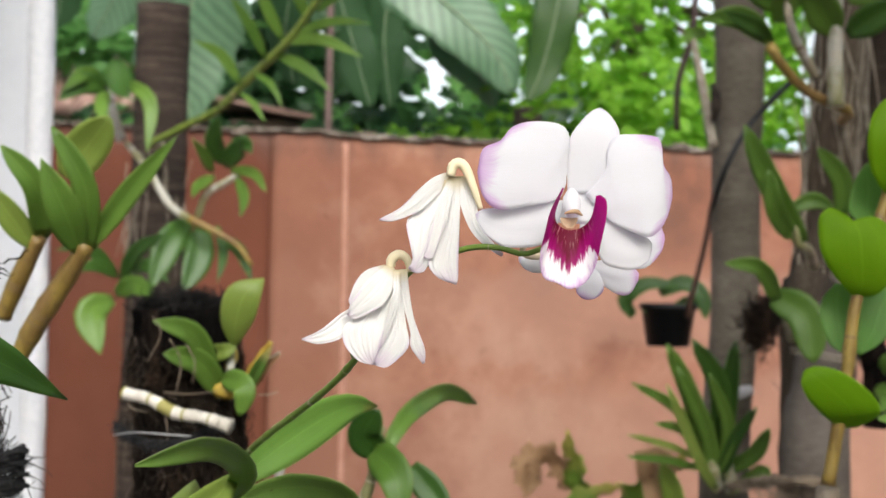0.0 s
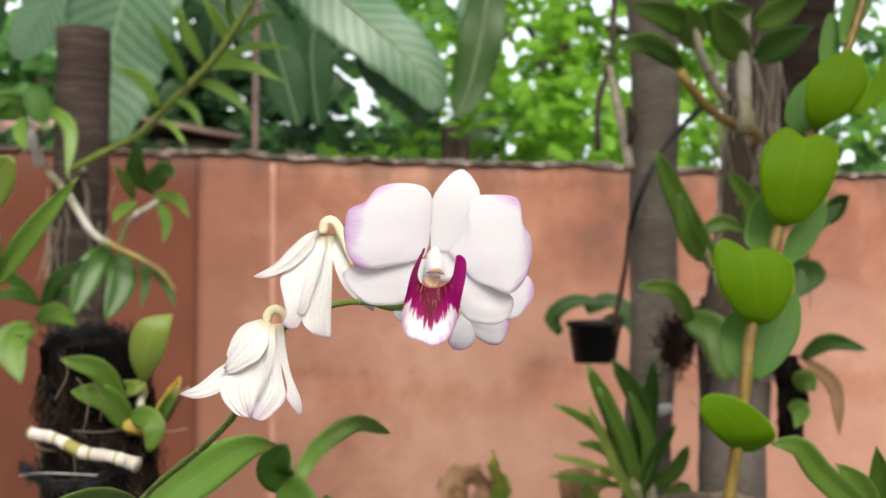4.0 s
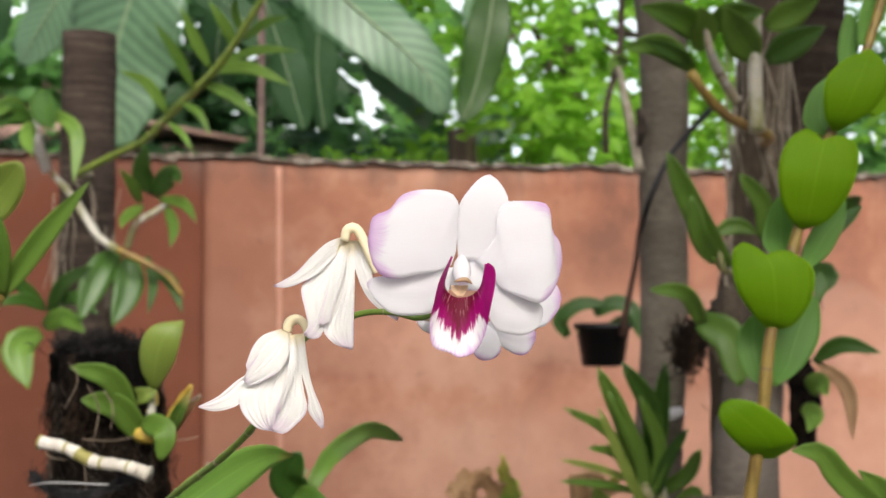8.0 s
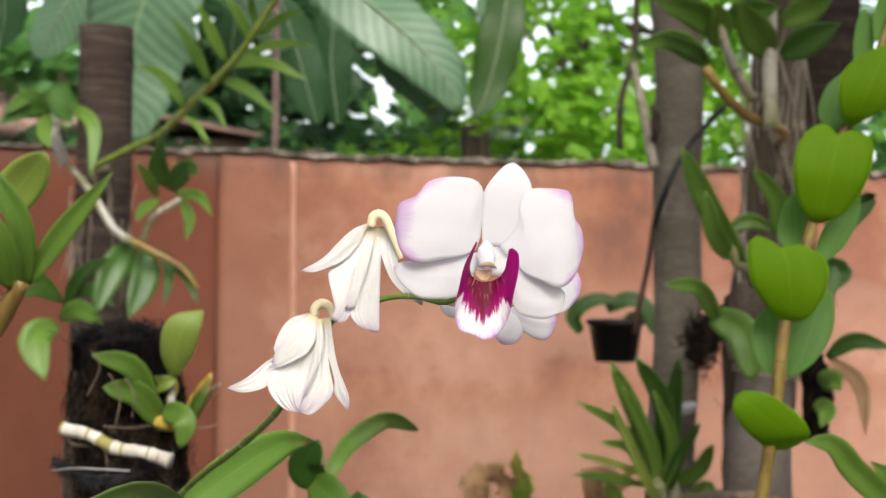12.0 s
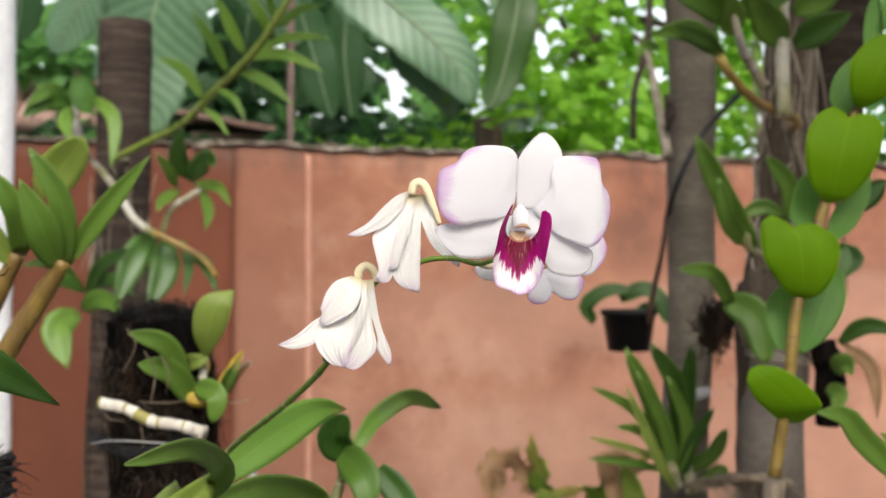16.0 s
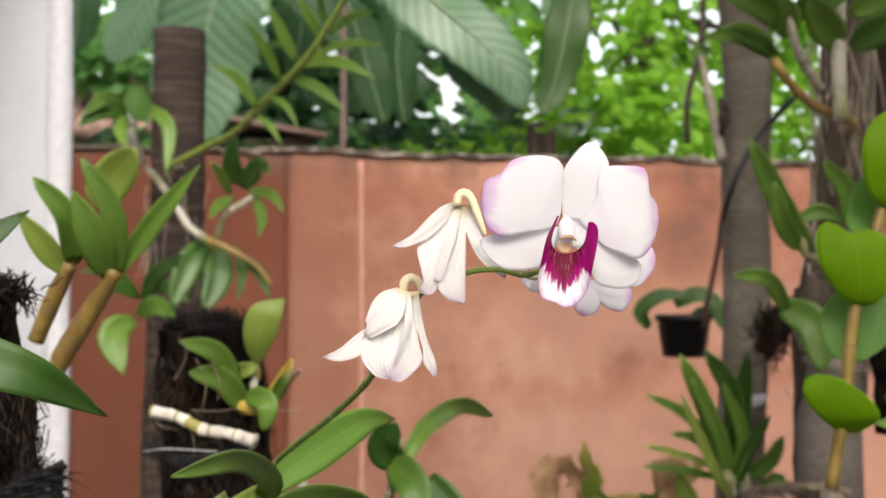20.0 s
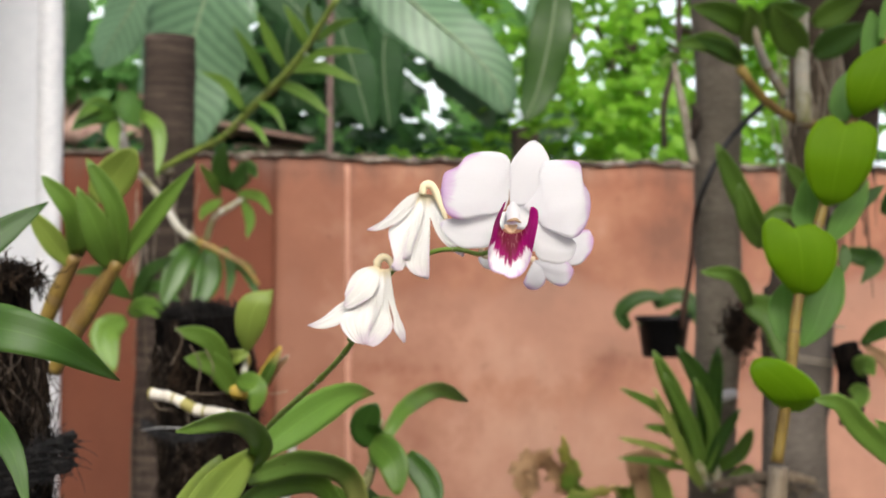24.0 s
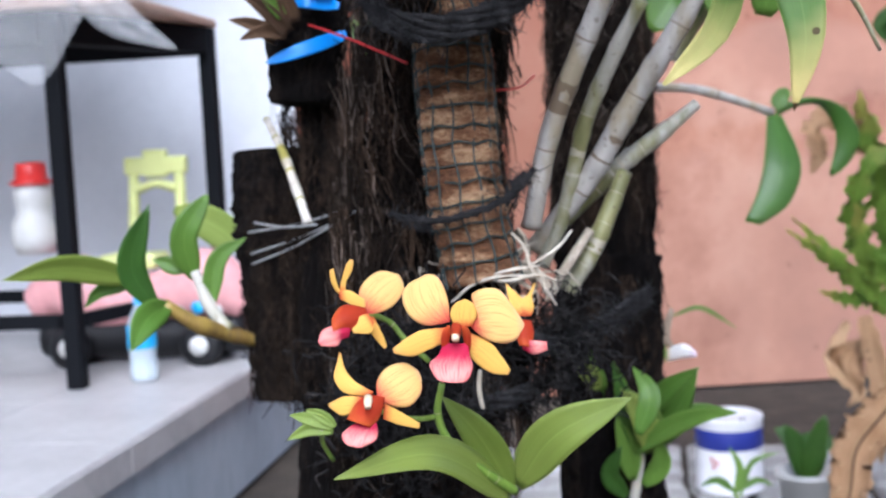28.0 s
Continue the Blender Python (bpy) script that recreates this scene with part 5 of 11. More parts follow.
leaf(arching_orchid, [(-0.1269, 0.8562, 0.9489), (-0.1380, 0.8345, 0.9652), (-0.1586, 0.8233, 0.9403)], 0.0359, (0.12, -0.98, 0.14), mat_leaf, "oval")
leaf(arching_orchid, [(-0.0509, 0.8718, 1.0069), (-0.0518, 0.8714, 1.0160), (-0.0305, 0.8834, 1.0199)], 0.0184, (0.03, -1.00, 0.08), mat_leaf_deep, "lance")
leaf(arching_orchid, [(-0.0466, 0.8812, 1.0382), (-0.0603, 0.8805, 1.0198), (-0.0511, 0.8821, 0.9991)], 0.0186, (0.04, -1.00, 0.08), mat_leaf_deep, "strap")
leaf(arching_orchid, [(-0.1105, 0.8576, 0.9776), (-0.1144, 0.8472, 0.9648), (-0.1009, 0.8496, 0.9407)], 0.0178, (0.04, -1.00, 0.07), mat_leaf_tip, "oval")
leaf(arching_orchid, [(-0.0870, 0.9044, 0.9739), (-0.0960, 0.8929, 0.9830), (-0.0727, 0.8863, 0.9688)], 0.0227, (-0.04, -1.00, -0.02), mat_leaf_deep, "strap")

drooping_orchid = thing("orchid_plant", "pale orchid cane with drooping dark leaves beside the wall", "plant", (-0.1286, 1.2830, 0.9110))
tube(drooping_orchid, [(-0.2279, 0.9821, 0.8946), (-0.2011, 1.0478, 0.9021), (-0.1708, 1.1242, 0.9106), (-0.1445, 1.2302, 0.9158), (-0.1064, 1.2561, 0.9130), (-0.0579, 1.2927, 0.8986), (-0.0235, 1.3172, 0.8853)], [0.00412, 0.00471, 0.00471, 0.00412], mat_cane_grey, "cane", joints=5, bulge=0.2, n=20)
gore(drooping_orchid, [(-0.0277, 1.3166, 0.8855), (-0.0357, 1.2808, 0.8380), (-0.0451, 1.2662, 0.8034), (-0.0605, 1.2512, 0.7743)], [(-0.0122, 1.3186, 0.8817), (0.0022, 1.2859, 0.8302), (-0.0129, 1.2700, 0.7900), (-0.0445, 1.2532, 0.7694)], (-0.11, -0.99, 0.05), mat_leaf_deep, "leaf", bulge=0.12, n=16)
gore(drooping_orchid, [(-0.0206, 1.3172, 0.8803), (0.0113, 1.3333, 0.8923), (0.0361, 1.3570, 0.8878), (0.0515, 1.3669, 0.8573), (0.0425, 1.3619, 0.8153)], [(-0.0179, 1.3184, 0.8899), (0.0177, 1.3349, 0.9005), (0.0571, 1.3603, 0.8893), (0.0781, 1.3708, 0.8560), (0.0627, 1.3657, 0.8243), (0.0449, 1.3620, 0.8121)], (-0.16, -0.99, -0.00), mat_leaf_deep, "leaf", bulge=0.15, n=16)
leaf(drooping_orchid, [(-0.0174, 1.3183, 0.8880), (-0.0108, 1.3206, 0.9028), (-0.0017, 1.3222, 0.9054)], 0.0191, (-0.12, -0.99, -0.02), mat_leaf, "oval")

round_leaf_orchid = thing("orchid_plant", "tall golden orchid cane with paired smooth rounded leaves", "plant", (0.2645, 0.8512, 1.0043))
tube(round_leaf_orchid, [(0.2623, 0.8516, 0.9909), (0.2682, 0.8493, 1.0623)], [0.00848, 0.00801], mat_sheath, "dry_sheath", n=10)
tube(round_leaf_orchid, [(0.2592, 0.8209, 1.0697), (0.2706, 0.8206, 1.1422), (0.2769, 0.8221, 1.1919), (0.2960, 0.8246, 1.2577), (0.3100, 0.8278, 1.3047), (0.3367, 0.8302, 1.3563), (0.3598, 0.8376, 1.4135), (0.3753, 0.8456, 1.4639)], [0.00448, 0.00427, 0.00407, 0.00366, 0.00346, 0.00325, 0.00285], mat_cane_gold, "cane", joints=9, bulge=0.12, n=50)
gore(round_leaf_orchid, [(0.2757, 0.8215, 1.1945), (0.2620, 0.8139, 1.2058), (0.2499, 0.8084, 1.2217), (0.2463, 0.8068, 1.2384), (0.2478, 0.8084, 1.2489), (0.2546, 0.8100, 1.2539)], [(0.2803, 0.8215, 1.1946), (0.2895, 0.8139, 1.1979), (0.2984, 0.8084, 1.2112), (0.3022, 0.8068, 1.2262), (0.3001, 0.8084, 1.2385), (0.2861, 0.8100, 1.2481)], (-0.30, -0.95, -0.03), mat_leaf_round, "leaf", bulge=0.04, wave=0.015, n=20, across=6, dip=0.10)
gore(round_leaf_orchid, [(0.2977, 0.8215, 1.2631), (0.2885, 0.8152, 1.2702), (0.2809, 0.8100, 1.2821), (0.2779, 0.8060, 1.2966), (0.2808, 0.8073, 1.3136), (0.2887, 0.8087, 1.3252), (0.2983, 0.8100, 1.3304)], [(0.3016, 0.8215, 1.2628), (0.3134, 0.8152, 1.2676), (0.3243, 0.8100, 1.2810), (0.3302, 0.8060, 1.2957), (0.3336, 0.8073, 1.3109), (0.3318, 0.8087, 1.3204), (0.3250, 0.8100, 1.3253)], (-0.30, -0.95, -0.03), mat_leaf_round, "leaf", bulge=0.04, wave=0.015, n=20, across=6, dip=0.10, seed=1)
gore(round_leaf_orchid, [(0.3210, 0.8215, 1.3302), (0.3134, 0.8139, 1.3377), (0.3101, 0.8084, 1.3519), (0.3124, 0.8068, 1.3648), (0.3243, 0.8084, 1.3766), (0.3414, 0.8100, 1.3845)], [(0.3249, 0.8215, 1.3303), (0.3338, 0.8139, 1.3355), (0.3464, 0.8084, 1.3451), (0.3544, 0.8068, 1.3601), (0.3523, 0.8084, 1.3754), (0.3437, 0.8100, 1.3846)], (-0.30, -0.95, -0.03), mat_leaf_round, "leaf", bulge=0.04, wave=0.015, n=18, across=5, seed=2)
gore(round_leaf_orchid, [(0.2654, 0.8215, 1.1079), (0.2514, 0.8099, 1.1175), (0.2399, 0.8030, 1.1282), (0.2347, 0.8010, 1.1387), (0.2370, 0.8040, 1.1461)], [(0.2780, 0.8215, 1.1077), (0.2868, 0.8137, 1.1148), (0.2886, 0.8060, 1.1220), (0.2791, 0.8030, 1.1345), (0.2593, 0.8000, 1.1471), (0.2439, 0.8020, 1.1497), (0.2385, 0.8040, 1.1476)], (-0.30, -0.95, -0.03), mat_leaf_round, "leaf", bulge=0.05, n=18, across=5, seed=3)
gore(round_leaf_orchid, [(0.2752, 0.8320, 1.1559), (0.2654, 0.8380, 1.1615), (0.2601, 0.8430, 1.1767), (0.2618, 0.8465, 1.1921), (0.2712, 0.8480, 1.2039)], [(0.2791, 0.8320, 1.1571), (0.2817, 0.8380, 1.1741), (0.2824, 0.8430, 1.1894), (0.2803, 0.8465, 1.2001), (0.2736, 0.8480, 1.2039)], (-0.30, -0.95, -0.03), mat_leaf_glaucous, "leaf", bulge=-0.05, wave=0.02, n=16, across=5, seed=5)
gore(round_leaf_orchid, [(0.2799, 0.8320, 1.1568), (0.2840, 0.8380, 1.1741), (0.2855, 0.8430, 1.1894), (0.2934, 0.8465, 1.1991), (0.3076, 0.8480, 1.2150)], [(0.2838, 0.8320, 1.1556), (0.3021, 0.8368, 1.1663), (0.3165, 0.8412, 1.1860), (0.3197, 0.8448, 1.2054), (0.3167, 0.8468, 1.2178), (0.3096, 0.8480, 1.2169)], (-0.30, -0.95, -0.03), mat_leaf_glaucous, "leaf", bulge=-0.05, wave=0.02, n=16, across=5, seed=6)
gore(round_leaf_orchid, [(0.2931, 0.8320, 1.2417), (0.2802, 0.8380, 1.2486), (0.2782, 0.8430, 1.2574), (0.2843, 0.8465, 1.2772), (0.2914, 0.8480, 1.2872)], [(0.2970, 0.8320, 1.2437), (0.3005, 0.8380, 1.2556), (0.3042, 0.8430, 1.2675), (0.2993, 0.8465, 1.2794), (0.2930, 0.8480, 1.2873)], (-0.30, -0.95, -0.03), mat_leaf_glaucous, "leaf", bulge=-0.05, wave=0.02, n=16, across=5, seed=7)
gore(round_leaf_orchid, [(0.3017, 0.8320, 1.2353), (0.3057, 0.8380, 1.2518), (0.3153, 0.8430, 1.2658), (0.3296, 0.8465, 1.2741), (0.3389, 0.8480, 1.2849)], [(0.3064, 0.8320, 1.2350), (0.3234, 0.8380, 1.2462), (0.3336, 0.8430, 1.2602), (0.3388, 0.8465, 1.2703), (0.3405, 0.8480, 1.2834)], (-0.30, -0.95, -0.03), mat_leaf_glaucous, "leaf", bulge=-0.05, wave=0.02, n=16, across=5, seed=8)
gore(round_leaf_orchid, [(0.3236, 0.8320, 1.3263), (0.3089, 0.8380, 1.3345), (0.3082, 0.8430, 1.3458), (0.3157, 0.8465, 1.3622), (0.3293, 0.8480, 1.3738)], [(0.3291, 0.8320, 1.3272), (0.3301, 0.8380, 1.3416), (0.3315, 0.8430, 1.3580), (0.3336, 0.8465, 1.3697), (0.3309, 0.8480, 1.3738)], (-0.30, -0.95, -0.03), mat_leaf_glaucous, "leaf", bulge=-0.05, wave=0.02, n=16, across=5, seed=9)
gore(round_leaf_orchid, [(0.3319, 0.8320, 1.3659), (0.3321, 0.8400, 1.3869), (0.3367, 0.8460, 1.4059), (0.3418, 0.8480, 1.4176)], [(0.3366, 0.8320, 1.3660), (0.3471, 0.8400, 1.3892), (0.3515, 0.8460, 1.4063), (0.3450, 0.8480, 1.4176)], (-0.30, -0.95, -0.03), mat_leaf_glaucous, "leaf", bulge=-0.05, wave=0.02, n=16, across=5, seed=10)
gore(round_leaf_orchid, [(0.3434, 0.8320, 1.3914), (0.3473, 0.8400, 1.4127), (0.3568, 0.8460, 1.4341), (0.3676, 0.8480, 1.4448)], [(0.3482, 0.8320, 1.3915), (0.3625, 0.8400, 1.4072), (0.3737, 0.8460, 1.4266), (0.3705, 0.8480, 1.4436)], (-0.30, -0.95, -0.03), mat_leaf_glaucous, "leaf", bulge=-0.05, wave=0.02, n=16, across=5, seed=11)
gore(round_leaf_orchid, [(0.3291, 0.8500, 1.2577), (0.3409, 0.8550, 1.2764), (0.3550, 0.8600, 1.2822)], [(0.3319, 0.8500, 1.2570), (0.3482, 0.8550, 1.2706), (0.3563, 0.8600, 1.2806)], (-0.30, -0.95, -0.03), mat_leaf_deep, "leaf", bulge=0.05, n=10)
gore(round_leaf_orchid, [(0.3198, 0.8550, 1.2123), (0.3190, 0.8575, 1.2270), (0.3230, 0.8600, 1.2346)], [(0.3230, 0.8550, 1.2124), (0.3295, 0.8575, 1.2244), (0.3263, 0.8600, 1.2347)], (-0.30, -0.95, -0.03), mat_leaf_deep, "leaf", bulge=0.05, n=10)
gore(round_leaf_orchid, [(0.3478, 0.8320, 1.3450), (0.3629, 0.8400, 1.3582), (0.3813, 0.8460, 1.3833), (0.3861, 0.8480, 1.4036)], [(0.3537, 0.8320, 1.3412), (0.3788, 0.8400, 1.3547), (0.3954, 0.8460, 1.3797), (0.3881, 0.8480, 1.4037)], (-0.30, -0.95, -0.03), mat_leaf_round, "leaf", bulge=-0.05, wave=0.02, n=16, across=5)
tube(round_leaf_orchid, [(0.2623, 0.8515, 0.9931), (0.2723, 0.8715, 0.4966), (0.2623, 0.8815, -0.0200)], [0.0071, 0.0071], mat_cane_grey, "lower_cane", n=16)

low_side_orchid = thing("orchid_plant", "small orchid with narrow arching green leaves", "plant", (0.3462, 0.7862, 1.0684))
tube(low_side_orchid, [(0.3480, 0.7861, 1.0703), (0.3580, 0.8061, 0.5351), (0.3480, 0.8161, -0.0200)], [0.0033, 0.0033], mat_cane_olive, "lower_stem", n=16)
leaf(low_side_orchid, [(0.3462, 0.7862, 1.0684), (0.3054, 0.7676, 1.1006), (0.2874, 0.7581, 1.1197), (0.2664, 0.7492, 1.1226)], 0.0172, (-0.33, -0.94, 0.12), mat_leaf, "strap", fold=0.3)
leaf(low_side_orchid, [(0.3480, 0.7861, 1.0684), (0.3346, 0.7763, 1.0920), (0.3143, 0.7670, 1.1078)], 0.0156, (-0.37, -0.92, 0.15), mat_leaf, "lance", fold=0.3)
leaf(low_side_orchid, [(0.3498, 0.7860, 1.0684), (0.3473, 0.7755, 1.0958), (0.3404, 0.7653, 1.1188)], 0.0157, (-0.39, -0.91, 0.14), mat_leaf, "lance", fold=0.3)

strap_orchid = thing("orchid_plant", "tuft of narrow strap leaves growing on the grey trunk", "plant", (0.4232, 1.9053, 0.9257))
leaf(strap_orchid, [(0.4197, 1.9053, 0.9256), (0.3804, 1.8736, 1.0242), (0.3374, 1.8422, 1.1045)], 0.0297, (-0.20, -0.98, 0.10), mat_leaf, "strap", fold=0.3, n=9, across=2)
leaf(strap_orchid, [(0.4283, 1.9052, 0.9345), (0.4259, 1.8735, 1.0336), (0.3754, 1.8421, 1.1119)], 0.0327, (-0.22, -0.97, 0.09), mat_leaf_deep, "strap", fold=0.3, n=9, across=2)
leaf(strap_orchid, [(0.4388, 1.9052, 0.9347), (0.4390, 1.8736, 1.0253), (0.4407, 1.8421, 1.1105)], 0.0285, (-0.23, -0.97, 0.09), mat_leaf_deep, "strap", fold=0.3, n=9, across=2)
leaf(strap_orchid, [(0.4126, 1.9052, 0.9343), (0.3575, 1.8739, 1.0049), (0.2859, 1.8432, 1.0443)], 0.0170, (-0.19, -0.98, 0.11), mat_leaf, "strap", fold=0.3, n=9, across=2)
leaf(strap_orchid, [(0.4084, 1.9054, 0.9211), (0.3456, 1.8749, 0.9479), (0.2822, 1.8446, 0.9663)], 0.0113, (-0.18, -0.97, 0.14), mat_leaf_lime, "strap", fold=0.3, n=9, across=2)
leaf(strap_orchid, [(0.4043, 1.9056, 0.9079), (0.3460, 1.8753, 0.9246), (0.2810, 1.8451, 0.9341)], 0.0128, (-0.18, -0.97, 0.15), mat_leaf, "strap", fold=0.3, n=9, across=2)
leaf(strap_orchid, [(0.4126, 1.9053, 0.9299), (0.3667, 1.8745, 0.9723), (0.3225, 1.8443, 0.9839)], 0.0156, (-0.19, -0.97, 0.12), mat_leaf, "strap", fold=0.3, n=9, across=2)
leaf(strap_orchid, [(0.4480, 1.9056, 0.9086), (0.4793, 1.8752, 0.9356), (0.4938, 1.8444, 0.9801)], 0.0245, (-0.25, -0.96, 0.14), mat_leaf, "strap", fold=0.3, n=9, across=2)
leaf(strap_orchid, [(0.4237, 1.9058, 0.8995), (0.4054, 1.8745, 0.9730), (0.3550, 1.8428, 1.0692)], 0.0242, (-0.21, -0.97, 0.12), mat_leaf, "strap", fold=0.3, n=9, across=2)
leaf(strap_orchid, [(0.4352, 1.9060, 0.8909), (0.4488, 1.8748, 0.9566), (0.4746, 1.8438, 1.0120)], 0.0201, (-0.23, -0.96, 0.13), mat_leaf_deep, "strap", fold=0.3, n=9, across=2)
leaf(strap_orchid, [(0.4311, 1.9063, 0.8733), (0.3977, 1.8754, 0.9212), (0.3385, 1.8433, 1.0435)], 0.0171, (-0.21, -0.97, 0.15), mat_leaf_lime, "strap", fold=0.3, n=9, across=2)
leaf(strap_orchid, [(0.4574, 1.9063, 0.8738), (0.4926, 1.8756, 0.9143), (0.4937, 1.8461, 0.8852)], 0.0173, (-0.25, -0.96, 0.15), mat_leaf, "strap", fold=0.3, n=9, across=2)
leaf(strap_orchid, [(0.4238, 1.9060, 0.8907), (0.4399, 1.8745, 0.9736), (0.4017, 1.8430, 1.0616)], 0.0214, (-0.23, -0.97, 0.12), mat_leaf, "strap", fold=0.3, n=9, across=2)
tube(strap_orchid, [(0.4169, 1.9052, 0.9343), (0.4235, 1.9056, 0.9082), (0.4332, 1.9161, 0.8804)], [0.00909, 0.01273, 0.01091], mat_cane_olive, "cane", n=8)
tube(strap_orchid, [(0.4432, 1.9052, 0.9348), (0.4482, 1.9058, 0.8999), (0.4562, 1.9163, 0.8720)], [0.0073, 0.01095, 0.01095], mat_cane_olive, "cane", n=8)

trunk_side_orchid = thing("orchid_plant", "small orchid with curved leaves rooted on the grey trunk", "plant", (0.4193, 1.5010, 1.1697))
leaf(trunk_side_orchid, [(0.4033, 1.4808, 1.1802), (0.3719, 1.4402, 1.2171), (0.3261, 1.4201, 1.2221)], 0.0205, (-0.25, -0.97, -0.01), mat_leaf, "strap", fold=0.3)
leaf(trunk_side_orchid, [(0.4053, 1.5008, 1.1832), (0.4377, 1.4812, 1.1604), (0.4459, 1.4721, 1.1054)], 0.0427, (-0.28, -0.96, 0.03), mat_leaf, "strap", fold=0.2)
leaf(trunk_side_orchid, [(0.4386, 1.4996, 1.2494), (0.3977, 1.4786, 1.3096), (0.3559, 1.4572, 1.3869)], 0.0297, (-0.26, -0.96, -0.07), mat_leaf, "strap", fold=0.3)
leaf(trunk_side_orchid, [(0.4247, 1.4995, 1.2561), (0.3967, 1.4689, 1.2886), (0.3851, 1.4581, 1.3350)], 0.0239, (-0.26, -0.96, -0.05), mat_leaf, "strap", fold=0.2)
leaf(trunk_side_orchid, [(0.4864, 1.4990, 1.2848), (0.4824, 1.4883, 1.3254), (0.4499, 1.4776, 1.3637)], 0.0246, (-0.31, -0.95, -0.07), mat_leaf, "strap", fold=0.3)
leaf(trunk_side_orchid, [(0.4241, 1.4989, 1.2906), (0.4516, 1.4987, 1.3015), (0.4794, 1.4989, 1.2902)], 0.0217, (-0.29, -0.96, -0.06), mat_leaf, "lance", fold=0.3)
tube(trunk_side_orchid, [(0.4158, 1.5010, 1.1730), (0.4489, 1.6013, 1.1561), (0.5179, 1.8220, 1.1155)], [0.00536, 0.00613, 0.00536], mat_cane_olive, "root_stock", n=10)
tube(trunk_side_orchid, [(0.5737, 1.9002, 1.2258), (0.4516, 1.5198, 1.2431), (0.4282, 1.4996, 1.2527), (0.4241, 1.4989, 1.2906)], [0.00862, 0.00718, 0.00431], mat_cane_olive, "cane", n=10)

upper_orchid = thing("orchid_plant", "orchid with spreading leaves high on the rooty trunk", "plant", (0.5228, 1.6165, 1.4326))
tube(upper_orchid, [(0.6459, 1.9961, 1.4623), (0.5402, 1.6465, 1.4331), (0.4853, 1.6162, 1.4469), (0.4456, 1.5958, 1.4728), (0.4154, 1.5752, 1.5055)], [0.00706, 0.00785, 0.00706, 0.00628], mat_cane_gold, "cane", joints=4, bulge=0.15, n=18)
tube(upper_orchid, [(0.4885, 1.6158, 1.4731), (0.4598, 1.5952, 1.5062), (0.4411, 1.5747, 1.5350), (0.4362, 1.5742, 1.5640)], [0.00691, 0.00691, 0.00614, 0.00461], mat_cane_grey, "cane", joints=4, bulge=0.15, n=18)
tube(upper_orchid, [(0.5090, 1.5965, 1.4297), (0.5062, 1.5952, 1.5033), (0.5063, 1.5938, 1.5844)], [0.0105, 0.0098, 0.009], mat_cane_olive, "cane", joints=4, bulge=0.1, n=18)
leaf(upper_orchid, [(0.4235, 1.5951, 1.5130), (0.3758, 1.5696, 1.5387), (0.3171, 1.5447, 1.5296)], 0.0319, (-0.23, -0.95, -0.20), mat_leaf, "lance", fold=0.3)
leaf(upper_orchid, [(0.4442, 1.5943, 1.5538), (0.3969, 1.5689, 1.5767), (0.3404, 1.5438, 1.5843)], 0.0382, (-0.24, -0.95, -0.22), mat_leaf, "lance", fold=0.3)
leaf(upper_orchid, [(0.4476, 1.5941, 1.5686), (0.4694, 1.5689, 1.5780), (0.5046, 1.5439, 1.5800)], 0.0387, (-0.28, -0.93, -0.22), mat_leaf, "lance", fold=0.3)
leaf(upper_orchid, [(0.5073, 1.5949, 1.5255), (0.4770, 1.5693, 1.5564), (0.4510, 1.5438, 1.5862)], 0.0463, (-0.28, -0.94, -0.21), mat_leaf, "lance", fold=0.3)
leaf(upper_orchid, [(0.5221, 1.5949, 1.5257), (0.5498, 1.5696, 1.5431), (0.5835, 1.5443, 1.5600)], 0.0406, (-0.32, -0.93, -0.20), mat_leaf_deep, "lance", fold=0.3)
leaf(upper_orchid, [(0.4297, 1.5946, 1.5389), (0.4334, 1.5692, 1.5629), (0.4189, 1.5438, 1.5857)], 0.0338, (-0.26, -0.94, -0.21), mat_leaf, "lance", fold=0.3)
leaf(upper_orchid, [(0.5213, 1.5941, 1.5699), (0.5563, 1.5688, 1.5868), (0.5757, 1.5436, 1.5955)], 0.0393, (-0.33, -0.92, -0.22), mat_leaf, "lance", fold=0.3)
leaf(upper_orchid, [(0.4191, 1.5950, 1.5166), (0.3978, 1.5698, 1.5260), (0.3483, 1.5445, 1.5416)], 0.0228, (-0.24, -0.95, -0.19), mat_leaf_deep, "lance", fold=0.3)
leaf(upper_orchid, [(0.3379, 1.5949, 1.5225), (0.3145, 1.5699, 1.5173), (0.3026, 1.5453, 1.4980)], 0.0150, (-0.19, -0.96, -0.19), mat_leaf, "lance", fold=0.3)

yellow_cane_orchid = thing("orchid_plant", "orchid with yellowish canes and upright light green leaves", "plant", (-0.2659, 0.8008, 1.1624))
tube(yellow_cane_orchid, [(-0.2854, 0.8213, 1.1384), (-0.2693, 0.8108, 1.1656), (-0.2463, 0.8002, 1.1978), (-0.2291, 0.7898, 1.2211)], [0.0054, 0.00733, 0.00694, 0.00501], mat_cane_gold, "cane", joints=4, bulge=0.1, n=20)
tube(yellow_cane_orchid, [(-0.2936, 0.8207, 1.1722), (-0.2792, 0.8102, 1.1990), (-0.2633, 0.7997, 1.2251)], [0.00552, 0.00631, 0.00474], mat_cane_gold, "cane", joints=3, bulge=0.1, n=14)
leaf(yellow_cane_orchid, [(-0.2587, 0.8290, 1.2680), (-0.2437, 0.8287, 1.2855), (-0.2245, 0.8183, 1.3064)], 0.0296, (0.28, -0.96, -0.09), mat_leaf_lime, "oval", fold=0.2)
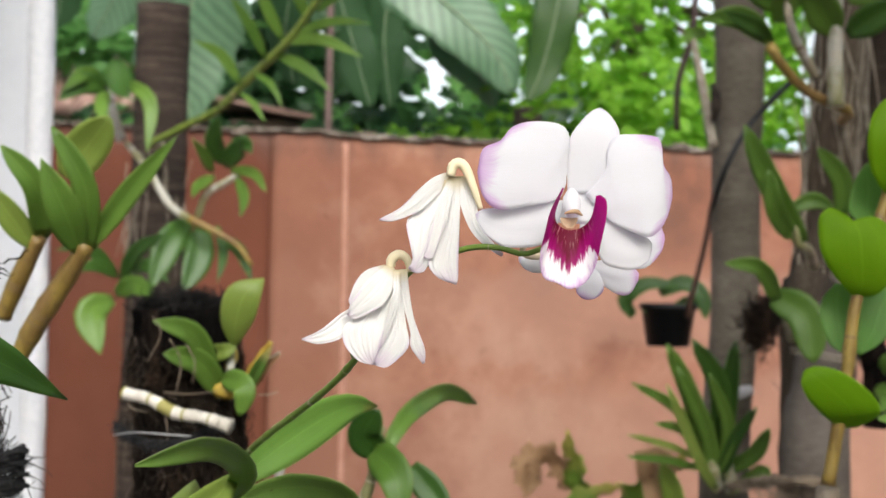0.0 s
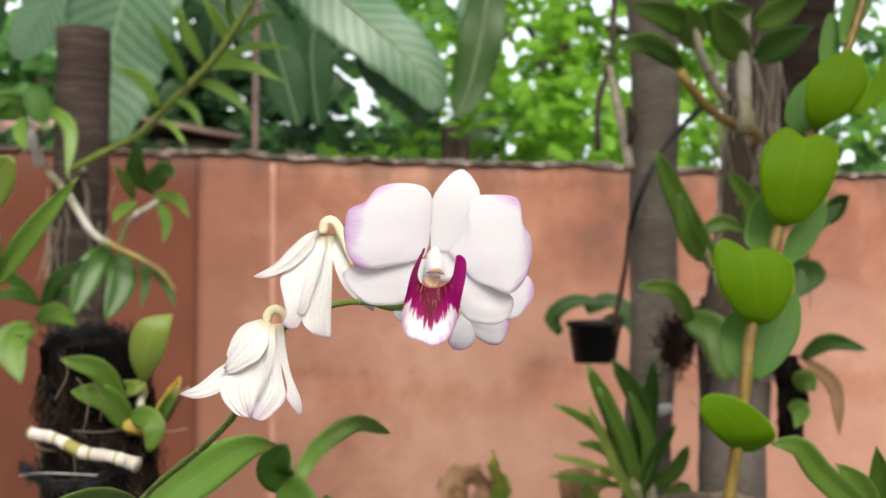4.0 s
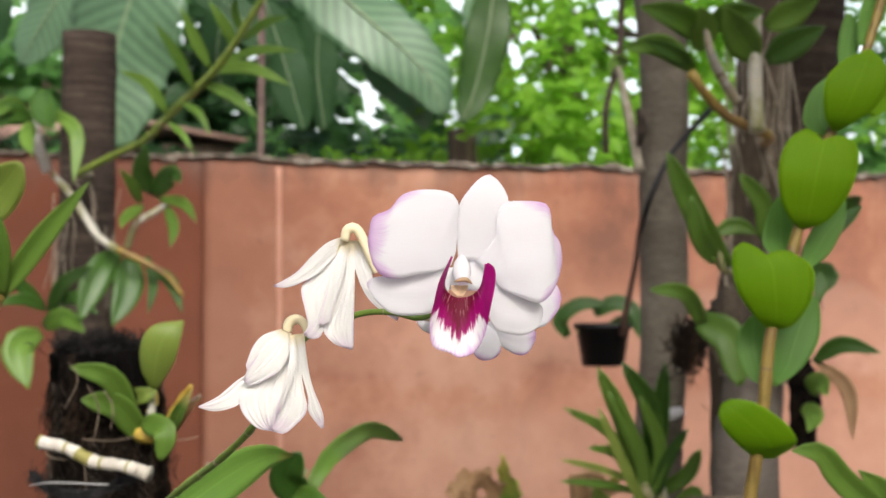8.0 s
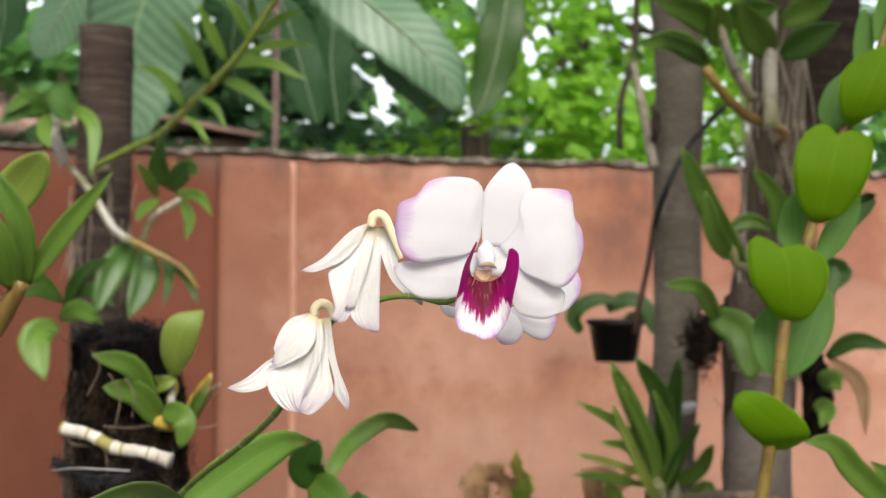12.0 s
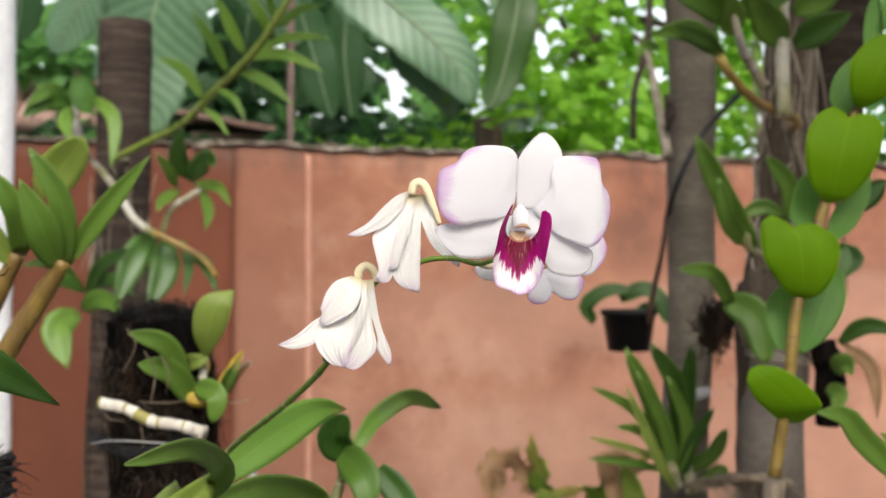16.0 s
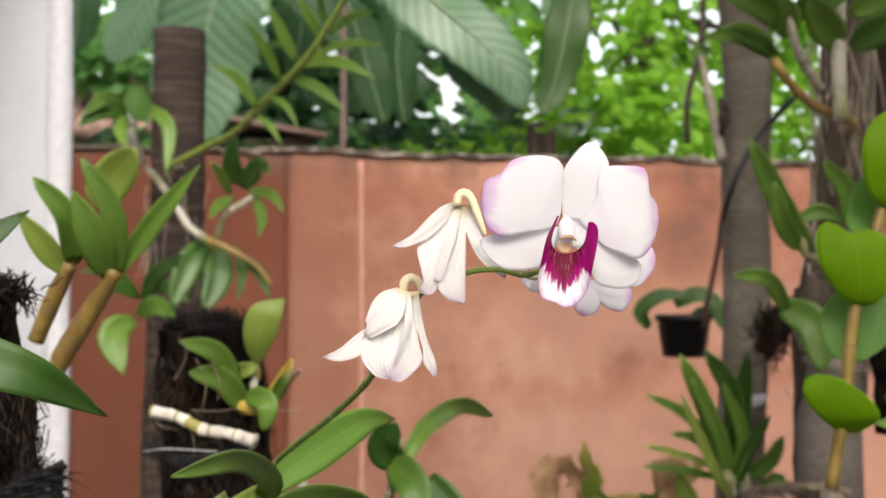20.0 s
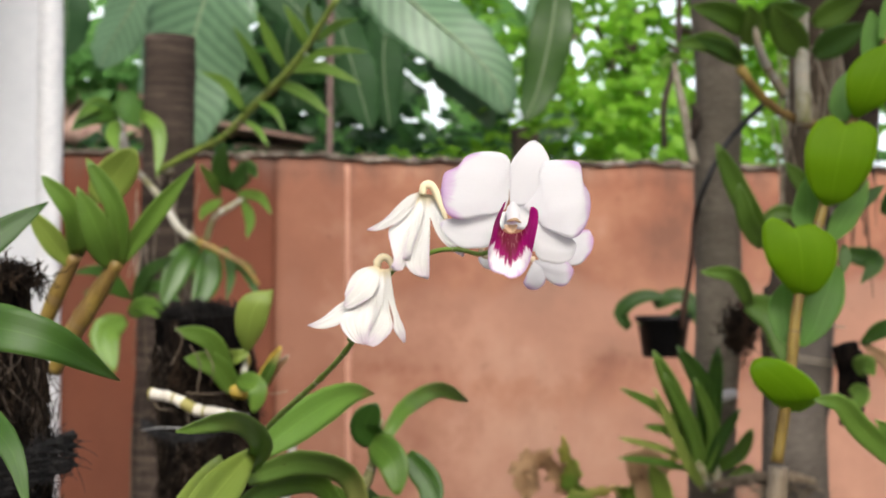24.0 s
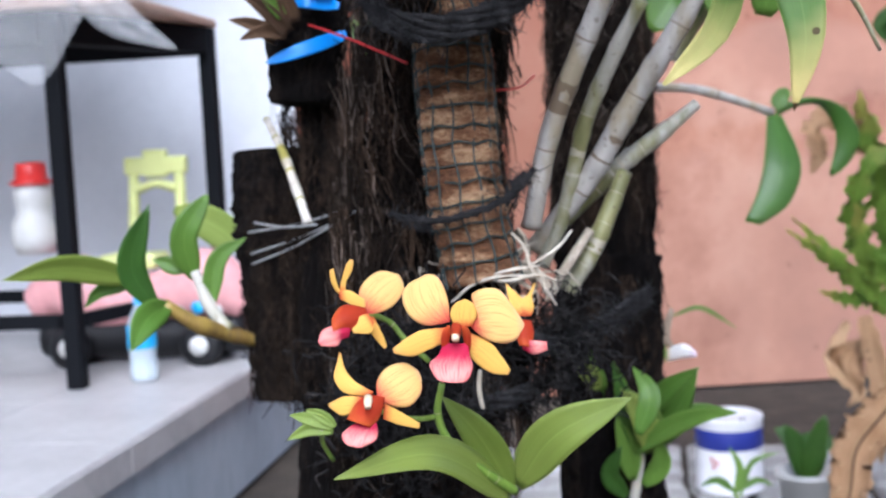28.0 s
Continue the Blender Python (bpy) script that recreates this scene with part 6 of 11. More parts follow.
leaf(yellow_cane_orchid, [(-0.2290, 0.7899, 1.2181), (-0.2257, 0.7692, 1.2568), (-0.2437, 0.7586, 1.2929)], 0.0155, (0.28, -0.96, -0.06), mat_leaf, "strap", fold=0.35)
leaf(yellow_cane_orchid, [(-0.2344, 0.7899, 1.2162), (-0.2389, 0.7694, 1.2424), (-0.2503, 0.7589, 1.2732)], 0.0230, (0.30, -0.95, -0.04), mat_leaf, "lance", fold=0.3)
leaf(yellow_cane_orchid, [(-0.2272, 0.7899, 1.2189), (-0.2016, 0.7793, 1.2526), (-0.1681, 0.7686, 1.2898)], 0.0148, (0.25, -0.97, -0.06), mat_leaf, "lance", fold=0.35)
leaf(yellow_cane_orchid, [(-0.2615, 0.7997, 1.2270), (-0.2602, 0.7792, 1.2569), (-0.2786, 0.7688, 1.2815)], 0.0159, (0.32, -0.95, -0.06), mat_leaf, "strap", fold=0.35)
leaf(yellow_cane_orchid, [(-0.2677, 0.7999, 1.2184), (-0.2785, 0.7895, 1.2373), (-0.2933, 0.7791, 1.2599)], 0.0170, (0.33, -0.94, -0.03), mat_leaf_lime, "lance", fold=0.3)
leaf(yellow_cane_orchid, [(-0.2648, 0.8097, 1.2253), (-0.2581, 0.7994, 1.2436), (-0.2640, 0.7991, 1.2619)], 0.0124, (0.31, -0.95, -0.04), mat_leaf, "strap", fold=0.3)

stump_orchid = thing("orchid_plant", "young orchid tied onto the black tree-fern stump", "plant", (-0.1714, 0.9317, 1.1146))
gore(stump_orchid, [(-0.1600, 0.9311, 1.1482), (-0.1653, 0.9209, 1.1644), (-0.1643, 0.9155, 1.1836), (-0.1553, 0.9153, 1.1964), (-0.1346, 0.9202, 1.2001)], [(-0.1549, 0.9311, 1.1483), (-0.1416, 0.9208, 1.1669), (-0.1353, 0.9155, 1.1862), (-0.1337, 0.9203, 1.1993)], (0.16, -0.99, 0.02), mat_leaf_lime, "leaf", bulge=0.1, n=14)
leaf(stump_orchid, [(-0.1736, 0.9317, 1.1167), (-0.1811, 0.9010, 1.1567), (-0.2068, 0.8808, 1.1683)], 0.0178, (0.20, -0.98, 0.06), mat_leaf, "strap", fold=0.3)
leaf(stump_orchid, [(-0.1680, 0.9317, 1.1147), (-0.1806, 0.9113, 1.1373), (-0.2014, 0.8912, 1.1442)], 0.0197, (0.19, -0.98, 0.08), mat_leaf, "strap", fold=0.3)
leaf(stump_orchid, [(-0.1646, 0.9215, 1.1250), (-0.1444, 0.9016, 1.1201), (-0.1473, 0.9020, 1.0989)], 0.0177, (0.16, -0.98, 0.10), mat_leaf, "oval", fold=0.2)
leaf(stump_orchid, [(-0.1772, 0.9412, 1.1417), (-0.1655, 0.9312, 1.1438), (-0.1557, 0.9312, 1.1474)], 0.0131, (0.17, -0.98, 0.07), mat_leaf_lime, "oval", fold=0.3)
leaf(stump_orchid, [(-0.1441, 0.9217, 1.1160), (-0.1365, 0.9114, 1.1318), (-0.1242, 0.9011, 1.1507)], 0.0094, (0.15, -0.99, 0.08), mat_leaf_tip, "lance", fold=0.5)
leaf(stump_orchid, [(-0.1420, 0.9217, 1.1161), (-0.1303, 0.9114, 1.1340), (-0.1182, 0.9012, 1.1441)], 0.0068, (0.14, -0.99, 0.08), mat_dry_leaf, "lance", fold=0.5)
tube(stump_orchid, [(-0.1443, 0.9216, 1.1237), (-0.1373, 0.9164, 1.1335), (-0.1270, 0.9113, 1.1383)], [0.00385, 0.00556, 0.00257], mat_yellow_bulb, "yellow_bulb", n=10)
tube(stump_orchid, [(-0.1367, 0.9113, 1.1381), (-0.1306, 0.9062, 1.1461), (-0.1250, 0.9011, 1.1531)], [0.0030, 0.0028, 0.0016], mat_yellow_bulb, "dry_stub", n=8, rough=0.2)
tube(stump_orchid, [(-0.1304, 0.9113, 1.1374), (-0.1239, 0.9063, 1.1420), (-0.1187, 0.9012, 1.1458)], [0.00211, 0.00169, 0.00127], mat_sheath, "dry_stub", n=8, rough=0.2)
tube(stump_orchid, [(-0.1733, 0.9366, 1.1218), (-0.1663, 0.9317, 1.1147), (-0.1568, 0.9268, 1.1111)], [0.00438, 0.00701, 0.0035], mat_yellow_bulb, "yellow_bulb", n=10)
tube(stump_orchid, [(-0.1631, 0.9415, 1.1289), (-0.1607, 0.9463, 1.1394), (-0.1617, 0.9512, 1.1469)], [0.0031, 0.00443, 0.00266], mat_yellow_bulb, "yellow_bulb", n=10)
tube(stump_orchid, [(-0.1975, 0.8766, 1.1179), (-0.1773, 0.8767, 1.1166), (-0.1592, 0.8766, 1.1194)], [0.0004, 0.0005, 0.0003], mat_root_tan, "root", n=8, sides=6)
tube(stump_orchid, [(-0.1965, 0.8768, 1.1074), (-0.1945, 0.8772, 1.0873), (-0.1959, 0.8774, 1.0752)], [0.0004, 0.0005, 0.0003], mat_root_tan, "root", n=8, sides=6)
tube(stump_orchid, [(-0.2236, 0.8767, 1.1150), (-0.2207, 0.8768, 1.1062), (-0.2085, 0.8769, 1.1032)], [0.0004, 0.0005, 0.0003], mat_root_tan, "root", n=8, sides=6)
tube(stump_orchid, [(-0.1310, 0.8767, 1.1166), (-0.1217, 0.8767, 1.1176), (-0.1161, 0.8766, 1.1193)], [0.0004, 0.0005, 0.0003], mat_root_tan, "root", n=8, sides=6)
tube(stump_orchid, [(-0.1820, 0.8761, 1.1520), (-0.1757, 0.8763, 1.1400), (-0.1774, 0.8765, 1.1239)], [0.0004, 0.0005, 0.0003], mat_root_tan, "root", n=8, sides=6)
tube(stump_orchid, [(-0.2065, 0.8757, 1.1717), (-0.2002, 0.8759, 1.1597), (-0.2091, 0.8763, 1.1394)], [0.0004, 0.0005, 0.0003], mat_root_tan, "root", n=8, sides=6)
tube(stump_orchid, [(-0.1941, 0.8760, 1.1558), (-0.1858, 0.8763, 1.1398), (-0.1894, 0.8767, 1.1156)], [0.0004, 0.0005, 0.0003], mat_root_tan, "root", n=8, sides=6)
tube(stump_orchid, [(-0.1898, 0.9622, 1.0893), (-0.1710, 0.9418, 1.1093), (-0.1608, 0.9316, 1.1233), (-0.1617, 0.9511, 1.1478)], [0.00437, 0.00393, 0.00262], mat_cane_olive, "cane", n=10)
tube(stump_orchid, [(-0.2185, 0.848, 1.1195), (-0.1989, 0.841, 1.1163), (-0.1793, 0.834, 1.1081), (-0.1596, 0.827, 1.1062), (-0.14, 0.82, 1.1014)], [0.00449, 0.00409, 0.00449, 0.00409, 0.0049], mat_cane_band, "cane", joints=6, bulge=0.15, n=36, sides=12)

broad_leaf_orchid = thing("orchid_plant", "thick green orchid cane with broad dark arching leaves", "plant", (-0.2597, 0.4819, 1.0317))
tube(broad_leaf_orchid, [(-0.2598, 0.4913, 1.0709), (-0.2574, 0.4909, 1.1072), (-0.2510, 0.4810, 1.1403), (-0.2448, 0.4711, 1.1723), (-0.2424, 0.4708, 1.2060)], [0.007, 0.00788, 0.00817, 0.00788, 0.00642], mat_cane_green, "cane", joints=4, bulge=0.06, n=30, sides=14)
tube(broad_leaf_orchid, [(-0.2642, 0.5015, 1.0317), (-0.2610, 0.4964, 1.0551), (-0.2592, 0.4913, 1.0723)], [0.00385, 0.00503, 0.0068], mat_sheath, "dry_sheath", n=24, rough=0.3, sides=16)
tube(broad_leaf_orchid, [(-0.2560, 0.4623, 1.0316), (-0.2575, 0.4614, 1.0620), (-0.2590, 0.4605, 1.0965)], [0.00336, 0.00392, 0.00476], mat_sheath, "dry_sheath", n=28, rough=0.3, sides=16)
tube(broad_leaf_orchid, [(-0.2590, 0.4605, 1.0965), (-0.2605, 0.4598, 1.1227), (-0.2599, 0.4493, 1.1456), (-0.2617, 0.4384, 1.1757)], [0.00559, 0.00587, 0.00587, 0.00559], mat_cane_gold, "cane", joints=3, bulge=0.15, n=20, sides=14)
leaf(broad_leaf_orchid, [(-0.2401, 0.4553, 1.1797), (-0.1962, 0.4192, 1.1848), (-0.1579, 0.4131, 1.1784), (-0.1354, 0.4462, 1.1587)], 0.0217, (0.23, -0.94, 0.25), mat_leaf_deep, "lance", fold=0.22, n=18)
leaf(broad_leaf_orchid, [(-0.2401, 0.4559, 1.1617), (-0.1895, 0.3907, 1.1559), (-0.1561, 0.3643, 1.1402), (-0.1449, 0.3563, 1.1133)], 0.0180, (0.25, -0.92, 0.31), mat_leaf_deep, "lance", fold=0.22, n=18)
leaf(broad_leaf_orchid, [(-0.2469, 0.4567, 1.1175), (-0.2083, 0.4101, 1.1225), (-0.1840, 0.3827, 1.1106), (-0.1734, 0.3742, 1.0959)], 0.0182, (0.28, -0.89, 0.36), mat_leaf_deep, "lance", fold=0.22, n=18)
leaf(broad_leaf_orchid, [(-0.2465, 0.4645, 1.1866), (-0.2231, 0.4760, 1.2109), (-0.1855, 0.4987, 1.2432)], 0.0189, (0.31, -0.93, 0.23), mat_leaf_deep, "lance", fold=0.3)
leaf(broad_leaf_orchid, [(-0.2479, 0.4643, 1.1880), (-0.2657, 0.4720, 1.2036), (-0.2828, 0.4693, 1.2349)], 0.0198, (0.37, -0.92, -0.16), mat_leaf_deep, "lance", fold=0.3)
leaf(broad_leaf_orchid, [(-0.2470, 0.4544, 1.1865), (-0.2411, 0.4044, 1.1945), (-0.2483, 0.3739, 1.1821)], 0.0160, (0.37, -0.91, -0.16), mat_leaf, "lance", fold=0.3)
leaf(broad_leaf_orchid, [(-0.2430, 0.4747, 1.1923), (-0.2471, 0.4937, 1.2130), (-0.2601, 0.5115, 1.2438)], 0.0153, (0.33, -0.93, -0.17), mat_leaf_deep, "oval", fold=0.3)
leaf(broad_leaf_orchid, [(-0.2718, 0.4792, 1.0857), (-0.2742, 0.4686, 1.0904), (-0.2803, 0.4581, 1.0699)], 0.0132, (0.32, -0.94, -0.09), mat_leaf, "oval", fold=0.2)
leaf(broad_leaf_orchid, [(-0.2352, 0.3559, 1.1606), (-0.2298, 0.3455, 1.1864), (-0.2074, 0.3470, 1.2046)], 0.0239, (0.39, -0.90, -0.17), mat_leaf, "oval", fold=0.35)
leaf(broad_leaf_orchid, [(-0.2293, 0.3749, 1.2097), (-0.2150, 0.3862, 1.2143), (-0.2099, 0.3973, 1.1974)], 0.0133, (0.34, -0.92, -0.20), mat_leaf_big, "lance", fold=0.3)
leaf(broad_leaf_orchid, [(-0.2448, 0.3753, 1.1522), (-0.2269, 0.3764, 1.1714), (-0.2070, 0.3882, 1.1790)], 0.0186, (0.37, -0.92, -0.13), mat_leaf, "lance", fold=0.35)
leaf(broad_leaf_orchid, [(-0.2526, 0.3845, 1.1544), (-0.2668, 0.3922, 1.1827), (-0.2814, 0.3998, 1.2146)], 0.0212, (0.42, -0.90, -0.14), mat_leaf_deep, "lance", fold=0.3)
leaf(broad_leaf_orchid, [(-0.2575, 0.4394, 1.1544), (-0.2461, 0.3606, 1.1327), (-0.2365, 0.3019, 1.0960), (-0.2296, 0.2836, 1.0572)], 0.0425, (0.35, -0.92, -0.15), mat_leaf_big, "oval", fold=0.12, n=16, across=4)
leaf(broad_leaf_orchid, [(-0.2604, 0.4386, 1.1757), (-0.2512, 0.3590, 1.1763), (-0.2460, 0.2793, 1.1471), (-0.2375, 0.2480, 1.1190)], 0.0370, (0.38, -0.89, -0.26), mat_leaf_big, "oval", fold=0.12, n=16)

pale_leaf_orchid = thing("orchid_plant", "leaning orchid cane with broad hanging yellow-green leaves", "plant", (-0.2678, 0.4197, 1.0571))
tube(pale_leaf_orchid, [(-0.3180, 0.3110, 1.0883), (-0.3109, 0.3323, 1.0833), (-0.3000, 0.3541, 1.0777), (-0.2879, 0.3863, 1.0674), (-0.2745, 0.4085, 1.0653), (-0.2653, 0.4200, 1.0597)], [0.00303, 0.00354, 0.00379, 0.00429, 0.00505, 0.00404], mat_cane_olive, "cane", joints=6, bulge=0.15, n=36, sides=12)
tube(pale_leaf_orchid, [(-0.2770, 0.4081, 1.0653), (-0.2679, 0.4195, 1.0648), (-0.2659, 0.4303, 1.0471), (-0.2716, 0.4400, 1.0260)], [0.00321, 0.00267, 0.00214, 0.0016], mat_sheath, "old_cane", n=30, rough=0.5, sides=12)
tube(pale_leaf_orchid, [(-0.2797, 0.4590, 1.0285), (-0.2814, 0.4584, 1.0478), (-0.2747, 0.4591, 1.0576)], [0.00254, 0.0031, 0.00254], mat_cane_olive, "old_cane", n=16, rough=0.2)
leaf(pale_leaf_orchid, [(-0.2823, 0.3770, 1.0668), (-0.2742, 0.3383, 1.0419), (-0.2558, 0.3264, 1.0054), (-0.2467, 0.3334, 0.9767)], 0.0454, (0.37, -0.93, 0.06), mat_leaf_big, "oval", fold=0.1, n=16, across=4)
leaf(pale_leaf_orchid, [(-0.2938, 0.3548, 1.0858), (-0.2882, 0.3157, 1.0623), (-0.2769, 0.2777, 1.0228), (-0.2600, 0.2605, 0.9902)], 0.0266, (0.45, -0.89, 0.02), mat_leaf_big, "lance", fold=0.25, n=16, across=4)
leaf(pale_leaf_orchid, [(-0.2995, 0.3744, 1.0761), (-0.3351, 0.3994, 1.0922), (-0.3703, 0.4149, 1.0768)], 0.0241, (0.45, -0.89, -0.10), mat_leaf_lime, "oval", fold=0.2)
leaf(pale_leaf_orchid, [(-0.3032, 0.3132, 1.0811), (-0.2895, 0.2744, 1.0999), (-0.2777, 0.2555, 1.1152)], 0.0187, (0.47, -0.87, -0.15), mat_leaf_big, "oval", fold=0.2)
leaf(pale_leaf_orchid, [(-0.3060, 0.3229, 1.0833), (-0.2966, 0.2742, 1.0592), (-0.2911, 0.2554, 1.0265)], 0.0249, (0.49, -0.87, -0.06), mat_leaf_big, "oval", fold=0.2)
leaf(pale_leaf_orchid, [(-0.3162, 0.2850, 1.0586), (-0.3192, 0.2747, 1.0403), (-0.3032, 0.2672, 1.0170)], 0.0147, (0.45, -0.87, -0.18), mat_leaf_big, "oval", fold=0.25)

side_shoot_orchid = thing("orchid_plant", "small orchid shoot with pale and dark leaves", "plant", (-0.4393, 0.7938, 0.7342))
tube(side_shoot_orchid, [(-0.4433, 0.8131, 0.7298), (-0.4639, 0.7807, 0.7431), (-0.4783, 0.7591, 0.7540), (-0.4954, 0.7476, 0.7688)], [0.0048, 0.0056, 0.006, 0.004], mat_cane_gold, "cane", joints=3, bulge=0.15, n=18)
tube(side_shoot_orchid, [(-0.4618, 0.7811, 0.7450), (-0.4750, 0.7807, 0.7636), (-0.4840, 0.7814, 0.7880)], [0.0049, 0.0049, 0.00367], mat_cane_olive, "cane", joints=2, bulge=0.1, n=12)
leaf(side_shoot_orchid, [(-0.5119, 0.7466, 0.7869), (-0.5413, 0.7027, 0.8004), (-0.5635, 0.6584, 0.7982)], 0.0185, (0.43, -0.90, 0.08), mat_leaf_pale, "lance", fold=0.3)
leaf(side_shoot_orchid, [(-0.5012, 0.7465, 0.7671), (-0.5125, 0.7373, 0.7977), (-0.4951, 0.7333, 0.8385)], 0.0197, (0.39, -0.92, 0.08), mat_leaf_deep, "lance", fold=0.3)
leaf(side_shoot_orchid, [(-0.4843, 0.7809, 0.7820), (-0.4875, 0.7729, 0.8130), (-0.4704, 0.7779, 0.8414)], 0.0194, (0.35, -0.93, 0.06), mat_leaf, "oval", fold=0.25)
leaf(side_shoot_orchid, [(-0.4743, 0.7806, 0.7616), (-0.4679, 0.7845, 0.7952), (-0.4468, 0.7890, 0.8101)], 0.0147, (0.33, -0.94, 0.08), mat_leaf, "lance", fold=0.3)
leaf(side_shoot_orchid, [(-0.4584, 0.8168, 0.8000), (-0.4898, 0.8339, 0.8187), (-0.5191, 0.8405, 0.8293)], 0.0267, (0.33, -0.94, 0.05), mat_leaf_pale, "oval", fold=0.2)
leaf(side_shoot_orchid, [(-0.4915, 0.7481, 0.7686), (-0.4986, 0.7262, 0.7623), (-0.5025, 0.7038, 0.7445)], 0.0202, (0.38, -0.92, 0.13), mat_leaf, "lance", fold=0.3)
leaf(side_shoot_orchid, [(-0.4900, 0.7805, 0.7883), (-0.5056, 0.7787, 0.7951), (-0.5134, 0.7777, 0.7975)], 0.0123, (0.37, -0.93, 0.08), mat_leaf, "lance", fold=0.3)
leaf(side_shoot_orchid, [(-0.5139, 0.7461, 0.7851), (-0.5328, 0.7328, 0.7815), (-0.5401, 0.7207, 0.7718)], 0.0103, (0.41, -0.91, 0.10), mat_leaf, "lance", fold=0.3)

grey_cane_cluster = thing("orchid_plant", "cluster of bare jointed grey orchid canes leaning from the trunk", "plant", (-0.2331, 0.7075, 0.7807))
tube(grey_cane_cluster, [(-0.2334, 0.7184, 0.7901), (-0.2173, 0.7087, 0.8255), (-0.2029, 0.7001, 0.8767), (-0.1845, 0.6910, 0.9156), (-0.1671, 0.6811, 0.9463)], [0.00448, 0.00483, 0.00483, 0.00483, 0.00414], mat_cane_olive, "cane", joints=6, bulge=0.15, n=40)
tube(grey_cane_cluster, [(-0.2383, 0.7186, 0.8009), (-0.2028, 0.7073, 0.8423), (-0.1739, 0.7005, 0.8887), (-0.1462, 0.6930, 0.9299), (-0.1260, 0.6889, 0.9638)], [0.00552, 0.00655, 0.0069, 0.00655, 0.00517], mat_cane_grey, "cane", joints=6, bulge=0.12, n=40)
tube(grey_cane_cluster, [(-0.2184, 0.7231, 0.8176), (-0.1857, 0.7307, 0.8478), (-0.1605, 0.7361, 0.8660), (-0.1339, 0.7521, 0.8861)], [0.00434, 0.00542, 0.00542, 0.00325], mat_cane_olive, "cane", joints=4, bulge=0.15, n=30)
tube(grey_cane_cluster, [(-0.2172, 0.6994, 0.7759), (-0.2007, 0.6990, 0.8014), (-0.1897, 0.7027, 0.8248), (-0.1804, 0.7111, 0.8464)], [0.0052, 0.00589, 0.00554, 0.0045], mat_cane_olive, "cane", joints=4, bulge=0.12, n=26)
tube(grey_cane_cluster, [(-0.2272, 0.6775, 0.7756), (-0.2156, 0.6808, 0.7934), (-0.2017, 0.6897, 0.8131)], [0.0027, 0.00304, 0.00304], mat_dry_root, "dry_cane", n=12, rough=0.2)
tube(grey_cane_cluster, [(-0.2466, 0.6980, 0.8118), (-0.2393, 0.6883, 0.8037), (-0.2405, 0.6771, 0.7947)], [0.00342, 0.00171, 0.00137], mat_dry_root, "root", n=10)
tube(grey_cane_cluster, [(-0.2865, 0.6382, 0.7776), (-0.2749, 0.6410, 0.7899), (-0.2540, 0.6445, 0.7937), (-0.2318, 0.6477, 0.7910)], [0.00129, 0.00161, 0.00129], mat_dry_root, "root", n=12, sides=7)
tube(grey_cane_cluster, [(-0.2637, 0.6430, 0.7926), (-0.2475, 0.6459, 0.7982), (-0.2286, 0.6483, 0.7924), (-0.2243, 0.6477, 0.7777)], [0.00129, 0.00162, 0.00129], mat_dry_root, "root", n=12, sides=7)
tube(grey_cane_cluster, [(-0.2573, 0.6438, 0.7906), (-0.2545, 0.6435, 0.7825), (-0.2447, 0.6455, 0.7884), (-0.2381, 0.6470, 0.7945)], [0.00129, 0.00161, 0.00129], mat_dry_root, "root", n=12, sides=7)
tube(grey_cane_cluster, [(-0.2475, 0.6459, 0.7982), (-0.2375, 0.6485, 0.8105), (-0.2420, 0.6485, 0.8188)], [0.00129, 0.00162, 0.00129], mat_dry_root, "root", n=12, sides=7)
tube(grey_cane_cluster, [(-0.2302, 0.6479, 0.7909), (-0.2257, 0.6479, 0.7826), (-0.2266, 0.6472, 0.7763)], [0.00129, 0.00162, 0.00129], mat_dry_root, "root", n=12, sides=7)
tube(grey_cane_cluster, [(-0.2556, 0.5597, 0.7544), (-0.2566, 0.5587, 0.7444), (-0.2549, 0.5581, 0.7347)], [0.00115, 0.00144, 0.00115], mat_dry_root, "root", n=12, sides=7)

orange_orchid = thing("orchid_plant", "orange-flowered orchid with smooth oval green leaves", "plant", (-0.2404, 0.5366, 0.6954))
leaf(orange_orchid, [(-0.2402, 0.5369, 0.6987), (-0.2524, 0.5224, 0.7286), (-0.2690, 0.5166, 0.7501)], 0.0175, (0.12, -0.96, 0.24), mat_leaf_pale, "lance", fold=0.2, n=14)
leaf(orange_orchid, [(-0.2374, 0.5376, 0.7008), (-0.2161, 0.5230, 0.7294), (-0.1804, 0.5198, 0.7473)], 0.0222, (0.06, -0.97, 0.24), mat_leaf_pale, "lance", fold=0.15, n=14, across=4)
leaf(orange_orchid, [(-0.2404, 0.5366, 0.6954), (-0.2683, 0.4846, 0.7304), (-0.3059, 0.4483, 0.7298)], 0.0205, (0.13, -0.78, 0.61), mat_leaf_pale, "lance", fold=0.2, n=14)
leaf(orange_orchid, [(-0.2413, 0.5466, 0.6953), (-0.2533, 0.5459, 0.7085), (-0.2642, 0.5449, 0.7161)], 0.0120, (0.12, -0.96, 0.26), mat_leaf_lime, "lance", fold=0.2)
leaf(orange_orchid, [(-0.1777, 0.6977, 0.6861), (-0.1700, 0.7010, 0.7099), (-0.1796, 0.7110, 0.7257)], 0.0141, (-0.01, -0.98, 0.21), mat_leaf, "lance", fold=0.3)
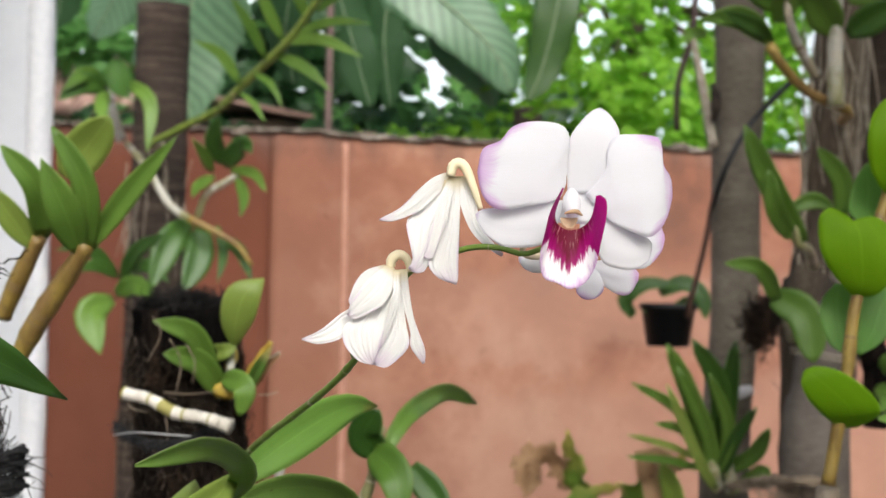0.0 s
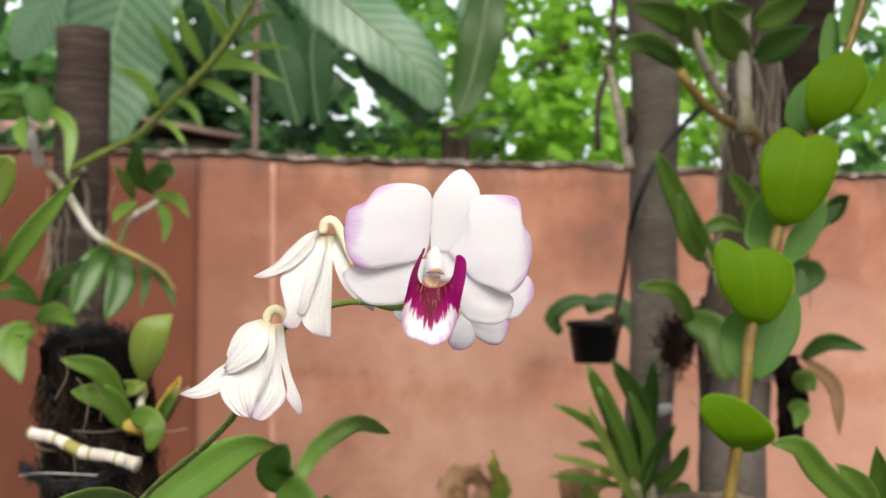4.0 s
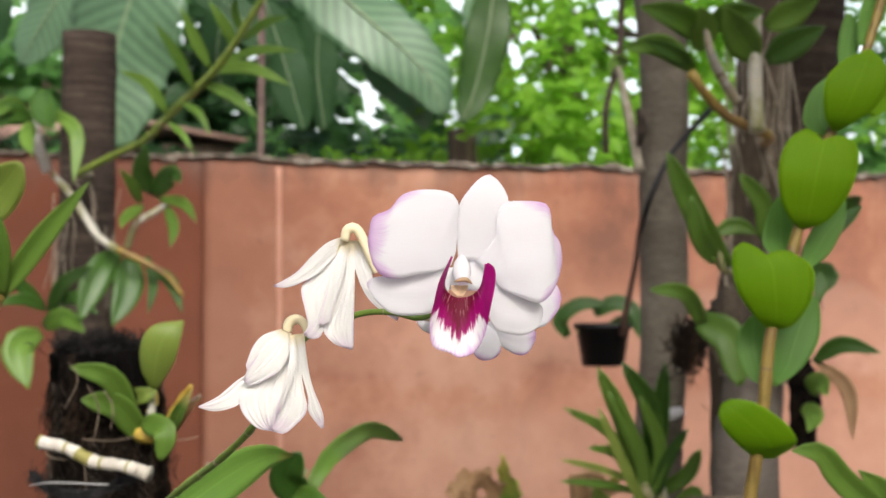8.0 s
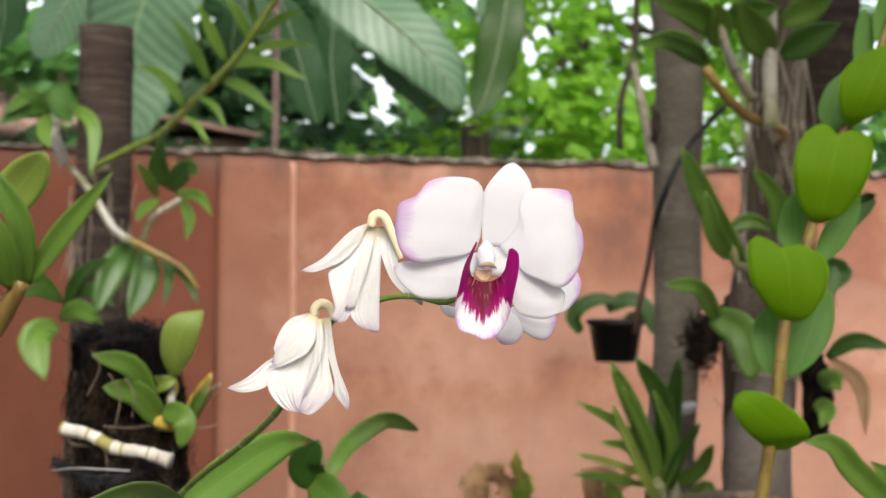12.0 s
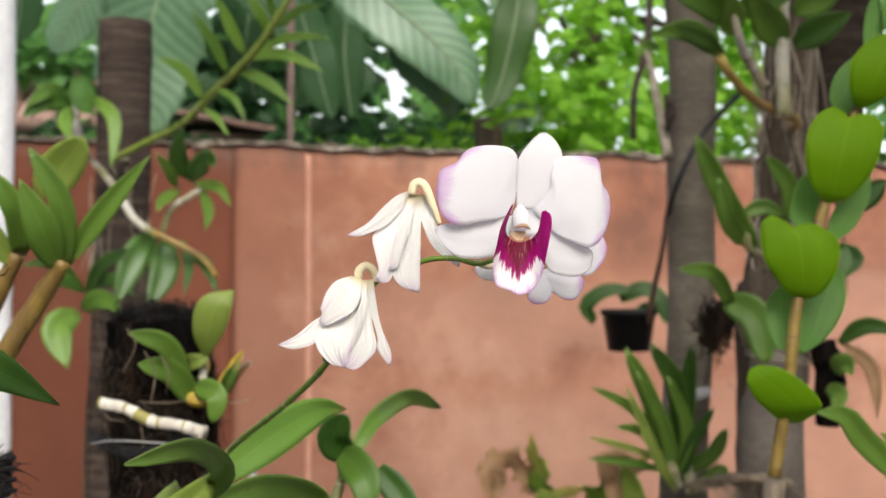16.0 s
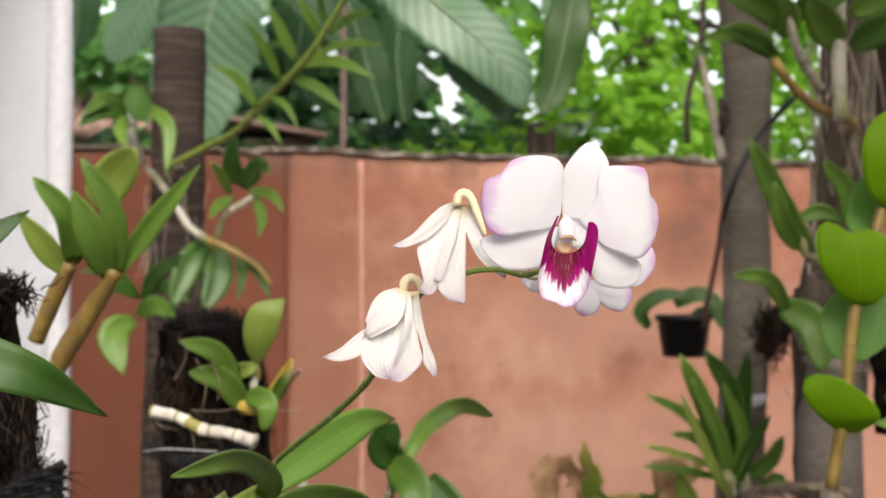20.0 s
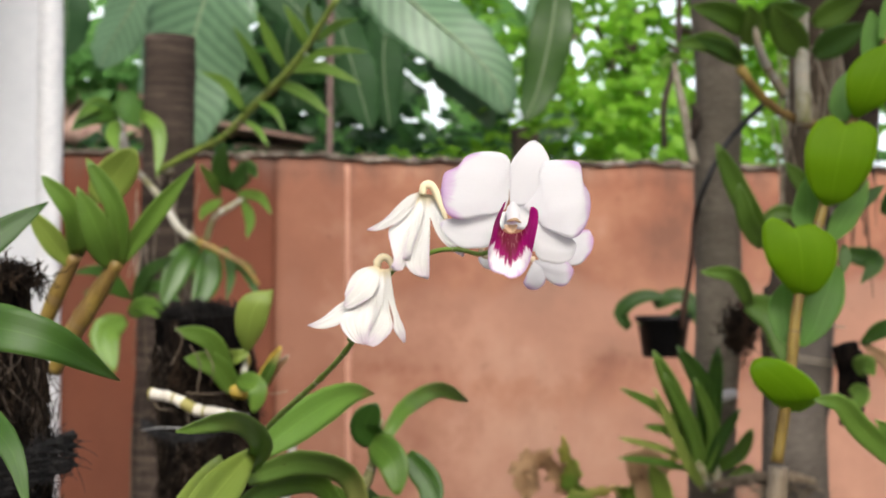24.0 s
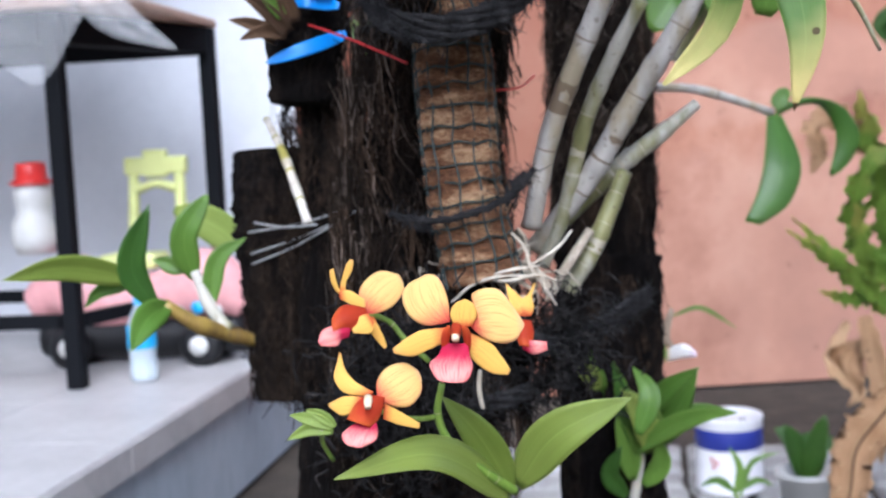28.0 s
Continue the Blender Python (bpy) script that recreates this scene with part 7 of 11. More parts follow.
tube(orange_orchid, [(-0.2384, 0.5372, 0.6981), (-0.2523, 0.5162, 0.7152), (-0.2636, 0.5055, 0.7290), (-0.2688, 0.5010, 0.7447), (-0.2657, 0.4977, 0.7599)], [0.00239, 0.00239, 0.00213, 0.00186, 0.0016], mat_stem, "flower_spike", n=24)
tube(orange_orchid, [(-0.2701, 0.5007, 0.7440), (-0.2770, 0.4946, 0.7445), (-0.2887, 0.4881, 0.7480), (-0.2963, 0.4824, 0.7546)], [0.00129, 0.00129, 0.00129, 0.00129], mat_stem, "flower_stalk", n=10)
tube(orange_orchid, [(-0.2726, 0.5075, 0.7686), (-0.2826, 0.5068, 0.7783), (-0.2901, 0.5065, 0.7878), (-0.2993, 0.5005, 0.7929)], [0.00132, 0.00132, 0.00132, 0.00132], mat_stem, "flower_stalk", n=10)

orange_a = thing("orchid_flower", "yellow-orange orchid flower with red throat and coral lip", "flower", (-0.2533, 0.4614, 0.7883), group="orange orchid flowers")
gore(orange_a, [(-0.2567, 0.4613, 0.7933), (-0.2651, 0.4608, 0.7924), (-0.2722, 0.4609, 0.7967), (-0.2754, 0.4619, 0.8044), (-0.2727, 0.4636, 0.8101), (-0.2666, 0.4656, 0.8129)], [(-0.2550, 0.4616, 0.7937), (-0.2556, 0.4633, 0.8019), (-0.2580, 0.4646, 0.8096), (-0.2614, 0.4654, 0.8134), (-0.2656, 0.4658, 0.8138)], (0.17, -0.98, 0.12), mat_orange, "petal", seed=0, bulge=0.07, wave=0.015, n=16, across=6)
gore(orange_a, [(-0.2467, 0.4629, 0.7932), (-0.2435, 0.4645, 0.7990), (-0.2465, 0.4652, 0.8040), (-0.2410, 0.4669, 0.8068), (-0.2340, 0.4686, 0.8056), (-0.2284, 0.4694, 0.7978), (-0.2244, 0.4701, 0.7910)], [(-0.2461, 0.4627, 0.7908), (-0.2416, 0.4640, 0.7861), (-0.2347, 0.4659, 0.7832), (-0.2284, 0.4679, 0.7840), (-0.2244, 0.4700, 0.7896)], (0.11, -0.98, 0.14), mat_orange, "petal", seed=1, bulge=0.07, wave=0.015, n=16, across=6)
gore(orange_a, [(-0.2529, 0.4597, 0.7915), (-0.2545, 0.4593, 0.7971), (-0.2524, 0.4593, 0.8016), (-0.2482, 0.4594, 0.8034)], [(-0.2458, 0.4608, 0.7916), (-0.2434, 0.4609, 0.7966), (-0.2446, 0.4605, 0.8012), (-0.2477, 0.4595, 0.8034)], (0.14, -0.98, 0.13), mat_orange_sepal, "sepal", seed=2, bulge=0.07, wave=0.015, n=16, across=6)
gore(orange_a, [(-0.2570, 0.4631, 0.7911), (-0.2679, 0.4624, 0.7902), (-0.2754, 0.4619, 0.7864), (-0.2805, 0.4618, 0.7826)], [(-0.2573, 0.4626, 0.7851), (-0.2647, 0.4622, 0.7819), (-0.2721, 0.4618, 0.7792), (-0.2799, 0.4618, 0.7806)], (0.18, -0.97, 0.16), mat_orange_sepal, "sepal", seed=3, bulge=0.07, wave=0.015, n=16, across=6)
gore(orange_a, [(-0.2481, 0.4643, 0.7887), (-0.2396, 0.4662, 0.7843), (-0.2340, 0.4675, 0.7768), (-0.2309, 0.4685, 0.7712)], [(-0.2502, 0.4634, 0.7823), (-0.2458, 0.4645, 0.7757), (-0.2390, 0.4661, 0.7704), (-0.2322, 0.4681, 0.7691)], (0.11, -0.98, 0.18), mat_orange_sepal, "sepal", seed=4, bulge=0.07, wave=0.015, n=16, across=6)
gore(orange_a, [(-0.2567, 0.4526, 0.7860), (-0.2591, 0.4493, 0.7814), (-0.2623, 0.4460, 0.7785), (-0.2589, 0.4435, 0.7726), (-0.2533, 0.4417, 0.7714)], [(-0.2469, 0.4540, 0.7855), (-0.2459, 0.4513, 0.7808), (-0.2445, 0.4485, 0.7765), (-0.2469, 0.4452, 0.7713), (-0.2519, 0.4419, 0.7713)], (0.15, -0.97, 0.18), mat_orange_lip, "lip", seed=5, bulge=0.12, wave=0.06, pleat=0.03, n=14, across=6, label='coral lip with crimson veins')
gore(orange_a, [(-0.2567, 0.4541, 0.7800), (-0.2579, 0.4523, 0.7851), (-0.2572, 0.4509, 0.7906), (-0.2544, 0.4496, 0.7940)], [(-0.2544, 0.4546, 0.7816), (-0.2544, 0.4529, 0.7861), (-0.2537, 0.4513, 0.7900), (-0.2533, 0.4497, 0.7938)], (0.15, -0.98, 0.15), mat_red_throat, "side_lobe", seed=6, bulge=0.3, n=12, across=5)
gore(orange_a, [(-0.2497, 0.4553, 0.7813), (-0.2485, 0.4538, 0.7858), (-0.2488, 0.4521, 0.7897), (-0.2484, 0.4504, 0.7933)], [(-0.2474, 0.4555, 0.7796), (-0.2456, 0.4542, 0.7845), (-0.2453, 0.4526, 0.7900), (-0.2466, 0.4507, 0.7934)], (0.13, -0.98, 0.15), mat_red_throat, "side_lobe", seed=7, bulge=0.3, n=12, across=5)
tube(orange_a, [(-0.2519, 0.4579, 0.7917), (-0.2513, 0.4507, 0.7900), (-0.2511, 0.4475, 0.7881)], [0.00235, 0.00235, 0.00164], mat_red_throat, "column_hood", n=8)
tube(orange_a, [(-0.2509, 0.4462, 0.7898), (-0.2507, 0.4446, 0.7886)], [0.00163, 0.00139], mat_column, "anther_cap", n=4)

orange_b = thing("orchid_flower", "yellow-orange orchid flower with red throat and coral lip", "flower", (-0.2964, 0.4758, 0.7964), group="orange orchid flowers")
gore(orange_b, [(-0.2944, 0.4762, 0.7971), (-0.2976, 0.4773, 0.8038), (-0.2953, 0.4792, 0.8098), (-0.2884, 0.4816, 0.8143), (-0.2803, 0.4837, 0.8123)], [(-0.2939, 0.4762, 0.7960), (-0.2887, 0.4780, 0.7961), (-0.2826, 0.4802, 0.7989), (-0.2781, 0.4824, 0.8050), (-0.2787, 0.4837, 0.8092)], (0.20, -0.97, 0.12), mat_orange, "petal", seed=0, bulge=0.07, wave=0.015, n=16, across=6)
gore(orange_b, [(-0.2981, 0.4761, 0.8032), (-0.3056, 0.4739, 0.8057), (-0.3085, 0.4725, 0.8110), (-0.3087, 0.4716, 0.8161)], [(-0.2977, 0.4760, 0.8009), (-0.3027, 0.4741, 0.8028), (-0.3056, 0.4728, 0.8096), (-0.3070, 0.4719, 0.8172)], (0.24, -0.97, 0.11), mat_orange_sepal, "sepal", seed=1, bulge=0.07, wave=0.015, n=16, across=6)
gore(orange_b, [(-0.3059, 0.4752, 0.8061), (-0.3041, 0.4746, 0.8118), (-0.3019, 0.4741, 0.8180), (-0.2995, 0.4734, 0.8208)], [(-0.3030, 0.4755, 0.8044), (-0.3022, 0.4748, 0.8105), (-0.2993, 0.4743, 0.8154), (-0.2981, 0.4735, 0.8200)], (0.23, -0.97, 0.10), mat_orange_sepal, "sepal", seed=2, bulge=0.07, wave=0.015, n=16, across=6)
gore(orange_b, [(-0.3054, 0.4733, 0.8070), (-0.3005, 0.4741, 0.8068), (-0.2945, 0.4746, 0.8028)], [(-0.3050, 0.4731, 0.8033), (-0.3002, 0.4736, 0.8006), (-0.2940, 0.4742, 0.7973)], (0.23, -0.97, 0.12), mat_orange_sepal, "sepal", seed=3, bulge=0.07, wave=0.015, n=16, across=6)
gore(orange_b, [(-0.2937, 0.4761, 0.7950), (-0.2927, 0.4766, 0.7874), (-0.2875, 0.4778, 0.7800)], [(-0.2910, 0.4765, 0.7944), (-0.2874, 0.4773, 0.7859), (-0.2862, 0.4781, 0.7809)], (0.21, -0.97, 0.15), mat_orange_sepal, "sepal", seed=4, bulge=0.07, wave=0.015, n=16, across=6)
gore(orange_b, [(-0.2935, 0.4725, 0.7993), (-0.3019, 0.4680, 0.8014), (-0.3064, 0.4635, 0.7972), (-0.3062, 0.4598, 0.7924)], [(-0.2927, 0.4720, 0.7931), (-0.2963, 0.4678, 0.7899), (-0.3015, 0.4637, 0.7907), (-0.3051, 0.4598, 0.7909)], (0.24, -0.96, 0.14), mat_red_throat, "throat", seed=5, bulge=0.3, n=12, across=5)
gore(orange_b, [(-0.2987, 0.4650, 0.7924), (-0.3046, 0.4615, 0.7936), (-0.3098, 0.4578, 0.7921), (-0.3112, 0.4545, 0.7878)], [(-0.2999, 0.4644, 0.7878), (-0.3024, 0.4612, 0.7872), (-0.3040, 0.4581, 0.7850), (-0.3100, 0.4545, 0.7858)], (0.24, -0.96, 0.15), mat_orange_lip, "lip", seed=6, bulge=0.12, wave=0.06, pleat=0.03, n=14, across=6, label='coral lip with crimson veins')
gore(orange_b, [(-0.2917, 0.4685, 0.7973), (-0.2959, 0.4667, 0.7960), (-0.2988, 0.4649, 0.7914)], [(-0.2895, 0.4685, 0.7931), (-0.2909, 0.4669, 0.7889), (-0.2979, 0.4648, 0.7894)], (0.22, -0.97, 0.14), mat_orange_sepal, "sepal", seed=7, bulge=0.07, wave=0.015, n=16, across=6)

orange_c = thing("orchid_flower", "yellow-orange orchid flower with red throat and coral lip", "flower", (-0.2919, 0.4632, 0.7599), group="orange orchid flowers")
gore(orange_c, [(-0.2888, 0.4638, 0.7610), (-0.2889, 0.4654, 0.7681), (-0.2846, 0.4675, 0.7735), (-0.2774, 0.4698, 0.7752), (-0.2717, 0.4714, 0.7715)], [(-0.2878, 0.4639, 0.7600), (-0.2814, 0.4656, 0.7567), (-0.2750, 0.4676, 0.7567), (-0.2704, 0.4697, 0.7619), (-0.2703, 0.4713, 0.7683)], (0.19, -0.96, 0.19), mat_orange, "petal", seed=0, bulge=0.07, wave=0.015, n=16, across=6)
gore(orange_c, [(-0.2926, 0.4633, 0.7619), (-0.3029, 0.4629, 0.7637), (-0.3075, 0.4637, 0.7700), (-0.3060, 0.4656, 0.7771), (-0.3054, 0.4670, 0.7808)], [(-0.2901, 0.4638, 0.7635), (-0.2980, 0.4644, 0.7682), (-0.3024, 0.4655, 0.7733), (-0.3047, 0.4671, 0.7808)], (0.24, -0.95, 0.18), mat_orange_sepal, "sepal", seed=1, bulge=0.07, wave=0.015, n=16, across=6)
gore(orange_c, [(-0.2943, 0.4600, 0.7624), (-0.3024, 0.4603, 0.7627), (-0.3098, 0.4605, 0.7596)], [(-0.2979, 0.4589, 0.7563), (-0.3039, 0.4594, 0.7545), (-0.3094, 0.4604, 0.7579)], (0.23, -0.95, 0.21), mat_orange_sepal, "sepal", seed=2, bulge=0.07, wave=0.015, n=16, across=6)
gore(orange_c, [(-0.2855, 0.4621, 0.7591), (-0.2789, 0.4652, 0.7543), (-0.2714, 0.4684, 0.7485)], [(-0.2863, 0.4614, 0.7523), (-0.2796, 0.4647, 0.7487), (-0.2719, 0.4682, 0.7463)], (0.19, -0.96, 0.22), mat_orange_sepal, "sepal", seed=3, bulge=0.07, wave=0.015, n=16, across=6)
gore(orange_c, [(-0.2917, 0.4595, 0.7637), (-0.2960, 0.4535, 0.7609), (-0.2988, 0.4476, 0.7557)], [(-0.2846, 0.4605, 0.7619), (-0.2862, 0.4545, 0.7544), (-0.2893, 0.4487, 0.7517)], (0.21, -0.95, 0.21), mat_red_throat, "throat", seed=4, bulge=0.3, n=12, across=5)
gore(orange_c, [(-0.2932, 0.4524, 0.7543), (-0.2980, 0.4494, 0.7521), (-0.3012, 0.4467, 0.7492), (-0.2992, 0.4446, 0.7456), (-0.2941, 0.4433, 0.7444)], [(-0.2875, 0.4532, 0.7540), (-0.2864, 0.4503, 0.7493), (-0.2871, 0.4472, 0.7464), (-0.2923, 0.4436, 0.7443)], (0.22, -0.95, 0.23), mat_orange_lip, "lip", seed=5, bulge=0.12, wave=0.06, pleat=0.03, n=14, across=6, label='coral lip with crimson veins')
tube(orange_c, [(-0.2905, 0.4536, 0.7632), (-0.2895, 0.4476, 0.7623), (-0.2891, 0.4455, 0.7608)], [0.00191, 0.00191, 0.00143], mat_column, "anther_cap", n=6)

orange_d = thing("orchid_flower", "yellow-orange orchid flower with red throat and coral lip", "flower", (-0.2288, 0.5254, 0.7806), group="orange orchid flowers")
gore(orange_d, [(-0.2334, 0.5252, 0.7862), (-0.2364, 0.5269, 0.7941), (-0.2376, 0.5289, 0.8012)], [(-0.2273, 0.5261, 0.7859), (-0.2298, 0.5279, 0.7938), (-0.2371, 0.5290, 0.8012)], (0.09, -0.99, 0.13), mat_orange_sepal, "sepal", seed=0, bulge=0.07, wave=0.015, n=16, across=6)
gore(orange_d, [(-0.2307, 0.5257, 0.7874), (-0.2317, 0.5270, 0.7926), (-0.2271, 0.5291, 0.7962), (-0.2241, 0.5310, 0.8013)], [(-0.2260, 0.5263, 0.7858), (-0.2246, 0.5279, 0.7896), (-0.2253, 0.5292, 0.7948), (-0.2236, 0.5310, 0.8008)], (0.08, -0.99, 0.13), mat_orange_sepal, "sepal", seed=1, bulge=0.07, wave=0.015, n=16, across=6)
gore(orange_d, [(-0.2324, 0.5222, 0.7852), (-0.2331, 0.5181, 0.7792), (-0.2309, 0.5144, 0.7739)], [(-0.2258, 0.5231, 0.7841), (-0.2244, 0.5193, 0.7788), (-0.2257, 0.5151, 0.7731)], (0.09, -0.98, 0.16), mat_red_throat, "throat", seed=2, bulge=0.3, n=12, across=5)
gore(orange_d, [(-0.2296, 0.5168, 0.7766), (-0.2242, 0.5146, 0.7761), (-0.2181, 0.5124, 0.7758)], [(-0.2298, 0.5164, 0.7719), (-0.2244, 0.5140, 0.7696), (-0.2177, 0.5122, 0.7718)], (0.08, -0.98, 0.17), mat_orange_lip, "lip", seed=3, bulge=0.12, wave=0.06, pleat=0.03, n=14, across=6, label='coral lip with crimson veins')

orchid_bud = thing("orchid_bud", "closed yellow-green orchid bud on the spike", "bud", (-0.3229, 0.4877, 0.7460))
leaf(orchid_bud, [(-0.3154, 0.4885, 0.7418), (-0.3229, 0.4877, 0.7460), (-0.3350, 0.4862, 0.7492)], 0.0068, (0.25, -0.94, 0.22), mat_leaf_lime, "lance", fold=0.4, name='sepal')
leaf(orchid_bud, [(-0.3154, 0.4884, 0.7405), (-0.3256, 0.4870, 0.7423), (-0.3364, 0.4850, 0.7377)], 0.0063, (0.26, -0.94, 0.22), mat_leaf_lime, "lance", fold=0.4, name='sepal')
leaf(orchid_bud, [(-0.3141, 0.4888, 0.7430), (-0.3215, 0.4882, 0.7485), (-0.3278, 0.4875, 0.7514)], 0.0058, (0.25, -0.94, 0.21), mat_leaf_lime, "lance", fold=0.4, name='sepal')
tube(orchid_bud, [(-0.3205, 0.4878, 0.7420), (-0.3227, 0.4968, 0.7332), (-0.3208, 0.5064, 0.7226)], [0.00107, 0.00107, 0.00107], mat_stem, "stalk", n=8)

low_orchid = thing("orchid_plant", "low orchid with narrow green leaves at the trunk foot", "plant", (-0.1789, 0.8931, 0.5983))
leaf(low_orchid, [(-0.1779, 0.8955, 0.6244), (-0.1513, 0.8917, 0.6516), (-0.1312, 0.8881, 0.6913)], 0.0196, (-0.03, -0.97, 0.22), mat_leaf, "lance", fold=0.3)
leaf(low_orchid, [(-0.1736, 0.8961, 0.6242), (-0.1384, 0.8938, 0.6531), (-0.1028, 0.8893, 0.6557)], 0.0178, (-0.04, -0.97, 0.22), mat_leaf, "lance", fold=0.3)
leaf(low_orchid, [(-0.1779, 0.8955, 0.6244), (-0.1685, 0.8892, 0.6524), (-0.1847, 0.8786, 0.6769)], 0.0195, (-0.01, -0.97, 0.22), mat_leaf_lime, "lance", fold=0.3)
leaf(low_orchid, [(-0.1824, 0.8944, 0.6203), (-0.1891, 0.8880, 0.6750), (-0.1945, 0.8790, 0.6987)], 0.0150, (0.01, -0.98, 0.20), mat_leaf, "lance", fold=0.3)
leaf(low_orchid, [(-0.2021, 0.8960, 0.6736), (-0.2141, 0.8857, 0.6935), (-0.2265, 0.8737, 0.6939)], 0.0149, (0.04, -0.98, 0.18), mat_leaf, "lance", fold=0.3)
leaf(low_orchid, [(-0.1830, 0.8928, 0.6029), (-0.1863, 0.8846, 0.6317), (-0.1939, 0.8754, 0.6560)], 0.0177, (0.01, -0.97, 0.25), mat_leaf, "lance", fold=0.3)
leaf(low_orchid, [(-0.1746, 0.8937, 0.5981), (-0.1611, 0.8873, 0.6175), (-0.1648, 0.8787, 0.6417)], 0.0161, (-0.02, -0.97, 0.26), mat_leaf, "lance", fold=0.3)
leaf(low_orchid, [(-0.2023, 0.8956, 0.6693), (-0.2097, 0.8867, 0.6976), (-0.2150, 0.8776, 0.7189)], 0.0035, (0.03, -0.98, 0.18), mat_leaf, "lance", fold=0.3)
leaf(low_orchid, [(-0.1691, 0.8971, 0.6284), (-0.1709, 0.8881, 0.6439), (-0.1658, 0.8811, 0.6717)], 0.0222, (-0.01, -0.97, 0.23), mat_leaf, "lance", fold=0.3)
leaf(low_orchid, [(-0.1878, 0.8910, 0.5900), (-0.1999, 0.8808, 0.6108), (-0.1905, 0.8741, 0.6345)], 0.0151, (0.02, -0.96, 0.27), mat_leaf_deep, "lance", fold=0.3)
leaf(low_orchid, [(-0.1813, 0.8850, 0.6271), (-0.1543, 0.8683, 0.6497), (-0.1300, 0.8533, 0.6621), (-0.1080, 0.8400, 0.6661)], 0.0155, (0.05, -0.97, 0.25), mat_leaf, "lance", fold=0.25, n=14)
leaf(low_orchid, [(-0.1694, 0.8850, 0.6270), (-0.1729, 0.8700, 0.6547), (-0.1895, 0.8600, 0.6816)], 0.02, (0.05, -0.97, 0.25), mat_leaf_pale, "lance", fold=0.25, n=14)
leaf(low_orchid, [(-0.1792, 0.8850, 0.6513), (-0.1554, 0.8700, 0.6781), (-0.1314, 0.8600, 0.6965)], 0.017, (0.05, -0.97, 0.25), mat_leaf, "lance", fold=0.25, n=14)
leaf(low_orchid, [(-0.1820, 0.8850, 0.6315), (-0.1860, 0.8750, 0.6646), (-0.1955, 0.8650, 0.7012)], 0.012, (0.05, -0.97, 0.25), mat_leaf_deep, "lance", fold=0.25, n=14)
leaf(low_orchid, [(-0.2036, 0.8000, 0.6935), (-0.2106, 0.7900, 0.7075), (-0.2213, 0.7800, 0.7174)], 0.014, (0.05, -0.97, 0.25), mat_leaf_pale, "lance", fold=0.25, n=14)
gore(low_orchid, [(-0.1482, 0.9596, 0.7272), (-0.1571, 0.9567, 0.7093), (-0.1557, 0.9558, 0.6968)], [(-0.1451, 0.9599, 0.7247), (-0.1491, 0.9573, 0.7020), (-0.1408, 0.9578, 0.6933)], (-0.02, -0.99, 0.16), mat_sheath, "dry_bract", bulge=0.2, pleat=0.05, n=10)
gore(low_orchid, [(-0.1521, 0.9561, 0.6939), (-0.1387, 0.9485, 0.6995), (-0.1293, 0.9444, 0.6935)], [(-0.1525, 0.9552, 0.6838), (-0.1392, 0.9474, 0.6877), (-0.1286, 0.9441, 0.6890)], (-0.04, -0.98, 0.17), mat_wilted, "dry_bract", bulge=0.2, pleat=0.06, n=10)
tube(low_orchid, [(-0.1839, 0.9007, 0.5781), (-0.1786, 0.8988, 0.6056), (-0.1756, 0.8962, 0.6287)], [0.00407, 0.00407, 0.00317], mat_cane_olive, "cane", n=10)

grass_tuft = thing("weed", "thin weed leaves growing between the paving stones", "weed", (-0.0329, 1.8546, 0.3034))
tube(grass_tuft, [(-0.0442, 1.6553, 0.3666), (-0.0342, 1.6753, 0.1833), (-0.0442, 1.6853, -0.0200)], [0.0023, 0.0023], mat_stem, "stalk", n=16)
leaf(grass_tuft, [(-0.1243, 1.6645, 0.6164), (-0.0852, 1.6713, 0.6261), (-0.0360, 1.6761, 0.5948)], 0.0064, (-0.05, -0.99, 0.14), mat_leaf, "lance", fold=0.3)
leaf(grass_tuft, [(-0.0482, 1.6543, 0.3629), (-0.0391, 1.6590, 0.4014), (-0.0534, 1.6596, 0.4334)], 0.0114, (-0.08, -0.96, 0.26), mat_leaf, "lance", fold=0.3)
leaf(grass_tuft, [(-0.0405, 1.6555, 0.3625), (-0.0233, 1.6620, 0.4084), (0.0159, 1.6692, 0.4221)], 0.0082, (-0.09, -0.96, 0.26), mat_leaf, "lance", fold=0.3)
leaf(grass_tuft, [(-0.1343, 1.6576, 0.5544), (-0.1391, 1.6602, 0.5937), (-0.1239, 1.6655, 0.6281)], 0.0072, (-0.02, -0.99, 0.16), mat_leaf, "lance", fold=0.3)
leaf(grass_tuft, [(-0.0479, 1.6550, 0.3707), (-0.0706, 1.6530, 0.3874), (-0.0941, 1.6488, 0.3807)], 0.0114, (-0.06, -0.96, 0.27), mat_leaf, "lance", fold=0.3)
leaf(grass_tuft, [(-0.0441, 1.6556, 0.3705), (-0.0165, 1.6611, 0.3847), (0.0065, 1.6638, 0.3757)], 0.0099, (-0.09, -0.96, 0.27), mat_leaf, "lance", fold=0.3)

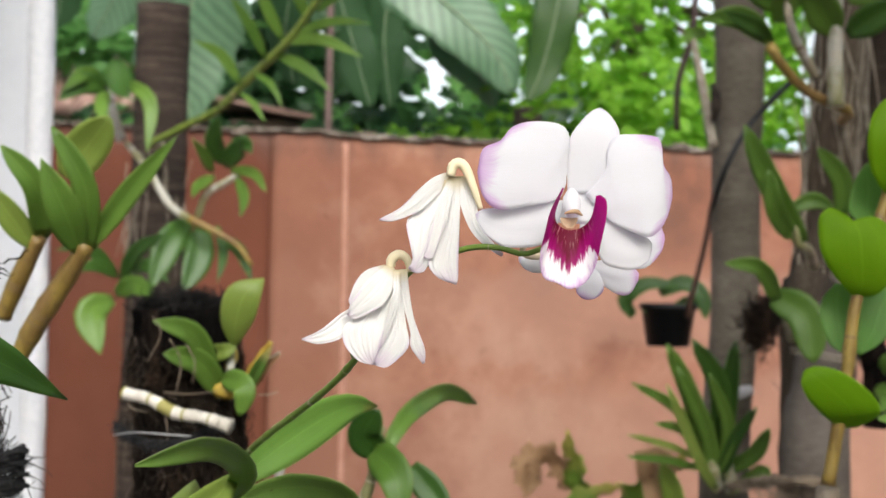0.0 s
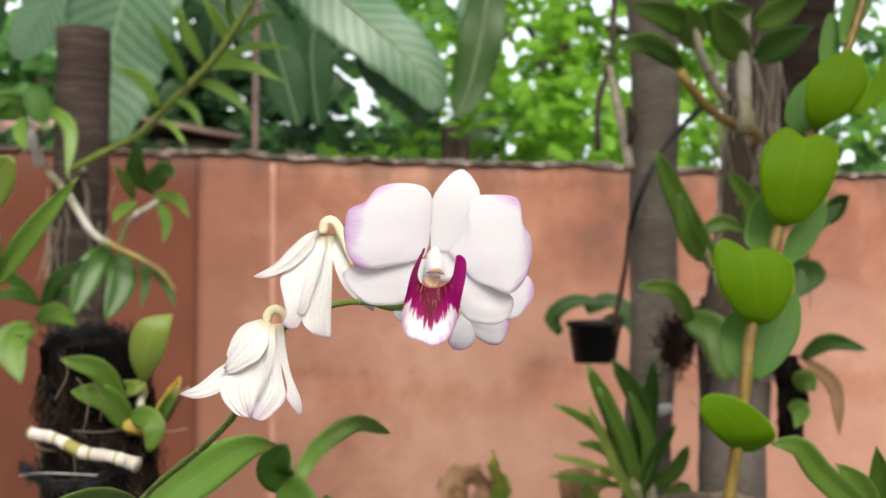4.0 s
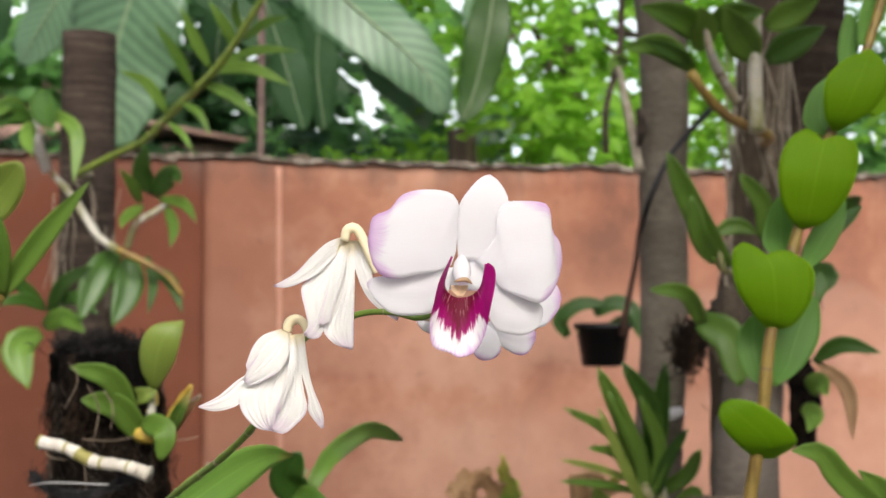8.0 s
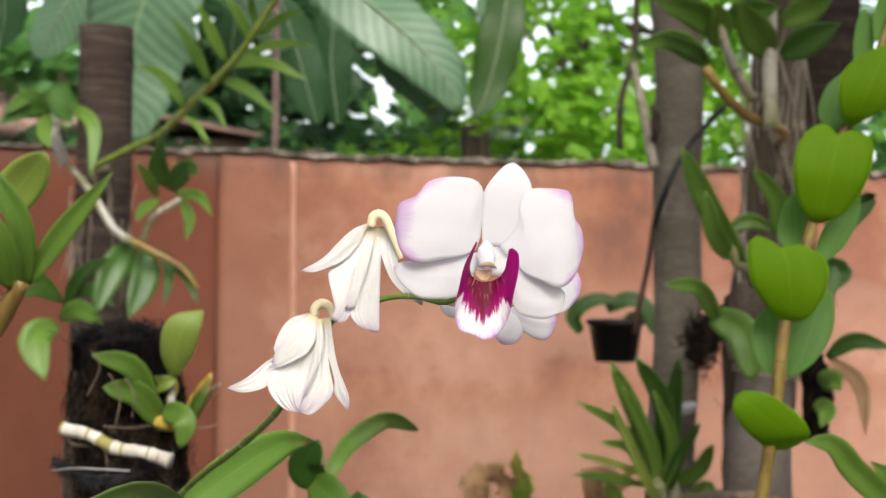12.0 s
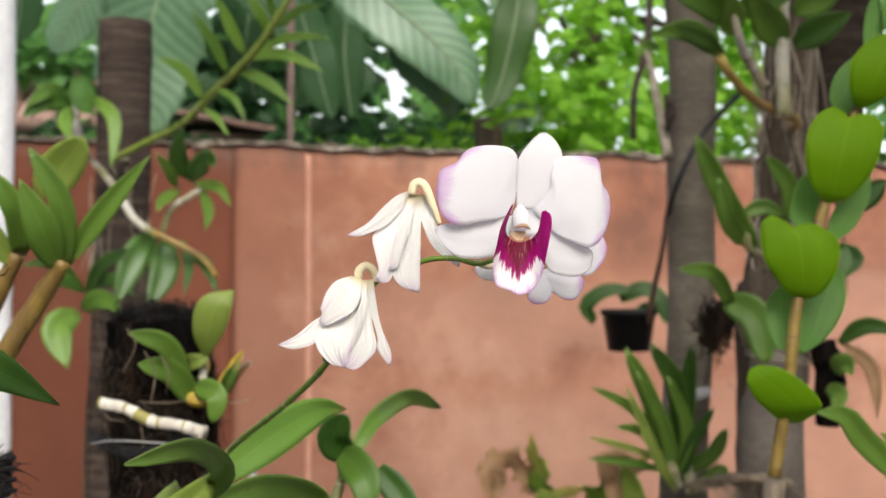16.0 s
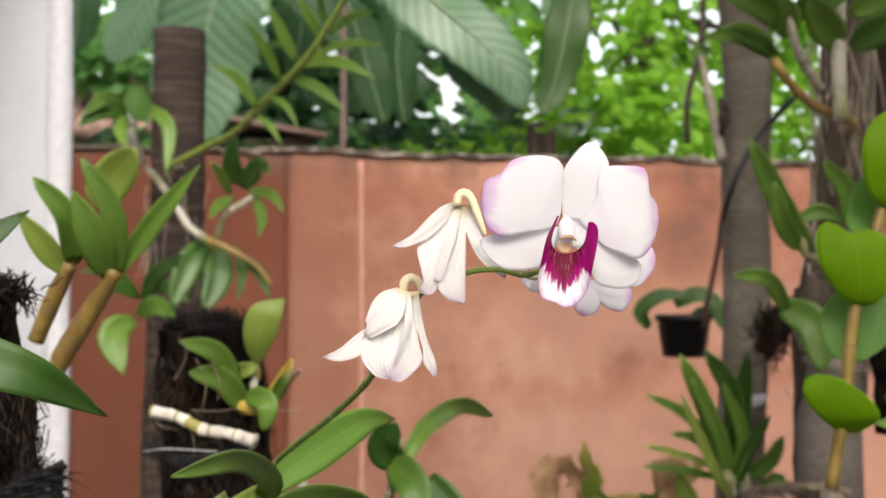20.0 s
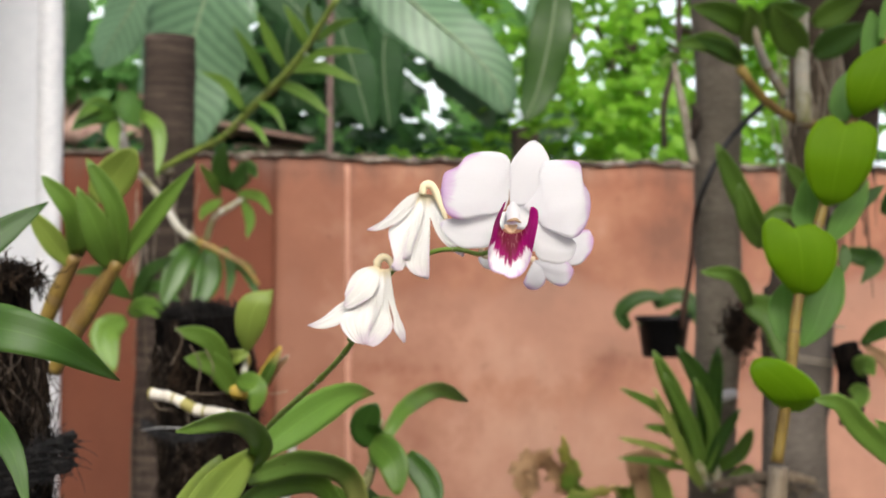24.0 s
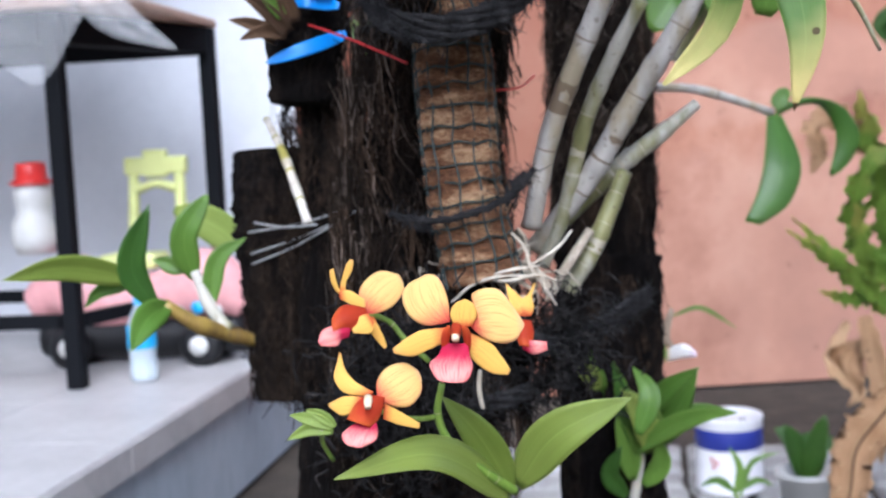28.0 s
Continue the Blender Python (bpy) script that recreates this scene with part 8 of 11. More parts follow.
spotted_fern = thing("fern", "lobed green fern with brown spots and curled dry tips", "fern", (0.2986, 2.2684, 0.4974))
leaf(spotted_fern, [(0.2979, 2.2672, 0.5504), (0.2707, 2.2345, 0.7333), (0.2253, 2.1990, 0.9265)], 0.0640, (-0.14, -0.98, 0.12), mat_fern_leaf, "strap", ragged=0.55, wave=0.6, n=66, across=2)
leaf(spotted_fern, [(0.3084, 2.2687, 0.5505), (0.2184, 2.2197, 0.6813), (0.2431, 2.1872, 0.8001), (0.3182, 2.1634, 0.8353)], 0.0539, (-0.14, -0.99, 0.10), mat_fern_leaf, "strap", ragged=0.55, wave=0.6, n=66, across=2)
leaf(spotted_fern, [(0.3189, 2.2702, 0.5507), (0.3317, 2.2351, 0.7145), (0.3750, 2.2051, 0.8331), (0.4378, 2.1792, 0.8879)], 0.0766, (-0.19, -0.98, 0.08), mat_fern_leaf, "strap", ragged=0.55, wave=0.6, n=66, across=2)
leaf(spotted_fern, [(0.3294, 2.2717, 0.5509), (0.3466, 2.2042, 0.6784), (0.3922, 2.1415, 0.7698), (0.4158, 2.0769, 0.7978)], 0.0642, (-0.20, -0.97, 0.11), mat_fern_leaf, "strap", ragged=0.55, wave=0.6, n=66, across=2)
leaf(spotted_fern, [(0.2391, 2.2334, 0.8161), (0.1951, 2.2125, 0.8792), (0.1474, 2.1925, 0.8690), (0.1519, 2.1808, 0.8133)], 0.0493, (-0.10, -0.99, 0.07), mat_dry_leaf, "strap", ragged=0.55, wave=0.6, n=66, across=2)
leaf(spotted_fern, [(0.3400, 2.2734, 0.5405), (0.4119, 2.2311, 0.6354), (0.4609, 2.1869, 0.6655)], 0.0672, (-0.20, -0.97, 0.16), mat_fern_leaf, "strap", ragged=0.55, wave=0.6, n=66, across=2)
leaf(spotted_fern, [(0.3013, 2.2882, 0.5355), (0.3082, 2.2761, 0.6867), (0.2733, 2.2585, 0.8147)], 0.0519, (-0.16, -0.98, 0.14), mat_fern_leaf, "strap", ragged=0.55, wave=0.6, n=66, across=2)
leaf(spotted_fern, [(0.2771, 2.2645, 0.5394), (0.2327, 2.2063, 0.6117), (0.2092, 2.1501, 0.7322)], 0.0439, (-0.13, -0.98, 0.18), mat_fern_leaf, "strap", ragged=0.55, wave=0.6, n=66, across=2)
leaf(spotted_fern, [(0.4015, 2.2799, 0.6474), (0.3528, 2.2448, 0.7975), (0.3169, 2.2138, 0.8306)], 0.0489, (-0.18, -0.98, 0.10), mat_leaf_tip, "strap", ragged=0.55, wave=0.6, n=66, across=2)
leaf(spotted_fern, [(0.2839, 2.1946, 0.5215), (0.1986, 2.1309, 0.6131), (0.0888, 2.0636, 0.7211)], 0.0356, (-0.14, -0.98, 0.15), mat_fern_leaf, "lance", ragged=0.55, wave=0.5, n=56, across=2)
leaf(spotted_fern, [(0.2700, 2.2245, 0.5234), (0.1769, 2.1681, 0.6242), (0.0849, 2.1095, 0.6967)], 0.0353, (-0.16, -0.98, 0.11), mat_fern_leaf, "lance", ragged=0.55, wave=0.5, n=56, across=2)
leaf(spotted_fern, [(0.2734, 2.2285, 0.5636), (0.2041, 2.1671, 0.5636), (0.1365, 2.1081, 0.5881)], 0.0355, (-0.17, -0.98, 0.13), mat_fern_leaf, "lance", ragged=0.5, n=48, across=2)
leaf(spotted_fern, [(0.2015, 2.2134, 0.5167), (0.1686, 2.1691, 0.4538), (0.2052, 2.1371, 0.4091), (0.1791, 2.0974, 0.3883)], 0.0417, (-0.17, -0.96, 0.20), mat_dry_leaf, "lance", ragged=0.3, wave=0.6, n=16)
leaf(spotted_fern, [(0.2260, 1.8520, 0.4708), (0.1743, 1.8064, 0.4360), (0.1342, 1.7667, 0.4001), (0.1206, 1.7399, 0.3492), (0.1003, 1.7200, 0.2725)], 0.072, (-0.30, -0.93, 0.22), mat_dry_leaf, "strap", "dry_frond", "curled dry brown frond", fold=0.12, wave=0.10, ragged=0.5, ripple=0.10, n=40, across=6)
tube(spotted_fern, [(0.2259, 1.8518, 0.4708), (0.1743, 1.8004, 0.436), (0.1342, 1.7607, 0.4001), (0.1206, 1.7339, 0.3491), (0.1003, 1.7141, 0.2725)], [0.0026, 0.0022, 0.0016], mat_bract, "midrib", n=24, sides=8)
gore(spotted_fern, [(0.1842, 2.0080, 0.5203), (0.1423, 1.9808, 0.5148), (0.1285, 1.9674, 0.5009), (0.1525, 1.9582, 0.4700)], [(0.1930, 2.0085, 0.5107), (0.1846, 1.9749, 0.4890), (0.1836, 1.9625, 0.4639), (0.1780, 1.9589, 0.4327)], (-0.16, -0.97, 0.19), mat_dry_leaf, "dry_frond", bulge=0.12, pleat=0.05, wave=0.28, n=30, crease=0.11, across=12)
leaf(spotted_fern, [(0.1853, 1.9612, 0.5643), (0.2024, 1.9281, 0.4434), (0.1937, 1.8928, 0.3444)], 0.0379, (-0.19, -0.96, 0.21), mat_dry_leaf, "strap", ragged=0.3, wave=0.5, n=16)
leaf(spotted_fern, [(0.1690, 2.3397, 0.8622), (0.1779, 2.3374, 0.8195), (0.1607, 2.3312, 0.7781)], 0.0400, (-0.15, -0.99, 0.02), mat_dry_leaf, "lance", ragged=0.3, wave=0.5)

dry_leaf_tuft = thing("dry_leaf", "curled dry tan leaf among green fronds by the trunk", "leaf", (0.3569, 1.9064, 0.8633))
leaf(dry_leaf_tuft, [(0.3626, 1.9574, 0.8093), (0.3449, 1.9394, 0.8836), (0.3282, 1.9221, 0.9171), (0.3780, 1.9056, 0.9074)], 0.0545, (-0.17, -0.97, 0.15), mat_dry_leaf, "strap", wave=0.5, n=16)
leaf(dry_leaf_tuft, [(0.3767, 1.9373, 0.8137), (0.3640, 1.9213, 0.8695), (0.3429, 1.9055, 0.9155)], 0.0329, (-0.18, -0.97, 0.17), mat_leaf_lime, "strap", wave=0.3, n=12)

post_orchid = thing("orchid_plant", "orchids with hanging canes and leaves tied to the ringed post", "plant", (-0.5980, 2.6183, 1.3169))
tube(post_orchid, [(-0.6738, 2.5957, 1.4643), (-0.6044, 2.4968, 1.4034), (-0.5527, 2.4681, 1.3313), (-0.5082, 2.4486, 1.3017)], [0.006, 0.0075, 0.008, 0.007], mat_cane_olive, "cane", joints=4, bulge=0.15, n=20)
tube(post_orchid, [(-0.6301, 2.7555, 1.4777), (-0.6267, 2.6756, 1.4721), (-0.6295, 2.6157, 1.4671)], [0.00763, 0.0089, 0.01017], mat_cane_olive, "root_stock", n=6)
tube(post_orchid, [(-0.5082, 2.4486, 1.3017), (-0.4552, 2.4390, 1.2775), (-0.4098, 2.4395, 1.2502), (-0.3810, 2.4402, 1.2113)], [0.00797, 0.00684, 0.0057, 0.00456], mat_cane_gold, "cane", n=14)
tube(post_orchid, [(-0.5014, 2.4985, 1.3073), (-0.4849, 2.4977, 1.3537), (-0.4508, 2.4973, 1.3773), (-0.4223, 2.4970, 1.3950)], [0.00703, 0.00703, 0.00703, 0.00586], mat_cane_olive, "cane", n=14)
tube(post_orchid, [(-0.6307, 2.6157, 1.4671), (-0.5446, 2.5751, 1.5037), (-0.4649, 2.4947, 1.5267), (-0.3953, 2.4139, 1.5732), (-0.2873, 2.2926, 1.6466), (-0.1959, 2.1908, 1.7505)], [0.0074, 0.0074, 0.00797, 0.00797, 0.00683, 0.00569], mat_cane_green, "long_stem", joints=8, bulge=0.12, n=40)
tube(post_orchid, [(-0.7063, 2.5931, 1.6134), (-0.7058, 2.5742, 1.5508), (-0.6859, 2.5956, 1.4701)], [0.00991, 0.01115, 0.01115], mat_cane_grey, "cane", n=14)
leaf(post_orchid, [(-0.5186, 2.4986, 1.3013), (-0.5491, 2.4594, 1.2538), (-0.5775, 2.4211, 1.1577)], 0.0580, (0.22, -0.98, -0.02), mat_leaf_deep, "lance", fold=0.3, n=9, across=2)
leaf(post_orchid, [(-0.4953, 2.4988, 1.2902), (-0.4919, 2.4600, 1.2208), (-0.5139, 2.4212, 1.1510)], 0.0601, (0.20, -0.98, -0.01), mat_leaf_deep, "lance", fold=0.3, n=9, across=2)
leaf(post_orchid, [(-0.4547, 2.4992, 1.2679), (-0.4073, 2.4597, 1.2393), (-0.3762, 2.4208, 1.1779)], 0.0253, (0.16, -0.99, -0.01), mat_leaf_deep, "lance", fold=0.3, n=9, across=2)
leaf(post_orchid, [(-0.4515, 2.4966, 1.4176), (-0.4643, 2.4559, 1.4592), (-0.4466, 2.4150, 1.5076)], 0.0393, (0.18, -0.98, -0.10), mat_leaf_deep, "lance", fold=0.3, n=9, across=2)
leaf(post_orchid, [(-0.4480, 2.4967, 1.4119), (-0.4053, 2.4560, 1.4545), (-0.3806, 2.4163, 1.4319)], 0.0415, (0.16, -0.98, -0.10), mat_leaf_deep, "lance", fold=0.3, n=9, across=2)
leaf(post_orchid, [(-0.4364, 2.4968, 1.4063), (-0.3816, 2.4570, 1.3949), (-0.3503, 2.4177, 1.3544)], 0.0230, (0.15, -0.99, -0.07), mat_leaf, "lance", fold=0.3, n=9, across=2)
leaf(post_orchid, [(-0.4223, 2.4970, 1.3927), (-0.4012, 2.4578, 1.3470), (-0.4018, 2.4185, 1.3056)], 0.0230, (0.16, -0.99, -0.06), mat_leaf, "lance", fold=0.3, n=9, across=2)
leaf(post_orchid, [(-0.4742, 2.4969, 1.3999), (-0.4820, 2.4563, 1.4305), (-0.4992, 2.4158, 1.4599)], 0.0231, (0.19, -0.98, -0.09), mat_leaf, "lance", fold=0.3, n=9, across=2)
leaf(post_orchid, [(-0.4683, 2.4970, 1.3919), (-0.4945, 2.4574, 1.3680), (-0.4972, 2.4179, 1.3429)], 0.0231, (0.20, -0.98, -0.06), mat_leaf, "lance", fold=0.3, n=9, across=2)
leaf(post_orchid, [(-0.6656, 2.5012, 1.1491), (-0.6156, 2.4609, 1.1677), (-0.5627, 2.4214, 1.1390)], 0.0421, (0.24, -0.97, 0.02), mat_leaf, "lance", fold=0.3, n=9, across=2)
leaf(post_orchid, [(-0.6711, 2.5014, 1.1374), (-0.7052, 2.4619, 1.1095), (-0.6723, 2.4233, 1.0301)], 0.0637, (0.28, -0.96, 0.04), mat_leaf, "lance", fold=0.3, n=9, across=2)
leaf(post_orchid, [(-0.6545, 2.5008, 1.1723), (-0.6168, 2.4597, 1.2356), (-0.5461, 2.4191, 1.2730)], 0.0304, (0.24, -0.97, -0.01), mat_leaf_deep, "lance", fold=0.3, n=9, across=2)
leaf(post_orchid, [(-0.6664, 2.5004, 1.1951), (-0.7131, 2.4596, 1.2396), (-0.7650, 2.4197, 1.2358)], 0.0259, (0.28, -0.96, -0.01), mat_leaf_deep, "lance", fold=0.3, n=9, across=2)
leaf(post_orchid, [(-0.6604, 2.5006, 1.1837), (-0.6956, 2.4602, 1.2059), (-0.7398, 2.4204, 1.1938)], 0.0259, (0.27, -0.96, 0.00), mat_leaf_deep, "lance", fold=0.3, n=9, across=2)
leaf(post_orchid, [(-0.6376, 2.5004, 1.1956), (-0.5936, 2.4602, 1.2077), (-0.5388, 2.4208, 1.1751)], 0.0280, (0.23, -0.97, 0.00), mat_leaf_deep, "lance", fold=0.3, n=9, across=2)
leaf(post_orchid, [(-0.6739, 2.4929, 1.6266), (-0.6543, 2.4539, 1.5691), (-0.6231, 2.4145, 1.5358)], 0.0520, (0.26, -0.96, -0.14), mat_leaf_deep, "lance", fold=0.3, n=9, across=2)
leaf(post_orchid, [(-0.6879, 2.4939, 1.5688), (-0.7302, 2.4538, 1.5701), (-0.7646, 2.4145, 1.5299)], 0.0452, (0.28, -0.95, -0.14), mat_leaf_deep, "lance", fold=0.3, n=9, across=2)
leaf(post_orchid, [(-0.6901, 2.4940, 1.5630), (-0.6898, 2.4547, 1.5232), (-0.6668, 2.4153, 1.4848)], 0.0308, (0.27, -0.96, -0.12), mat_leaf, "lance", fold=0.3, n=9, across=2)
leaf(post_orchid, [(-0.6617, 2.4936, 1.5866), (-0.5937, 2.4545, 1.5362), (-0.5878, 2.4163, 1.4283)], 0.0305, (0.23, -0.96, -0.13), mat_leaf, "lance", fold=0.3, n=9, across=2)
leaf(post_orchid, [(-0.7020, 2.4936, 1.5859), (-0.7249, 2.4535, 1.5905), (-0.7571, 2.4142, 1.5501)], 0.0310, (0.28, -0.95, -0.15), mat_leaf, "lance", fold=0.3, n=9, across=2)
leaf(post_orchid, [(-0.4608, 2.4988, 1.2908), (-0.4411, 2.4598, 1.2330), (-0.4441, 2.4208, 1.1767)], 0.0207, (0.18, -0.98, -0.01), mat_leaf_deep, "lance", fold=0.3, n=9, across=2)
leaf(post_orchid, [(-0.4257, 2.4994, 1.2568), (-0.4013, 2.4600, 1.2224), (-0.3830, 2.4206, 1.1889)], 0.0161, (0.16, -0.99, -0.01), mat_leaf, "lance", fold=0.3, n=9, across=2)
leaf(post_orchid, [(-0.3946, 2.3442, 1.5570), (-0.4289, 2.3182, 1.6115), (-0.4755, 2.2928, 1.6306)], 0.0220, (0.18, -0.97, -0.17), mat_leaf, "lance", fold=0.3, n=9, across=2)
leaf(post_orchid, [(-0.3468, 2.3433, 1.6065), (-0.3709, 2.3173, 1.6607), (-0.4104, 2.2913, 1.7207)], 0.0220, (0.16, -0.97, -0.19), mat_leaf, "lance", fold=0.3, n=9, across=2)
leaf(post_orchid, [(-0.3150, 2.3426, 1.6450), (-0.3393, 2.3168, 1.6934), (-0.3633, 2.2908, 1.7512)], 0.0242, (0.14, -0.97, -0.20), mat_leaf, "lance", fold=0.3, n=9, across=2)
leaf(post_orchid, [(-0.3149, 2.3427, 1.6396), (-0.2367, 2.3177, 1.6416), (-0.1573, 2.2934, 1.6044)], 0.0240, (0.10, -0.98, -0.18), mat_leaf, "lance", fold=0.3, n=9, across=2)
leaf(post_orchid, [(-0.2935, 2.3425, 1.6562), (-0.2159, 2.3171, 1.6762), (-0.1436, 2.2923, 1.6682)], 0.0175, (0.09, -0.98, -0.20), mat_leaf, "lance", fold=0.3, n=9, across=2)
leaf(post_orchid, [(-0.3307, 2.3431, 1.6176), (-0.2679, 2.3187, 1.5875), (-0.2155, 2.2945, 1.5398)], 0.0240, (0.11, -0.98, -0.16), mat_leaf, "lance", fold=0.3, n=9, across=2)
leaf(post_orchid, [(-0.3943, 2.3444, 1.5408), (-0.3630, 2.3199, 1.5163), (-0.3373, 2.2955, 1.4784)], 0.0131, (0.15, -0.98, -0.13), mat_leaf, "lance", fold=0.3, n=9, across=2)
leaf(post_orchid, [(-0.2670, 2.3420, 1.6837), (-0.2808, 2.3164, 1.7158), (-0.3105, 2.2906, 1.7627)], 0.0220, (0.12, -0.97, -0.21), mat_leaf, "lance", fold=0.3, n=9, across=2)
leaf(post_orchid, [(-0.2510, 2.3417, 1.7002), (-0.2061, 2.3162, 1.7278), (-0.1617, 2.2911, 1.7335)], 0.0176, (0.09, -0.97, -0.22), mat_leaf, "lance", fold=0.3, n=9, across=2)
leaf(post_orchid, [(-0.3679, 2.3438, 1.5791), (-0.3315, 2.3192, 1.5543), (-0.3061, 2.2950, 1.5086)], 0.0153, (0.14, -0.98, -0.15), mat_leaf, "lance", fold=0.3, n=9, across=2)
leaf(post_orchid, [(-0.2511, 2.3416, 1.7056), (-0.2653, 2.3159, 1.7482), (-0.2577, 2.2904, 1.7742)], 0.0154, (0.11, -0.97, -0.23), mat_leaf, "lance", fold=0.3, n=9, across=2)

ring_post = thing("palm_post", "cut palm post with ringed brown bark", "tree", (-0.6681, 2.7894, -0.0000))
tube(ring_post, [(-0.6681, 2.7894, -0.0500), (-0.6681, 2.7894, 0.6829), (-0.6510, 2.7809, 1.1696), (-0.6463, 2.7753, 1.4897), (-0.6427, 2.7700, 1.7970)], [0.0704, 0.064, 0.064, 0.0602, 0.0589], mat_ring_bark, "trunk", n=90, sides=28, rough=0.05, shaggy=0.0)

grey_tree = thing("tree", "slim smooth grey tree trunk", "tree", (0.4632, 2.0067, -0.0000))
tube(grey_tree, [(0.4632, 2.0067, -0.0500), (0.4632, 2.0067, 0.8467), (0.4764, 2.0016, 1.1416), (0.4750, 1.9974, 1.3810), (0.4783, 1.9942, 1.5653), (0.4655, 1.9907, 1.7677), (0.4594, 1.9846, 2.1175)], [0.0506, 0.046, 0.0414, 0.0387, 0.0387, 0.0405, 0.0405], mat_grey_bark, "trunk", n=60, sides=28, rough=0.05, shaggy=0.0)
tube(grey_tree, [(0.4250, 1.9462, 1.4524), (0.4265, 1.9306, 1.4818), (0.4240, 1.9451, 1.5107)], [0.004, 0.009, 0.004], mat_ring_bark, "bark_scar", n=14, sides=10, rough=0.3)
tube(grey_tree, [(0.4555, 1.9182, 1.2238), (0.4662, 1.9182, 1.2222), (0.4786, 1.9222, 1.2242)], [0.003, 0.006, 0.003], mat_pale_bark, "bark_scar", n=10, sides=8, rough=0.3)
tube(grey_tree, [(0.3954, 1.9736, 1.5968), (0.4181, 1.9657, 1.4774), (0.4279, 1.9569, 1.4130)], [0.004, 0.008, 0.009], mat_dry_root, "dead_twig", n=14, sides=8, rough=0.2)
tube(grey_tree, [(0.4884, 1.9336, 1.0289), (0.4695, 1.9286, 1.0246), (0.4619, 1.9337, 1.0196)], [0.008, 0.010, 0.008], mat_card, "tie_strip", "pale plastic strip tied to the trunk", n=10, sides=8)

rooty_tree = thing("tree", "tree trunk wrapped in pale orchid roots", "tree", (0.5780, 1.9528, -0.0000))
tube(rooty_tree, [(0.5780, 1.9528, -0.0500), (0.5780, 1.9528, 1.0734), (0.6001, 2.0010, 1.1806), (0.6320, 2.0490, 1.2935), (0.6484, 2.0465, 1.4354), (0.6582, 2.0441, 1.5771), (0.6666, 2.0411, 1.7472), (0.6597, 2.0342, 2.1435)], [0.0454, 0.0413, 0.0368, 0.0378, 0.0396, 0.0415, 0.0434, 0.0434], mat_root_bark, "trunk", n=60, sides=28, rough=0.12, shaggy=0.0)
tube(rooty_tree, [(0.6719, 2.0993, 1.2767), (0.7202, 2.1173, 1.3952), (0.7535, 2.1342, 1.5748), (0.7737, 2.1410, 1.7550), (0.7827, 2.1351, 2.0918)], [0.03, 0.05, 0.062, 0.064, 0.064], mat_ring_bark, "side_trunk", n=40, sides=24, rough=0.08)
part("root", hair([(0.6047, 2.0010, 1.1807), (0.6484, 2.0465, 1.4354), (0.6632, 2.0424, 1.6716)], 0.042, 130, 31, 0.16, 0.0022, 0.1), mat_dry_root, rooty_tree, "pale clinging orchid roots")
part("root", hair([(0.7091, 2.0978, 1.3644), (0.7574, 2.1331, 1.6340)], 0.056, 60, 32, 0.18, 0.0022, 0.1), mat_root_bark, rooty_tree, "brown clinging roots")
part("root", curls(520, 33, (0.4534, 1.7516, 1.1385), (0.022, 0.02, 0.035), 0.006, 0.0008), mat_fibre, rooty_tree, "dark tangled orchid roots")
part("root_clump", joined([tube_mesh([(0.4443, 1.7621, 1.1095), (0.4599, 1.7616, 1.1422), (0.5028, 1.8009, 1.1827)], [0.012, 0.022, 0.012], n=14, sides=12, rough=0.3)]), mat_fibre, rooty_tree, "dark clump of orchid roots")

pale_tree = thing("tree", "pale grey trunk with tied twine", "tree", (0.5342, 1.7559, -0.0000))
tube(pale_tree, [(0.5342, 1.7559, -0.0500), (0.5342, 1.7559, 0.8941), (0.5531, 1.7834, 1.0364), (0.5855, 1.8515, 1.1491)], [0.0727, 0.0661, 0.0541, 0.0409], mat_pale_bark, "trunk", n=60, sides=28, rough=0.05, shaggy=0.0)
tube(pale_tree, [(0.5071, 1.7831, 1.0983), (0.5220, 1.7557, 1.0963), (0.5396, 1.7396, 1.0937), (0.5621, 1.7396, 1.0901), (0.5900, 1.7559, 1.0854), (0.6223, 1.7835, 1.0798)], [0.0012, 0.0012], mat_dry_root, "twine", n=20, sides=6)
tube(pale_tree, [(0.5070, 1.7830, 1.1048), (0.5219, 1.7556, 1.1028), (0.5395, 1.7395, 1.1001), (0.5620, 1.7395, 1.0965), (0.5899, 1.7558, 1.0919), (0.6221, 1.7834, 1.0863)], [0.0012, 0.0012], mat_dry_root, "twine", n=20, sides=6)
tube(pale_tree, [(0.5146, 1.8121, 1.1598), (0.5298, 1.7847, 1.1568), (0.5479, 1.7685, 1.1536), (0.5707, 1.7686, 1.1499), (0.5990, 1.7849, 1.1457), (0.6316, 1.8124, 1.1410)], [0.0012, 0.0012], mat_dry_root, "twine", n=20, sides=6)
part("bark_scar", joined([tube_mesh([(0.4485, 1.9061, 0.8824), (0.4815, 1.6853, 0.9293), (0.5435, 1.6854, 0.9227)], [0.006, 0.009, 0.006], n=30, sides=10, rough=0.5)]), mat_root_tan, pale_tree, "matted dry roots round the trunk")
part("fibre", curls(120, 35, (0.4875, 1.7056, 0.9088), (0.07, 0.02, 0.010), 0.007, 0.0008), mat_root_tan, pale_tree, "dry fibre round the trunk")

